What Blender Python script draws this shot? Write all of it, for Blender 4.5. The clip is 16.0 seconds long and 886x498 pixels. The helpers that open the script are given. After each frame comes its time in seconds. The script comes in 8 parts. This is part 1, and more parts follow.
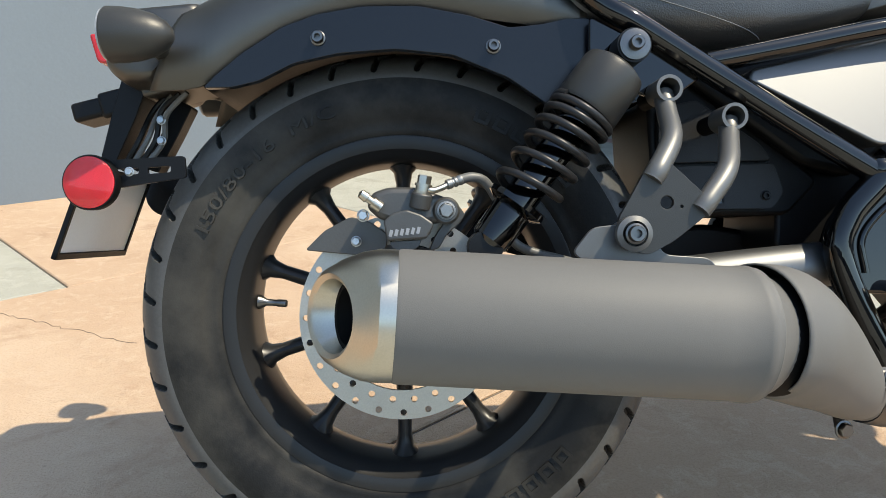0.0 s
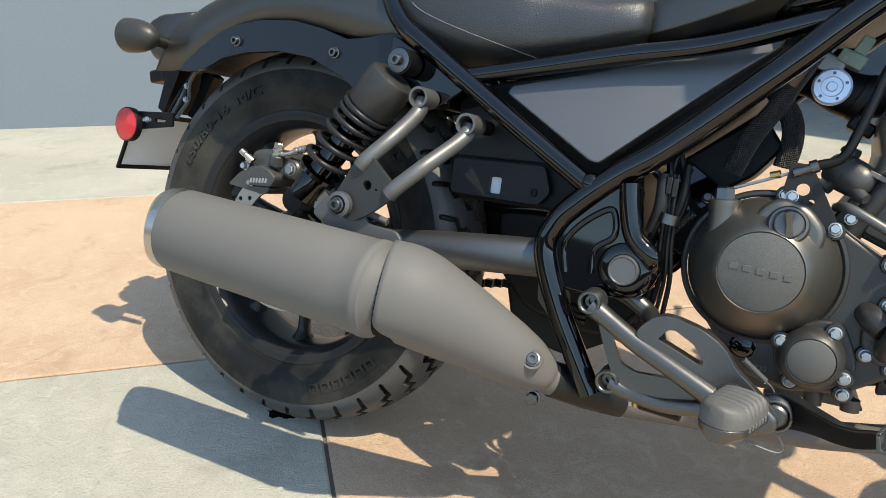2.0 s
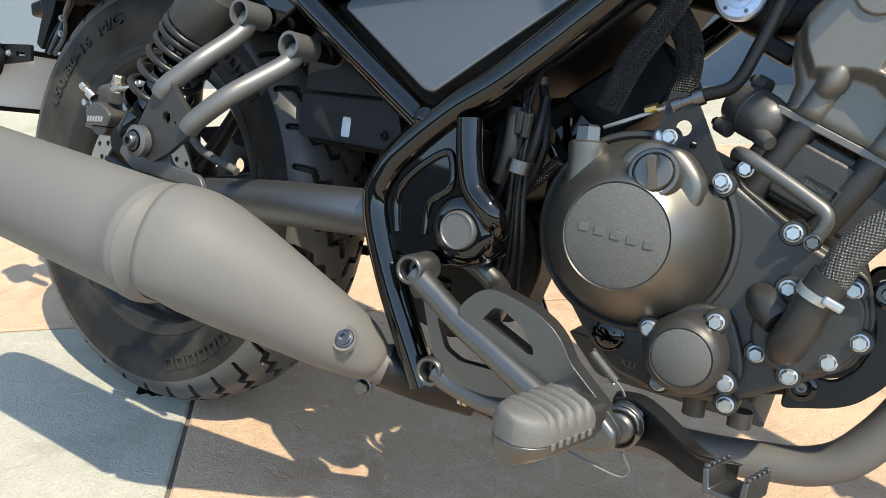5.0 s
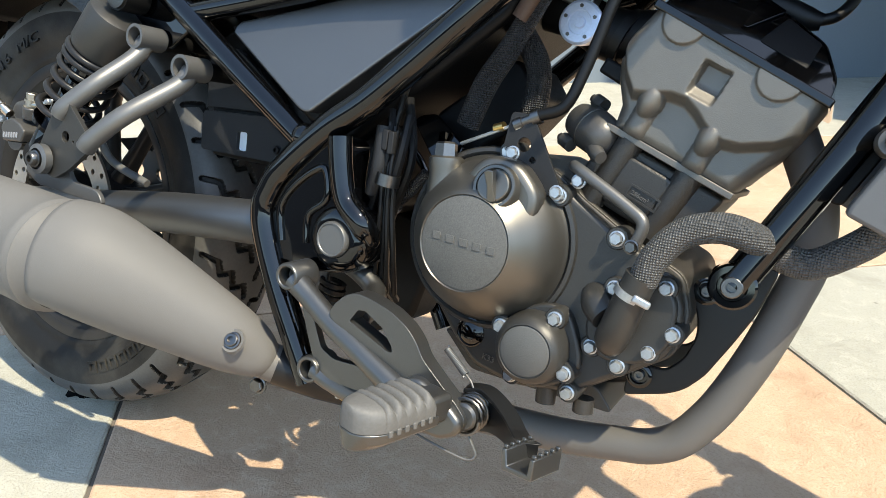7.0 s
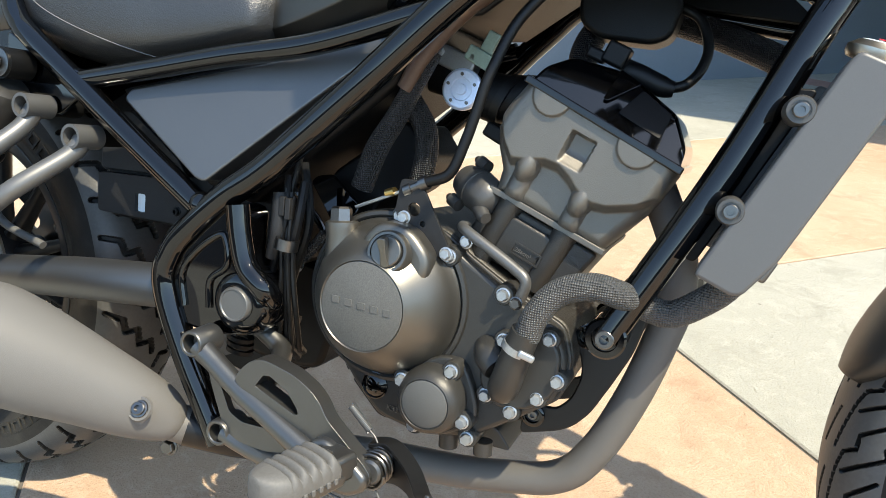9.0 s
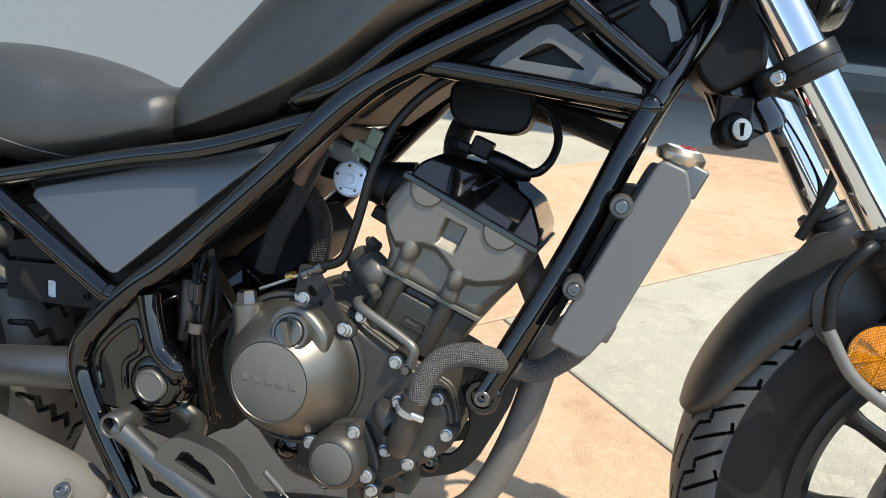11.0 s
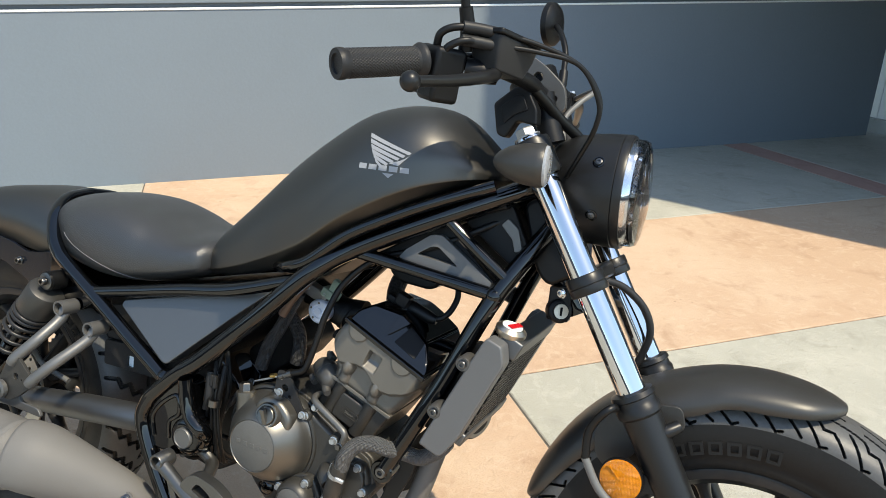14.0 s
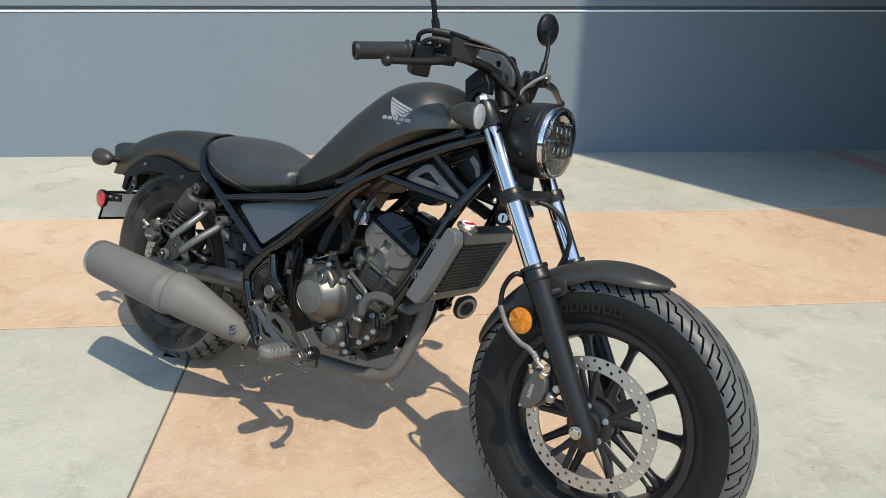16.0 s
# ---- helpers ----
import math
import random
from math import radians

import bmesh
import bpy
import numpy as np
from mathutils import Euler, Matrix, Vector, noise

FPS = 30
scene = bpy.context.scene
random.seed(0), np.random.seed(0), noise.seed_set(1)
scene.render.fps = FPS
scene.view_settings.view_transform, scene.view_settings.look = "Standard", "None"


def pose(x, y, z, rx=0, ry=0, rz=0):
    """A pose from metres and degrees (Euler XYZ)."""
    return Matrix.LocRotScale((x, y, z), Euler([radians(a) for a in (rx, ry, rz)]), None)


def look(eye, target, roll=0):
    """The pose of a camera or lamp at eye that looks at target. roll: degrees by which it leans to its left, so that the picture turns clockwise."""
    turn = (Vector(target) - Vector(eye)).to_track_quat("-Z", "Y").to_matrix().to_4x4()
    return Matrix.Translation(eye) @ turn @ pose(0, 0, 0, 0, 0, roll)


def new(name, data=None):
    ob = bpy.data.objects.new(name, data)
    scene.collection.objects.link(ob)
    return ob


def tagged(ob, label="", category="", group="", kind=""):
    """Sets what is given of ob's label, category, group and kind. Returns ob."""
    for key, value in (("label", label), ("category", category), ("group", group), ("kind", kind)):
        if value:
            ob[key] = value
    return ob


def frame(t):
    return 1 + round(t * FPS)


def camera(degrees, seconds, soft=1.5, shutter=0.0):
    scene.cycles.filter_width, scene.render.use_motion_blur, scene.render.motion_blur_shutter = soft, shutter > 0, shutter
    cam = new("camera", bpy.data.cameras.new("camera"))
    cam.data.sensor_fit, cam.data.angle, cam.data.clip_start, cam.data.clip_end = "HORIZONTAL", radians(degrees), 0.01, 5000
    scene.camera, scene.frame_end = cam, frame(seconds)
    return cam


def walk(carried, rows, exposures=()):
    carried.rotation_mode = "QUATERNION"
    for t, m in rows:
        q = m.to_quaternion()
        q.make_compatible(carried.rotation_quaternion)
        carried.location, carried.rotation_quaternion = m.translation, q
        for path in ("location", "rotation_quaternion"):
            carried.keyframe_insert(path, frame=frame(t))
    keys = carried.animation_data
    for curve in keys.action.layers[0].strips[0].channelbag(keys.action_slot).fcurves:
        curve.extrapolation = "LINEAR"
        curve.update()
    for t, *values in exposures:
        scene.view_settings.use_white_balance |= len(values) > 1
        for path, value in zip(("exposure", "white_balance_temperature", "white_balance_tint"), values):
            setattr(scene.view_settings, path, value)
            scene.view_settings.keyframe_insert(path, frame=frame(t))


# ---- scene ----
cam = camera(65.0, 16.0, soft=0.3)
PATH = [
    (0, (0.024, -0.775, 0.622), (0.086, 1.156, 0.101), 0.2),
    (0.5, (0.19, -0.844, 0.649), (-0.087, 1.043, 0.045), 0.1),
    (1, (0.373, -0.883, 0.691), (-0.168, 0.918, 0.009), 0.2),
    (1.5, (0.583, -0.883, 0.732), (-0.196, 0.82, 0.029), 0.5),
    (2, (0.741, -0.85, 0.735), (-0.123, 0.808, 0.024), 0.9),
    (2.5, (0.838, -0.811, 0.734), (-0.113, 0.787, -0.002), 1.1),
    (3, (0.878, -0.78, 0.717), (-0.101, 0.798, -0.024), 1.3),
    (3.5, (0.866, -0.706, 0.671), (-0.13, 0.854, -0.086), 1.4),
    (4, (0.865, -0.636, 0.648), (-0.14, 0.921, -0.104), 1.5),
    (4.2, (0.868, -0.615, 0.647), (-0.136, 0.942, -0.107), 1.5),
    (6.3, (0.954, -0.583, 0.658), (0.022, 1.017, -0.096), 1.3),
    (6.5, (0.972, -0.582, 0.665), (0.034, 1.012, -0.096), 1.3),
    (7, (0.999, -0.582, 0.683), (0.082, 1.021, -0.084), 1.2),
    (7.5, (1.013, -0.585, 0.705), (0.133, 1.038, -0.065), 1.2),
    (8, (1.02, -0.586, 0.722), (0.177, 1.055, -0.051), 1.0),
    (8.5, (1.024, -0.579, 0.744), (0.23, 1.084, -0.032), 0.8),
    (9, (1.027, -0.581, 0.752), (0.307, 1.121, -0.012), 0.8),
    (9.2, (1.032, -0.576, 0.757), (0.336, 1.134, -0.012), 0.6),
    (11.3, (1.085, -0.665, 0.892), (0.602, 1.137, 0.172), 0.2),
    (11.5, (1.095, -0.698, 0.926), (0.616, 1.107, 0.21), 0.1),
    (12, (1.133, -0.773, 1.011), (0.661, 1.034, 0.294), -0.2),
    (12.5, (1.158, -0.822, 1.094), (0.702, 0.991, 0.384), -0.2),
    (13, (1.211, -0.843, 1.161), (0.75, 0.97, 0.451), -0.1),
    (13.5, (1.317, -0.792, 1.17), (0.796, 1.003, 0.459), 0.5),
    (14, (1.399, -0.817, 1.167), (0.641, 0.892, 0.457), 1.0),
    (14.5, (1.52, -0.918, 1.181), (0.656, 0.743, 0.476), 1.3),
    (15, (1.665, -1.015, 1.201), (0.75, 0.616, 0.493), 1.2),
    (15.5, (1.809, -1.101, 1.202), (0.793, 0.466, 0.486), 1.3),
    (16, (1.949, -1.203, 1.212), (0.872, 0.323, 0.498), 1.4),
]
walk(cam, [(t, look(eye, target, roll)) for t, eye, target, roll in PATH],
     exposures=[(0, 1.38, 8000, 5), (1.5, 1.33, 8000, 5), (3.5, 1.5, 8000, 5), (6.5, 1.76, 8000, 5), (9, 1.78, 8000, 5), (11.5, 1.52, 8050, 5), (12.5, 1.45, 8150, 6), (14.5, 1.36, 8150, 6), (16, 1.12, 7700, 5)])

# ---- sun, sky ----
SUN = Vector((0.491, -0.155, 0.857)).normalized()
sky_world = bpy.data.worlds.new("sky")
scene.world = sky_world
sky_world.use_nodes = True
wn = sky_world.node_tree.nodes
sky = wn.new("ShaderNodeTexSky")
sky.sky_type, sky.sun_disc = "NISHITA", False
sky.sun_elevation = math.asin(SUN.z)
sky.sun_rotation = math.atan2(SUN.x, SUN.y)
sky.air_density, sky.dust_density, sky.ozone_density = 1.0, 0.35, 4.5
wn["Background"].inputs["Strength"].default_value = 0.15
sky_world.node_tree.links.new(sky.outputs["Color"], wn["Background"].inputs["Color"])
sun_data = bpy.data.lights.new("sun", "SUN")
sun_data.energy, sun_data.angle, sun_data.color = 2.1, radians(0.55), (1.0, 0.965, 0.91)
sun_lamp = new("sun", sun_data)
sun_lamp.matrix_world = look(SUN * 30, (0, 0, 0))

# ---- materials ----


def material(name, color, rough=0.5, metal=0.0, coat=0.0, grain=0.0, grain_scale=400.0, bump=0.0, bump_scale=300.0,
             stain=0.0, stain_scale=6.0, rough_var=0.0, spec=0.5, per_piece=0.0, tint=None, coat_ior=1.5):
    """A painted or plain surface: colour varied at two scales, roughness wear and fine relief."""
    m = bpy.data.materials.new(name)
    m.use_nodes = True
    nt = m.node_tree
    n, l = nt.nodes, nt.links
    b = n["Principled BSDF"]
    b.inputs["Roughness"].default_value = rough
    b.inputs["Metallic"].default_value = metal
    b.inputs["Coat Weight"].default_value = coat
    b.inputs["Coat Roughness"].default_value = 0.04
    b.inputs["Coat IOR"].default_value = coat_ior
    b.inputs["Specular IOR Level"].default_value = spec
    co = n.new("ShaderNodeTexCoord")
    fine = n.new("ShaderNodeTexNoise")
    fine.inputs["Scale"].default_value = grain_scale
    fine.inputs["Detail"].default_value = 3.0
    wide = n.new("ShaderNodeTexNoise")
    wide.inputs["Scale"].default_value = stain_scale
    wide.inputs["Detail"].default_value = 6.0
    wide.inputs["Roughness"].default_value = 0.6
    for t in (fine, wide):
        l.new(co.outputs["Object"], t.inputs["Vector"])
    add = n.new("ShaderNodeMath")
    add.operation = "MULTIPLY_ADD"
    l.new(fine.outputs["Fac"], add.inputs[0])
    add.inputs[1].default_value = grain * 2
    add.inputs[2].default_value = 1.0 - grain
    add2 = n.new("ShaderNodeMath")
    add2.operation = "MULTIPLY_ADD"
    l.new(wide.outputs["Fac"], add2.inputs[0])
    add2.inputs[1].default_value = stain * 2
    l.new(add.outputs[0], add2.inputs[2])
    sub = n.new("ShaderNodeMath")
    sub.operation = "SUBTRACT"
    l.new(add2.outputs[0], sub.inputs[0])
    sub.inputs[1].default_value = stain
    value = sub.outputs[0]
    if per_piece:
        info = n.new("ShaderNodeObjectInfo")
        pm = n.new("ShaderNodeMath")
        pm.operation = "MULTIPLY_ADD"
        l.new(info.outputs["Random"], pm.inputs[0])
        pm.inputs[1].default_value = per_piece
        l.new(value, pm.inputs[2])
        value = pm.outputs[0]
    mul = n.new("ShaderNodeVectorMath")
    mul.operation = "SCALE"
    mul.inputs[0].default_value = color
    l.new(value, mul.inputs["Scale"])
    out = mul.outputs[0]
    if tint:
        mix = n.new("ShaderNodeMix")
        mix.data_type = "RGBA"
        ramp = n.new("ShaderNodeMapRange")
        ramp.inputs[1].default_value, ramp.inputs[2].default_value = 0.45, 0.75
        l.new(wide.outputs["Fac"], ramp.inputs[0])
        l.new(ramp.outputs[0], mix.inputs["Factor"])
        l.new(out, mix.inputs["A"])
        mix.inputs["B"].default_value = (*tint, 1)
        out = mix.outputs["Result"]
    l.new(out, b.inputs["Base Color"])
    if rough_var:
        rv = n.new("ShaderNodeMath")
        rv.operation = "MULTIPLY_ADD"
        l.new(wide.outputs["Fac"], rv.inputs[0])
        rv.inputs[1].default_value = rough_var * 2
        rv.inputs[2].default_value = rough - rough_var
        l.new(rv.outputs[0], b.inputs["Roughness"])
    if bump:
        bn = n.new("ShaderNodeTexNoise")
        bn.inputs["Scale"].default_value = bump_scale
        bn.inputs["Detail"].default_value = 4.0
        l.new(co.outputs["Object"], bn.inputs["Vector"])
        bp = n.new("ShaderNodeBump")
        bp.inputs["Strength"].default_value = bump
        bp.inputs["Distance"].default_value = 0.002
        l.new(bn.outputs["Fac"], bp.inputs["Height"])
        l.new(bp.outputs["Normal"], b.inputs["Normal"])
    return m


def emission_free_glass(name, color=(1, 1, 1), rough=0.0):
    m = bpy.data.materials.new(name)
    m.use_nodes = True
    b = m.node_tree.nodes["Principled BSDF"]
    b.inputs["Base Color"].default_value = (*color, 1)
    b.inputs["Transmission Weight"].default_value = 1.0
    b.inputs["Roughness"].default_value = rough
    b.inputs["IOR"].default_value = 1.45
    return m


def reflector_mat(name, color, cells=260.0, relief=0.7):
    """Moulded plastic reflector with small facets."""
    m = material(name, color, rough=0.12, coat=0.6, grain=0.15, grain_scale=900)
    nt = m.node_tree
    vor = nt.nodes.new("ShaderNodeTexVoronoi")
    vor.inputs["Scale"].default_value = cells
    vor.inputs["Randomness"].default_value = 0.2
    co = nt.nodes.new("ShaderNodeTexCoord")
    bp = nt.nodes.new("ShaderNodeBump")
    bp.inputs["Strength"].default_value = relief
    bp.inputs["Distance"].default_value = 0.003
    nt.links.new(co.outputs["Object"], vor.inputs["Vector"])
    nt.links.new(vor.outputs["Distance"], bp.inputs["Height"])
    nt.links.new(bp.outputs["Normal"], nt.nodes["Principled BSDF"].inputs["Normal"])
    return m


def braid_mat(name, color):
    """Hose with a woven sleeve."""
    m = material(name, color, rough=0.4, grain=0.2, grain_scale=700)
    nt = m.node_tree
    co = nt.nodes.new("ShaderNodeTexCoord")
    vor = nt.nodes.new("ShaderNodeTexVoronoi")
    vor.inputs["Scale"].default_value = 460.0
    vor.inputs["Randomness"].default_value = 0.15
    bp = nt.nodes.new("ShaderNodeBump")
    bp.inputs["Strength"].default_value = 1.0
    bp.inputs["Distance"].default_value = 0.003
    nt.links.new(co.outputs["Object"], vor.inputs["Vector"])
    nt.links.new(vor.outputs["Distance"], bp.inputs["Height"])
    nt.links.new(bp.outputs["Normal"], nt.nodes["Principled BSDF"].inputs["Normal"])
    return m


def concrete(name, color, dark, light, rough=0.85):
    """Poured slab: cloudy patches, trowel marks, fine sand, dark pits and hairline relief."""
    m = bpy.data.materials.new(name)
    m.use_nodes = True
    nt = m.node_tree
    n, l = nt.nodes, nt.links
    b = n["Principled BSDF"]
    b.inputs["Roughness"].default_value = rough
    b.inputs["Specular IOR Level"].default_value = 0.3
    co = n.new("ShaderNodeTexCoord")

    def noise_at(scale, detail, rgh=0.6, warp=0.0):
        t = n.new("ShaderNodeTexNoise")
        t.inputs["Scale"].default_value, t.inputs["Detail"].default_value, t.inputs["Roughness"].default_value, t.inputs["Distortion"].default_value = scale, detail, rgh, warp
        l.new(co.outputs["Object"], t.inputs["Vector"])
        return t.outputs["Fac"]

    def ramp(src, lo, hi):
        r = n.new("ShaderNodeMapRange")
        r.interpolation_type = "SMOOTHSTEP"
        r.inputs[1].default_value, r.inputs[2].default_value = lo, hi
        l.new(src, r.inputs[0])
        return r.outputs[0]

    def mix(fac, a, bcol, amount):
        k = n.new("ShaderNodeMath")
        k.operation = "MULTIPLY"
        k.inputs[1].default_value = amount
        l.new(fac, k.inputs[0])
        x = n.new("ShaderNodeMix")
        x.data_type = "RGBA"
        l.new(k.outputs[0], x.inputs["Factor"])
        if isinstance(a, tuple):
            x.inputs["A"].default_value = (*a, 1)
        else:
            l.new(a, x.inputs["A"])
        x.inputs["B"].default_value = (*bcol, 1)
        return x.outputs["Result"]

    c = mix(ramp(noise_at(1.3, 5, 0.6, 0.4), 0.42, 0.66), color, light, 0.65)
    c = mix(ramp(noise_at(4.5, 7, 0.68, 0.8), 0.50, 0.70), c, dark, 0.55)
    c = mix(ramp(noise_at(16, 6, 0.7, 1.2), 0.50, 0.64), c, light, 0.5)
    c = mix(ramp(noise_at(240, 2, 0.7), 0.45, 0.72), c, dark, 0.45)
    vor = n.new("ShaderNodeTexVoronoi")
    vor.inputs["Scale"].default_value = 17.0
    l.new(co.outputs["Object"], vor.inputs["Vector"])
    pit = n.new("ShaderNodeMapRange")
    pit.inputs[1].default_value, pit.inputs[2].default_value, pit.inputs[3].default_value, pit.inputs[4].default_value = 0.03, 0.09, 1.0, 0.0
    l.new(vor.outputs["Distance"], pit.inputs[0])
    sparse = n.new("ShaderNodeMath")
    sparse.operation = "MULTIPLY"
    l.new(pit.outputs[0], sparse.inputs[0])
    l.new(ramp(noise_at(3.0, 2), 0.52, 0.62), sparse.inputs[1])
    c = mix(sparse.outputs[0], c, tuple(v * 0.45 for v in dark), 0.7)
    l.new(c, b.inputs["Base Color"])
    h1, h2 = noise_at(26, 7, 0.72, 0.8), noise_at(330, 3)
    hs = n.new("ShaderNodeMath")
    hs.operation = "MULTIPLY_ADD"
    l.new(h2, hs.inputs[0])
    hs.inputs[1].default_value = 0.35
    l.new(h1, hs.inputs[2])
    bp = n.new("ShaderNodeBump")
    bp.inputs["Strength"].default_value, bp.inputs["Distance"].default_value = 0.85, 0.0075
    l.new(hs.outputs[0], bp.inputs["Height"])
    l.new(bp.outputs["Normal"], b.inputs["Normal"])
    return m


GLOSS = material("gloss_black_paint", (0.0012, 0.0013, 0.0016), rough=0.3, coat=1.0, stain=0.2, spec=0.0, coat_ior=1.56)
COVERPAINT = material("satin_dark_grey_cover_paint", (0.047, 0.0455, 0.042), rough=0.40, metal=0.4, grain=0.2, grain_scale=1300, bump=0.1, bump_scale=1100, stain=0.1, rough_var=0.06)
MATTE = material("matte_black_metallic_paint", (0.112, 0.108, 0.100), rough=0.44, metal=1.0, grain=0.12, grain_scale=1500, rough_var=0.04, stain=0.06, spec=0.4)
PANEL = material("satin_dark_grey_panel", (0.165, 0.168, 0.169), rough=0.5, metal=0.95, grain=0.1, grain_scale=1500, rough_var=0.05, stain=0.06)
STRAP = material("dark_blue_black_satin_paint", (0.006, 0.0075, 0.011), rough=0.22, grain=0.1, grain_scale=1200, rough_var=0.05, spec=0.4)
PLASTIC = material("black_plastic", (0.004, 0.004, 0.0043), rough=0.45, grain=0.15, grain_scale=700, bump=0.12, bump_scale=900, rough_var=0.1, spec=0.25)
PLASTIC2 = material("dark_grey_moulded_plastic", (0.020, 0.020, 0.0205), rough=0.45, grain=0.15, grain_scale=700, bump=0.15, bump_scale=900, rough_var=0.1, spec=0.25)
PEGRUBBER = material("dusty_grey_rubber", (0.11, 0.107, 0.10), rough=0.6, grain=0.2, grain_scale=400, stain=0.2, stain_scale=30)
RUBBER = material("black_rubber", (0.005, 0.005, 0.005), rough=0.42, grain=0.2, grain_scale=400, rough_var=0.1, spec=0.3)
TYRE = material("dusty_tyre_rubber", (0.012, 0.0118, 0.0115), rough=0.5, grain=0.25, grain_scale=260, stain=0.5, stain_scale=7, bump=0.12, bump_scale=500, rough_var=0.14, spec=0.2, tint=(0.062, 0.058, 0.050))
TYRE_CLEAN = material("black_tyre_rubber", (0.013, 0.0130, 0.0127), rough=0.46, grain=0.18, grain_scale=260, stain=0.5, stain_scale=9, bump=0.1, bump_scale=500, rough_var=0.1, spec=0.18)
FORKLEG = material("satin_black_fork_paint", (0.012, 0.0120, 0.0120), rough=0.36, metal=0.2, grain=0.12, grain_scale=1400, rough_var=0.04, spec=0.4)
RADPAINT = material("satin_mid_grey_radiator_paint", (0.115, 0.116, 0.116), rough=0.42, metal=0.15, grain=0.08, grain_scale=1500, rough_var=0.05, stain=0.05, spec=0.35)
THREAD = material("grey_seam_thread", (0.15, 0.15, 0.15), rough=0.7)
TREAD = material("dusty_tread_rubber", (0.072, 0.072, 0.070), rough=0.45, spec=0.4, grain=0.2, grain_scale=260, stain=0.25, stain_scale=12, bump=0.1, bump_scale=500)
LENSGREY = material("clear_ribbed_lens", (0.30, 0.31, 0.32), rough=0.12, coat=0.5, grain=0.25, grain_scale=300)
DUSTY = material("dusty_matte_cover", (0.105, 0.102, 0.093), rough=0.55, metal=0.2, grain=0.55, grain_scale=900, bump=0.1, bump_scale=900, stain=0.15, stain_scale=20)
HOSEGREY = material("light_grey_hose_sleeve", (0.12, 0.12, 0.115), rough=0.45, grain=0.15, grain_scale=600)
RIM = material("satin_black_wheel_paint", (0.019, 0.019, 0.0195), rough=0.33, grain=0.1, rough_var=0.08, stain=0.2, spec=0.3)
VINYL = material("black_seat_vinyl", (0.026, 0.0265, 0.027), rough=0.34, grain=0.15, grain_scale=900, bump=0.4, bump_scale=620, rough_var=0.05, spec=0.8)
HEAT = material("matte_grey_heat_paint", (0.132, 0.127, 0.119), spec=0.28, rough=0.58, metal=0.0, grain=0.14, grain_scale=1400, bump=0.08, bump_scale=1200, stain=0.1, rough_var=0.06)
PIPE = material("matte_dark_pipe_paint", (0.125, 0.118, 0.108), rough=0.6, metal=0.2, grain=0.12, grain_scale=1400, bump=0.08, bump_scale=1200, stain=0.1)
ENGINE = material("dark_bronze_engine_paint", (0.160, 0.148, 0.128), rough=0.42, metal=0.5, grain=0.18, grain_scale=1300, bump=0.14, bump_scale=1100, stain=0.14, stain_scale=14, rough_var=0.08)
ENGINE2 = material("satin_engine_cover_paint", (0.155, 0.147, 0.130), rough=0.40, metal=0.85, grain=0.12, grain_scale=1500, stain=0.06, rough_var=0.05)
CASTING = material("rough_cast_aluminium_black", (0.060, 0.057, 0.052), rough=0.45, metal=0.6, grain=0.2, grain_scale=900, bump=0.25, bump_scale=800, stain=0.1)
HANGER = material("satin_titanium_grey_paint", (0.145, 0.143, 0.137), rough=0.44, metal=0.6, grain=0.1, grain_scale=1500, stain=0.06, rough_var=0.05)
ZINC = material("zinc_plated_steel", (0.44, 0.47, 0.49), rough=0.32, metal=0.75, grain=0.2, grain_scale=500, rough_var=0.12, stain=0.25, stain_scale=60)
DARKBOLT = material("dark_steel_bolt", (0.16, 0.155, 0.15), rough=0.32, metal=1.0, grain=0.15, grain_scale=500, rough_var=0.1)
CHROME = material("chromed_steel", (0.60, 0.60, 0.61), rough=0.05, metal=1.0, rough_var=0.02, stain=0.04)
STEEL = material("brushed_stainless_steel", (0.55, 0.505, 0.43), rough=0.34, metal=1.0, grain=0.1, grain_scale=600, rough_var=0.1, stain=0.12)
DISC = material("ground_brake_disc_steel", (0.47, 0.445, 0.40), rough=0.42, metal=0.9, grain=0.14, grain_scale=500, rough_var=0.08, stain=0.12)
ALU = material("grey_cast_aluminium", (0.30, 0.30, 0.29), rough=0.42, metal=0.8, grain=0.15, grain_scale=800, bump=0.15, bump_scale=900)
CALIPER = material("dark_grey_caliper_coating", (0.095, 0.092, 0.087), rough=0.42, metal=0.5, grain=0.15, grain_scale=900, bump=0.1)
BRAID = braid_mat("braided_hose_sleeve", (0.075, 0.075, 0.073))
BRAID2 = braid_mat("black_woven_sleeve", (0.016, 0.016, 0.017))
RED = reflector_mat("red_reflector_plastic", (0.62, 0.012, 0.02), 900.0, 0.4)
ORANGE = reflector_mat("orange_reflector_plastic", (0.85, 0.27, 0.005), 750.0, 1.0)
WHITE_MARK = material("pale_grey_print", (0.30, 0.305, 0.315), rough=0.4, grain=0.05)
PALE = material("pale_label_film", (0.70, 0.76, 0.80), rough=0.3, grain=0.05)
GLASS = emission_free_glass("clear_lens")
PLATE = material("licence_plate_back", (0.80, 0.80, 0.78), rough=0.4, grain=0.06, stain=0.06)
COPPER = material("brown_wrapped_hose", (0.10, 0.055, 0.035), rough=0.5, grain=0.2)
BRASS = material("brass_fitting", (0.60, 0.42, 0.16), rough=0.3, metal=1.0, grain=0.1)
DIAL = material("pale_blue_plated_cover", (0.62, 0.70, 0.84), rough=0.3, metal=0.5, grain=0.1)
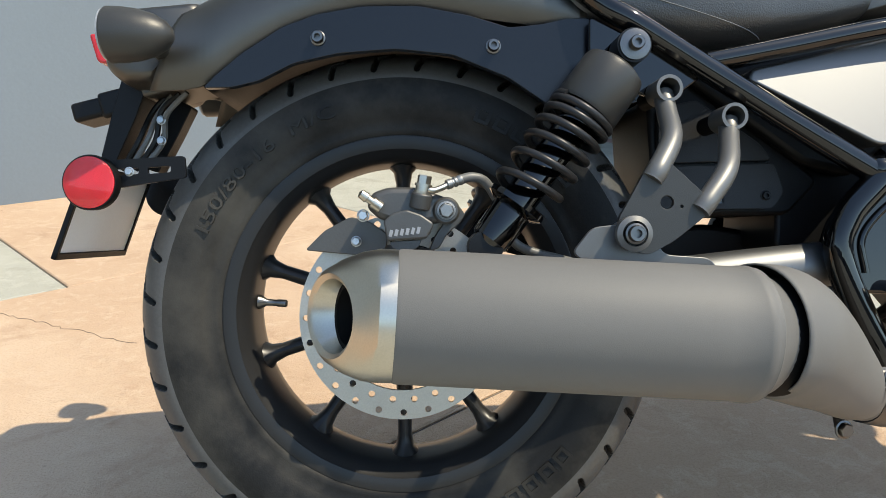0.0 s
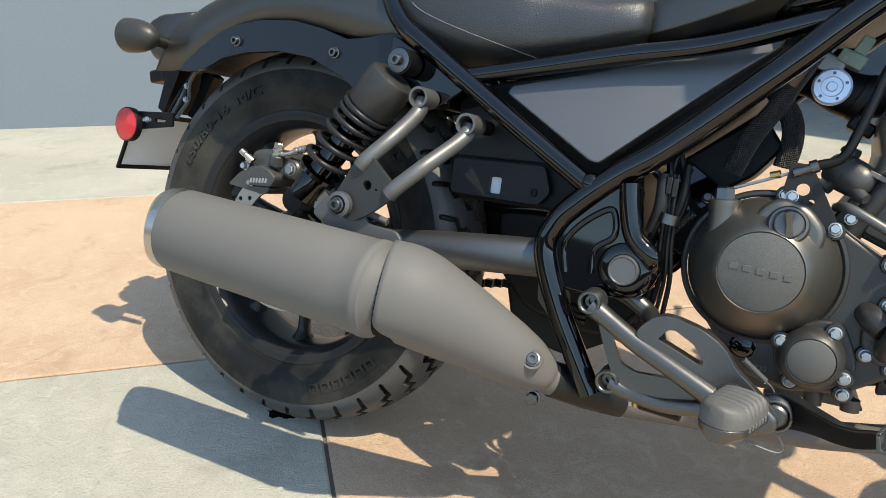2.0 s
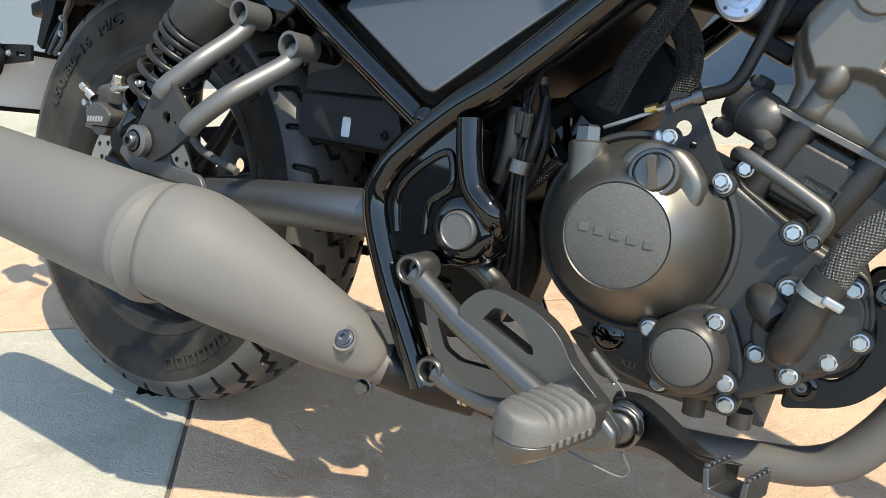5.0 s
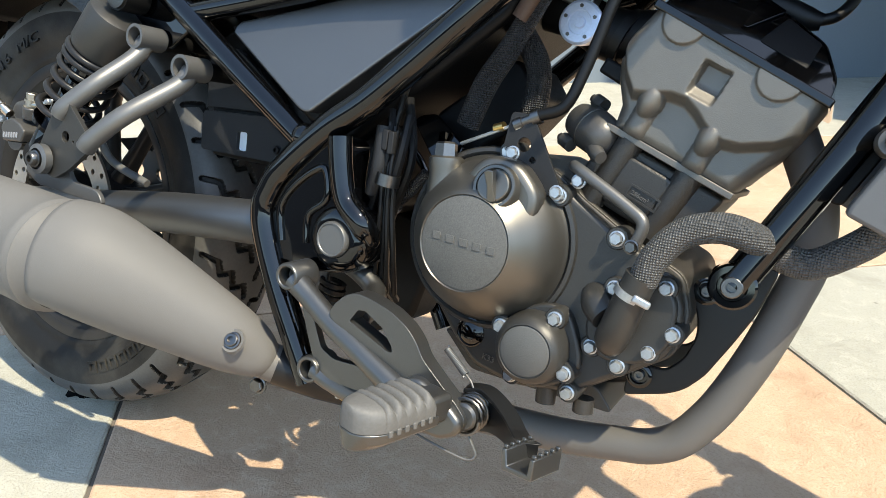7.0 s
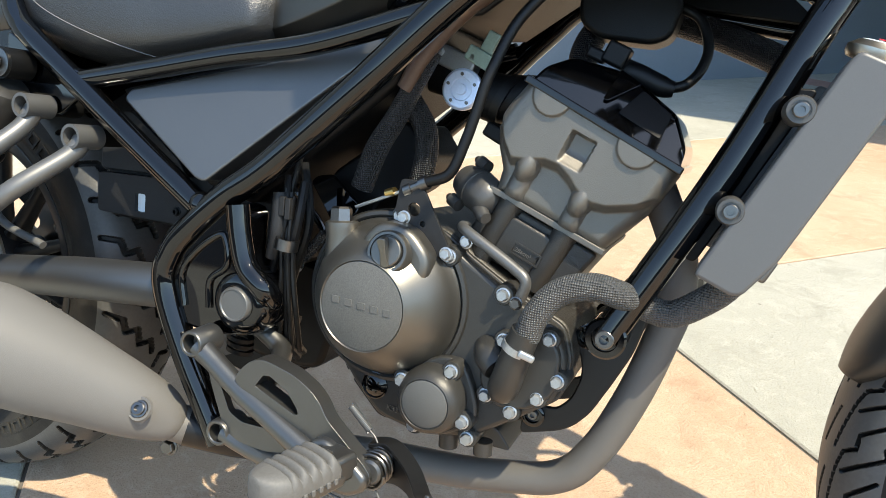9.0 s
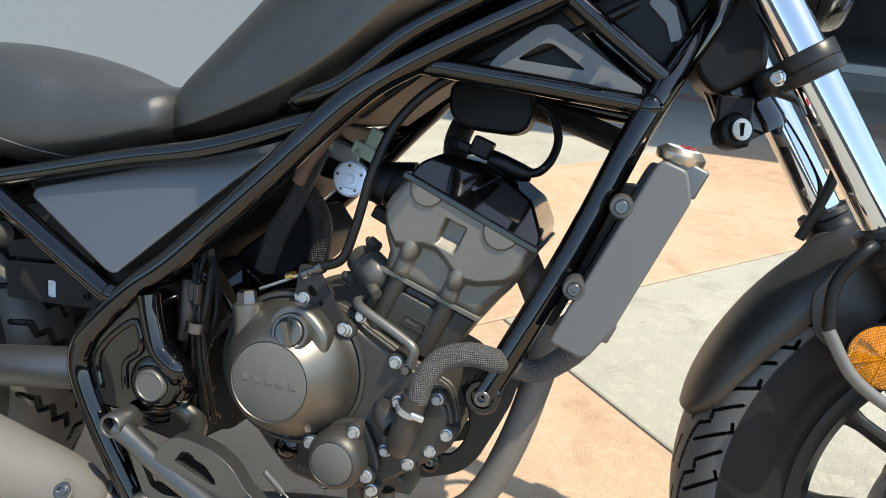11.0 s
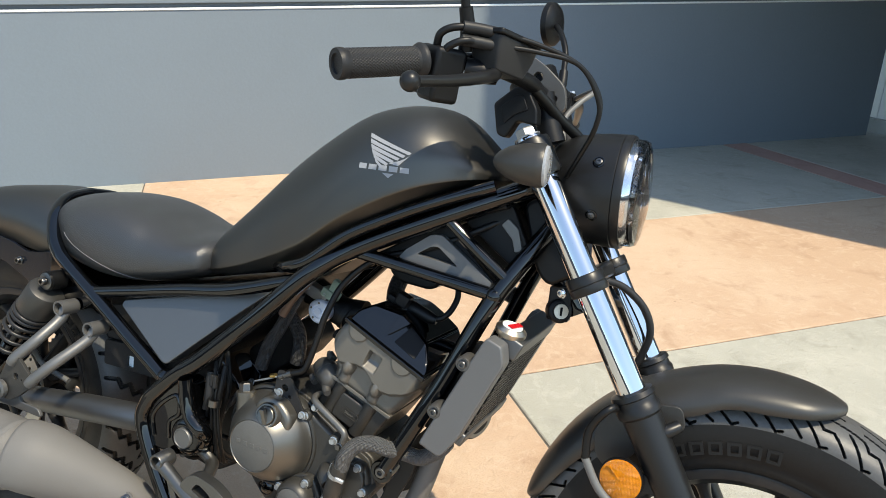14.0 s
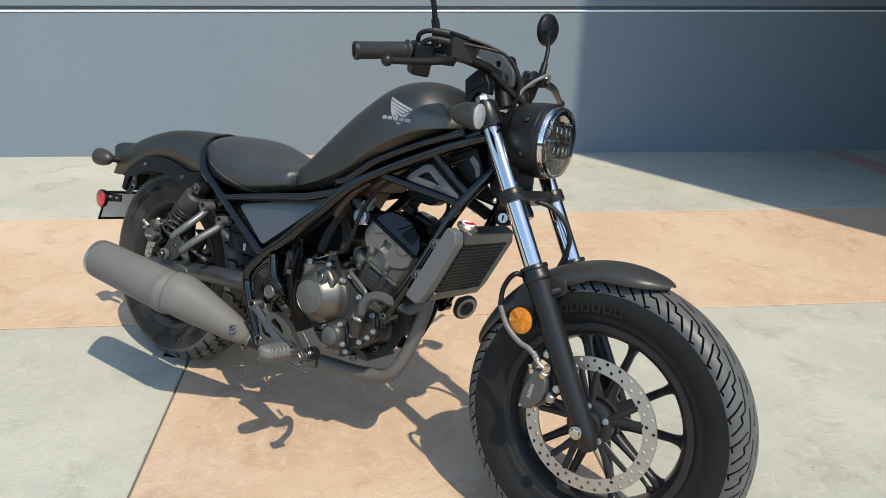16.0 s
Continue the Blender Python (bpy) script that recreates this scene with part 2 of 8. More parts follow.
# also darkens the silencer cone, where the gap is only shaded
DARK_AND_SHADE = material("near_black_for_dark_parts_and_shade", (0.004, 0.004, 0.004), rough=0.7, spec=0.1)

# ---- mesh helpers ----


def bm_new():
    return bmesh.new()


def part(name, bm, mat, parent, label="", bevel=0.0, angle=38):
    """Links a bmesh as one mesh object under a thing or a part."""
    bmesh.ops.recalc_face_normals(bm, faces=bm.faces[:])
    me = bpy.data.meshes.new(name)
    bm.to_mesh(me)
    bm.free()
    me.materials.append(mat)
    for p in me.polygons:
        p.use_smooth = True
    me.set_sharp_from_angle(angle=radians(angle))
    ob = new(name, me)
    ob.parent = parent
    if bevel:
        mod = ob.modifiers.new("bevel", "BEVEL")
        mod.width, mod.segments, mod.limit_method, mod.angle_limit = bevel, 3, "ANGLE", radians(38)
    if label:
        tagged(ob, label)
    return ob


def spline(pts, n=8):
    """Points on a smooth line through pts."""
    p = [Vector(q) for q in pts]
    if len(p) < 3:
        return p
    p = [2 * p[0] - p[1]] + p + [2 * p[-1] - p[-2]]
    out = []
    for i in range(1, len(p) - 2):
        a, b, c, d = p[i - 1:i + 3]
        for k in range(n):
            t = k / n
            out.append(0.5 * ((2 * b) + (c - a) * t + (2 * a - 5 * b + 4 * c - d) * t * t + (3 * b - a - 3 * c + d) * t ** 3))
    out.append(p[-2])
    return out


def sweep(bm, pts, r, seg=14, n=8, smooth=True, squash=1.0):
    """A round bar along pts; r is one radius or one for each given point."""
    radii = list(r) if isinstance(r, (list, tuple)) else [r] * len(pts)
    path = spline(pts, n) if smooth else [Vector(q) for q in pts]
    m = len(path)
    rr = [float(np.interp(i / (m - 1) * (len(radii) - 1), range(len(radii)), radii)) for i in range(m)]
    rings, side = [], None
    for i, q in enumerate(path):
        d = (path[min(i + 1, m - 1)] - path[max(i - 1, 0)]).normalized()
        if side is None:
            side = d.orthogonal().normalized() if abs(d.y) > 0.9 else d.cross(Vector((0, 1, 0))).normalized()
        side = (side - d * side.dot(d)).normalized()
        up = d.cross(side)
        rings.append([bm.verts.new(q + rr[i] * (math.cos(a) * side + squash * math.sin(a) * up)) for a in (2 * math.pi * k / seg for k in range(seg))])
    for a, b in zip(rings, rings[1:]):
        for k in range(seg):
            bm.faces.new((a[k], a[(k + 1) % seg], b[(k + 1) % seg], b[k]))
    bm.faces.new(rings[0][::-1])
    bm.faces.new(rings[-1])
    return bm


def lathe(bm, origin, axis, profile, seg=40, closed=False):
    """Turns a profile of (distance along the axis, radius) round the axis."""
    o, ax = Vector(origin), Vector(axis).normalized()
    s = ax.orthogonal().normalized()
    t = ax.cross(s)
    rings = []
    for d, r in profile:
        if r < 1e-6:
            rings.append([bm.verts.new(o + ax * d)])
        else:
            rings.append([bm.verts.new(o + ax * d + r * (math.cos(a) * s + math.sin(a) * t)) for a in (2 * math.pi * k / seg for k in range(seg))])
    pairs = list(zip(rings, rings[1:])) + ([(rings[-1], rings[0])] if closed else [])
    for a, b in pairs:
        for k in range(seg):
            v = [a[k % len(a)], a[(k + 1) % len(a)], b[(k + 1) % len(b)], b[k % len(b)]]
            v = [q for i, q in enumerate(v) if q not in v[:i]]
            if len(v) > 2:
                bm.faces.new(v)
    return bm


def prism(bm, outline, y0, y1, holes=(), m=None):
    """An outline in x and z drawn out from y0 to y1, with holes; y0 may be a function of x and z."""
    f0 = y0 if callable(y0) else (lambda x, z: y0)
    f1 = y1 if callable(y1) else (lambda x, z: y1)
    loops, edges = [], []
    for ring in (outline, *holes):
        vs = [bm.verts.new((x, f0(x, z), z)) for x, z in ring]
        loops.append(vs)
        edges += [bm.edges.new((vs[i], vs[(i + 1) % len(vs)])) for i in range(len(vs))]
    if holes:
        res = bmesh.ops.triangle_fill(bm, use_beauty=True, use_dissolve=False, edges=edges)
        front = [g for g in res["geom"] if isinstance(g, bmesh.types.BMFace)]
    else:
        front = [bm.faces.new(loops[0])]
    back = {}
    for vs in loops:
        for v in vs:
            back[v] = bm.verts.new((v.co.x, f1(v.co.x, v.co.z), v.co.z))
    for f in front:
        bm.faces.new([back[v] for v in f.verts][::-1])
    for vs in loops:
        for i in range(len(vs)):
            a, b = vs[i], vs[(i + 1) % len(vs)]
            bm.faces.new((a, b, back[b], back[a]))
    if m is not None:
        bmesh.ops.transform(bm, matrix=m, verts=bm.verts[:])
    return bm


def rounded(pts, r, n=4):
    """A polygon with its corners rounded."""
    out, k = [], len(pts)
    for i in range(k):
        p, a, b = Vector(pts[i]), Vector(pts[i - 1]), Vector(pts[(i + 1) % k])
        rad = r[i] if isinstance(r, (list, tuple)) else r
        d = min(rad, 0.45 * (a - p).length, 0.45 * (b - p).length)
        s, e = p + (a - p).normalized() * d, p + (b - p).normalized() * d
        for j in range(n + 1):
            t = j / n
            q = (1 - t) ** 2 * s + 2 * t * (1 - t) * p + t * t * e
            out.append((q.x, q.y))
    return out


def ring2(cx, cz, r, n=16):
    return [(cx + r * math.cos(2 * math.pi * k / n), cz + r * math.sin(2 * math.pi * k / n)) for k in range(n)]


def box(bm, c, size, m=None):
    """A box with its middle at c."""
    mat = Matrix.Translation(c) @ (m or Matrix.Identity(4)) @ Matrix.Diagonal((*size, 1))
    bmesh.ops.create_cube(bm, size=1.0, matrix=mat)
    return bm


def loft(bm, rings, closed_ends=True):
    """Skin over rings of equal count."""
    vs = [[bm.verts.new(q) for q in ring] for ring in rings]
    n = len(vs[0])
    for a, b in zip(vs, vs[1:]):
        for k in range(n):
            bm.faces.new((a[k], a[(k + 1) % n], b[(k + 1) % n], b[k]))
    if closed_ends:
        bm.faces.new(vs[0][::-1])
        bm.faces.new(vs[-1])
    return bm


def sheet(bm, rows):
    """Skin over open rows of equal count."""
    vs = [[bm.verts.new(q) for q in row] for row in rows]
    for a, b in zip(vs, vs[1:]):
        for k in range(len(a) - 1):
            bm.faces.new((a[k], a[k + 1], b[k + 1], b[k]))
    return bm


def bolt(parent, pos, r=0.007, h=0.006, axis=(0, -1, 0), mat=None, socket=False, name="bolt", washer=True, label=""):
    """A hexagon or socket head with its washer flange, standing on a surface."""
    bm, o, ax = bm_new(), Vector(pos), Vector(axis).normalized()
    r *= 0.88
    if washer:
        lathe(bm, o, ax, [(-0.002, r * 1.05), (0, r * 1.25), (h * 0.22, r * 1.25), (h * 0.3, r)], seg=20)
    if socket:
        lathe(bm, o, ax, [(0, r), (h * 0.85, r), (h, r * 0.88), (h, r * 0.5), (h * 0.35, r * 0.5), (h * 0.35, 0)], seg=18)
    else:
        lathe(bm, o, ax, [(0, r), (h * 0.85, r), (h, r * 0.86), (h, 0)], seg=6)
    return part(name, bm, mat or ZINC, parent, label)


def letters(text, size, depth):
    """A bmesh of built-in letters in the x-z plane, raised towards -y, starting at the origin."""
    cu = bpy.data.curves.new("letters", "FONT")
    cu.body, cu.size, cu.extrude, cu.resolution_u = text, size, depth / 2, 2
    ob = bpy.data.objects.new("letters", cu)
    scene.collection.objects.link(ob)
    me = bpy.data.meshes.new_from_object(ob.evaluated_get(bpy.context.evaluated_depsgraph_get()))
    bm = bm_new()
    bm.from_mesh(me)
    bpy.data.objects.remove(ob)
    bpy.data.curves.remove(cu)
    bpy.data.meshes.remove(me)
    bmesh.ops.transform(bm, matrix=pose(0, 0, 0, 90, 0, 0), verts=bm.verts[:])
    return bm


STEPPAINT = material("satin_dark_grey_casting_paint", (0.130, 0.129, 0.124), rough=0.34, metal=0.85, grain=0.12, grain_scale=1500, stain=0.12, rough_var=0.08, spec=0.4, bump=0.06, bump_scale=1200)

# ---- the setting: paving bands, wall, shop front ----
U = Vector((0.7396, 0.673, 0.0))     # along the paving bands
V = Vector((-0.673, 0.7396, 0.0))    # from the camera's side towards the wall
GREY_SLAB = concrete("broom_finished_grey_concrete", (0.395, 0.385, 0.330), (0.27, 0.26, 0.215), (0.49, 0.475, 0.41))
PINK_SLAB = concrete("terracotta_tinted_concrete", (0.51, 0.355, 0.245), (0.37, 0.235, 0.155), (0.60, 0.455, 0.335))
RED_SLAB = concrete("dark_red_tinted_concrete", (0.42, 0.26, 0.22), (0.32, 0.19, 0.16), (0.48, 0.32, 0.27))
JOINT = material("dark_slab_joint", (0.12, 0.105, 0.09), rough=0.95, grain=0.3, grain_scale=90, bump=0.5, bump_scale=60)
WALL = material("blue_grey_painted_stucco", (0.166, 0.202, 0.234), rough=0.8, grain=0.05, grain_scale=90, stain=0.06, stain_scale=1.2, bump=0.3, bump_scale=50)
GROOVE = material("dark_wall_reveal", (0.10, 0.12, 0.14), rough=0.6, grain=0.1)
WFRAME = material("brushed_window_aluminium", (0.85, 0.87, 0.84), rough=0.45, metal=0.0, grain=0.06, grain_scale=200, stain=0.05)
CURB = material("grey_concrete_sill", (0.35, 0.36, 0.34), rough=0.85, grain=0.15, grain_scale=120, bump=0.4, bump_scale=60, stain=0.15)
DIM = material("dim_shop_interior", (0.10, 0.098, 0.092), rough=0.8, stain=0.3, stain_scale=1.0)


def uv(u, v, z=0.0):
    q = U * u + V * v
    return Vector((q.x, q.y, z))


ground_bm = bm_new()
sheet(ground_bm, [[(x, y, -0.006) for x in (-400, -20, 20, 400)] for y in (-400, -20, 20, 400)])
ground = tagged(part("ground", ground_bm, JOINT, None), "pale concrete forecourt ground with tinted bands", "ground", kind="structure")


def slab(u0, u1, v0, v1, mat):
    """One poured slab with a rounded rim, a finger's width from its neighbours."""
    g, e = 0.0035, 0.004
    bm = bm_new()
    ring = [(u0 + g, v0 + g), (u1 - g, v0 + g), (u1 - g, v1 - g), (u0 + g, v1 - g)]
    inner = [(u0 + g + e, v0 + g + e), (u1 - g - e, v0 + g + e), (u1 - g - e, v1 - g - e), (u0 + g + e, v1 - g - e)]
    lo = [bm.verts.new(uv(a, b, -0.012)) for a, b in ring]
    mid = [bm.verts.new(uv(a, b, -0.003)) for a, b in ring]
    hi = [bm.verts.new(uv(a, b, 0.0)) for a, b in inner]
    for a, b in ((lo, mid), (mid, hi)):
        for k in range(4):
            bm.faces.new((a[k], a[(k + 1) % 4], b[(k + 1) % 4], b[k]))
    bm.faces.new(hi)
    return part("slab", bm, mat, ground, angle=20)


US = [-15.0, -9.8, -4.85, 0.04, 1.265, 4.36, 4.60, 6.1]
VS = [-12.0, -9.0, -6.6, -4.2, -2.1, 0.225, 1.503, 3.8]
for i in range(len(US) - 1):
    for j in range(len(VS) - 1):
        mat = GREY_SLAB
        if US[i] == 0.04 or VS[j] == 0.225:
            mat = PINK_SLAB
        if US[i] == 4.36:
            mat = RED_SLAB
        if VS[j] == 0.225 and US[i] in (0.04, 1.265):
            continue
        slab(US[i], 4.36 if VS[j] == 0.225 and US[i] == -4.85 else US[i + 1], VS[j], VS[j + 1], mat)

rng = random.Random(3)
CRACKS = material("dark_hairline_crack", (0.16, 0.115, 0.085), rough=0.95)
crack = bm_new()
pts = [Vector((-1.049, 0.925)).lerp(Vector((-0.626, 0.713)), k / 24) + Vector((rng.uniform(-0.008, 0.008), rng.uniform(-0.008, 0.008))) for k in range(25)]
sheet(crack, [[(p.x, p.y - 0.0012, 0.0003), (p.x, p.y, 0.0012), (p.x, p.y + 0.0012, 0.0003)] for p in pts])
part("hairline_crack", crack, CRACKS, ground)
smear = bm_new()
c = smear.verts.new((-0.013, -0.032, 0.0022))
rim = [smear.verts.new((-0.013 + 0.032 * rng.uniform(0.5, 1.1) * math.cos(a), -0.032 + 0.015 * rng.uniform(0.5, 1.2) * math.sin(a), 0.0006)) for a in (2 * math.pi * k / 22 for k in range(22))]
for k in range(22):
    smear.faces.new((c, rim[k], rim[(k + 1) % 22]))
part("dark_smear", smear, DARK_AND_SHADE, ground)

# the long wall: a plinth panel, a reveal line, and the upper panel
WP, WD = Vector((-3.150, 1.070, 0.0)), Vector((0.7275, 0.6861, 0.0)).normalized()
WN = Vector((WD.y, -WD.x, 0.0))


def wall_block(name, s0, s1, z0, z1, out, thick, mat, slope=0.0, parent=None):
    bm = bm_new()
    rows = []
    for d in (out, out - thick):
        rows.append([WP + WD * s + WN * d + Vector((0, 0, z + slope * s * (z not in (0.0, -0.05, 7.0)))) for s, z in ((s0, z0), (s1, z0), (s1, z1), (s0, z1))])
    loft(bm, rows)
    return part(name, bm, mat, parent, bevel=0.004)


wall = wall_block("wall_north", -16, 7.50, -0.05, 0.984, 0.0, 0.30, WALL, 0.018)
tagged(wall, "pale blue-grey painted stucco wall with a horizontal reveal", "wall", kind="structure")
wall_block("panel", -16, 7.50, 1.008, 7.0, 0.0, 0.30, WALL, 0.018, wall)
wall_block("reveal", -16, 7.50, 0.974, 1.018, -0.022, 0.2, GROOVE, 0.018, wall)
wall_block("bead", -16, 7.50, 0.971, 0.984, 0.006, 0.05, WFRAME, 0.018, wall)
wall_block("coping", -16.1, 7.58, 7.0, 7.08, 0.04, 0.4, CURB, 0.0, wall)

# the shop front that stands at right angles to the wall
front = tagged(new("shop_front"), "aluminium framed shop window front in the shade", "shop front", kind="structure")


def uv_box(name, u0, u1, v0, v1, z0, z1, mat, parent, bevel=0.003, label=""):
    bm = bm_new()
    loft(bm, [[uv(a, b, z) for a, b in ((u0, v0), (u1, v0), (u1, v1), (u0, v1))] for z in (z0, z1)])
    return part(name, bm, mat, parent, label, bevel=bevel)


uv_box("sill", 6.05, 6.45, -1.2, 3.2, -0.02, 0.12, CURB, front)
for vv in (-0.78, 0.20, 1.17, 2.14, 3.12):
    uv_box("mullion", 6.10, 6.22, vv - 0.035, vv + 0.035, 0.12, 2.7, WFRAME, front)
uv_box("jamb", 6.095, 6.205, 3.156, 3.34, 0.12, 2.78, WFRAME, front)
uv_box("bottom_rail", 6.105, 6.21, -1.2, 3.2, 0.12, 0.19, WFRAME, front)
uv_box("top_rail", 6.105, 6.21, -1.2, 3.2, 2.7, 2.78, WFRAME, front)
uv_box("fascia", 6.06, 6.46, -1.2, 3.25, 2.78, 9.0, WALL, front)
for a, b in ((-0.745, 0.165), (0.235, 1.135), (1.205, 2.105), (2.175, 3.085)):
    g = uv_box("pane", 6.15, 6.158, a, b, 0.19, 2.7, GLASS, front, 0)
    g.visible_shadow = False
uv_box("shop_floor", 6.46, 11.0, -1.2, 6.0, -0.02, 0.04, DIM, front, 0)
uv_box("shop_back_wall", 10.8, 11.0, -1.2, 6.0, 0.04, 2.9, DIM, front, 0)
uv_box("shop_ceiling", 6.46, 11.0, -1.2, 6.0, 2.9, 3.0, DIM, front, 0)
uv_box("shop_side_wall", 6.46, 10.8, 5.8, 6.0, 0.04, 2.9, DIM, front, 0)
CURTAIN = material("pale_grey_curtain", (0.75, 0.73, 0.68), rough=0.9, grain=0.1, stain=0.15)
for a in (1.40, 1.62, 2.42):
    uv_box("hanging_drape", 6.62, 6.67, a, a + 0.11, 0.04, 2.9, CURTAIN, front, 0.01)
for a in (7.4, 8.3):
    uv_box("column", a, a + 0.28, 2.3, 2.6, 0.04, 2.9, WALL, front)

# unseen canopy added to darken the shaded wall; edge cut back slantwise
bm = bm_new()
loft(bm, [[uv(a, b, z) for a, b in ((3.96, 0.27), (6.04, 0.27), (6.04, 2.95), (2.46, 2.95))] for z in (2.10, 2.85)])
part("entrance_canopy", bm, WALL, front, bevel=0.003)

# the tall corner of the building that throws the shade
CORNER = Vector((3.86, 2.40, 0.0))
cu, cv = CORNER.dot(U), CORNER.dot(V)
tower = uv_box("building_wing", cu, 9.0, cv, 0.25, -0.05, 11.0, WALL, None)
tagged(tower, "tall blue-grey stucco wing of the building", "building", kind="structure")

# unseen wall added to close the yard's far side; its height trims reflected sky
FAR = material("brown_grey_far_stucco", (0.22, 0.22, 0.215), rough=0.9, grain=0.1, stain=0.3, stain_scale=0.5)
south = uv_box("unseen_wall_south", -30.0, 22.0, -18.4, -18.0, -0.05, 2.4, FAR, None)
tagged(south, "plain brown-grey stucco wall added out of view across the yard", "wall", kind="structure")

# added wall out of view; its dark face lowers reflections from the west
WEST = material("dark_blue_grey_added_wall", (0.07, 0.085, 0.11), rough=0.9, grain=0.1, stain=0.3, stain_scale=0.5)
west = uv_box("unseen_wall_west", -18.4, -18.0, -17.99, 2.6, -0.05, 3.4, WEST, None)
tagged(west, "dark blue-grey wall added out of view to dim reflected light", "wall", kind="structure")

# ---- the motorcycle ----
LEAN_DEG, TURN_DEG = 13.98, 0.455
bike = new("motorcycle")
bike.matrix_world = Matrix.Translation((0.002, -0.0072, 0.0)) @ pose(0, 0, 0, 0, 0, TURN_DEG) @ pose(0, 0, 0, -LEAN_DEG, 0, 0)
tagged(bike, "matte black cruiser motorcycle leaning on its stand", "motorcycle")
RAKE = radians(30.5)
FA = Vector((1.480, 0.0, 0.3255))                     # front axle
K = Vector((-math.sin(RAKE), 0.0, math.cos(RAKE)))    # up the fork
KF = Vector((math.cos(RAKE), 0.0, math.sin(RAKE)))    # ahead of the fork
RA = Vector((0.0, 0.0, 0.323))                        # rear axle


# wheels
def tyre(parent, centre, R, half, rb, zig, name, count, cut, rubber):
    """A tyre whose tread grooves are cut into the mesh."""
    prof = [(rb - 0.004, half * 0.70), (rb + 0.003, half * 0.80), (rb + 0.010, half * 0.84), (rb + 0.014, half * 0.83), (rb + 0.022, half * 0.90),
            (rb + 0.034, half * 0.965), (rb + 0.046, half * 0.995), (rb + 0.058, half * 1.0), (rb + 0.068, half * 0.985)]
    h = R - (rb + 0.068)
    side = [(rb + 0.068 + h * math.sin(t), half * 0.985 * (1 - (1 - math.cos(t)) ** 1.0 * 1.0)) for t in np.linspace(0.04, math.pi / 2, 62)]
    half_prof = prof + side
    full = [(r, -y) for r, y in half_prof] + [(r, y) for r, y in reversed(half_prof[:-1])]
    n, m = 1900, len(full)
    th = np.linspace(0, 2 * np.pi, n, endpoint=False)[:, None]
    r0 = np.array([p[0] for p in full])[None, :]
    y0 = np.array([p[1] for p in full])[None, :]
    pitch = 2 * np.pi * R / count
    depth = np.zeros((n, m))
    arc = np.concatenate([[0.0], np.cumsum(np.hypot(np.diff(r0[0]), np.diff(y0[0])))])
    arc = (arc - arc[m // 2])[None, :]
    reach = float(np.interp(rb + 0.060, r0[0][m // 2::][::-1], arc[0][m // 2::][::-1]))
    strokes = [pair for line in zig for pair in zip(line, line[1:])]
    for sgn, off in ((1, 0.0), (-1, 0.5)):
        u = (th * R + off * pitch) % pitch
        v = sgn * arc / reach
        for (ua, va), (ub, vb) in strokes:
            for shift in (-pitch, 0.0, pitch):
                ax, ay = ua * pitch + shift, va * reach
                bx, by = ub * pitch + shift, vb * reach
                dx, dy = bx - ax, by - ay
                t = np.clip(((u - ax) * dx + (v * reach - ay) * dy) / (dx * dx + dy * dy), 0, 1)
                dist = np.hypot(u - ax - t * dx, v * reach - ay - t * dy)
                depth = np.maximum(depth, np.clip((cut - dist) / 0.0010, 0, 1) * 0.0080 * (r0 > rb + 0.052))
    tr, ty = np.gradient(r0[0]), np.gradient(y0[0])
    size = np.hypot(tr, ty)
    nr, ny = ty / size, -tr / size
    rr = r0 - depth * nr[None, :]
    yy = y0 - depth * ny[None, :]
    co = np.stack([centre.x + rr * np.cos(th), centre.y + yy, centre.z + rr * np.sin(th)], -1).reshape(-1, 3)
    i, j = np.meshgrid(np.arange(n), np.arange(m - 1), indexing="ij")
    a, b = i * m + j, ((i + 1) % n) * m + j
    faces = np.stack([a, a + 1, b + 1, b], -1).reshape(-1, 4)
    me = bpy.data.meshes.new(name)
    me.from_pydata(co.tolist(), [], faces.tolist())
    me.materials.append(rubber)
    me.materials.append(TREAD)
    # groove shade is partly put into the colour: dark rubber beside lighter worn tread
    worn_unshaded = (np.abs(arc) < reach * 0.98) & (depth < 0.004) & (np.abs(arc) >= 0.0)
    worn_unshaded = (worn_unshaded[:, :-1] & worn_unshaded[:, 1:] & np.roll(worn_unshaded, -1, 0)[:, :-1] & np.roll(worn_unshaded, -1, 0)[:, 1:]).reshape(-1)
    me.polygons.foreach_set("material_index", worn_unshaded.astype(np.int32))
    for p in me.polygons:
        p.use_smooth = True
    me.set_sharp_from_angle(angle=radians(45))
    ob = new(name, me)
    ob.parent = parent
    return ob


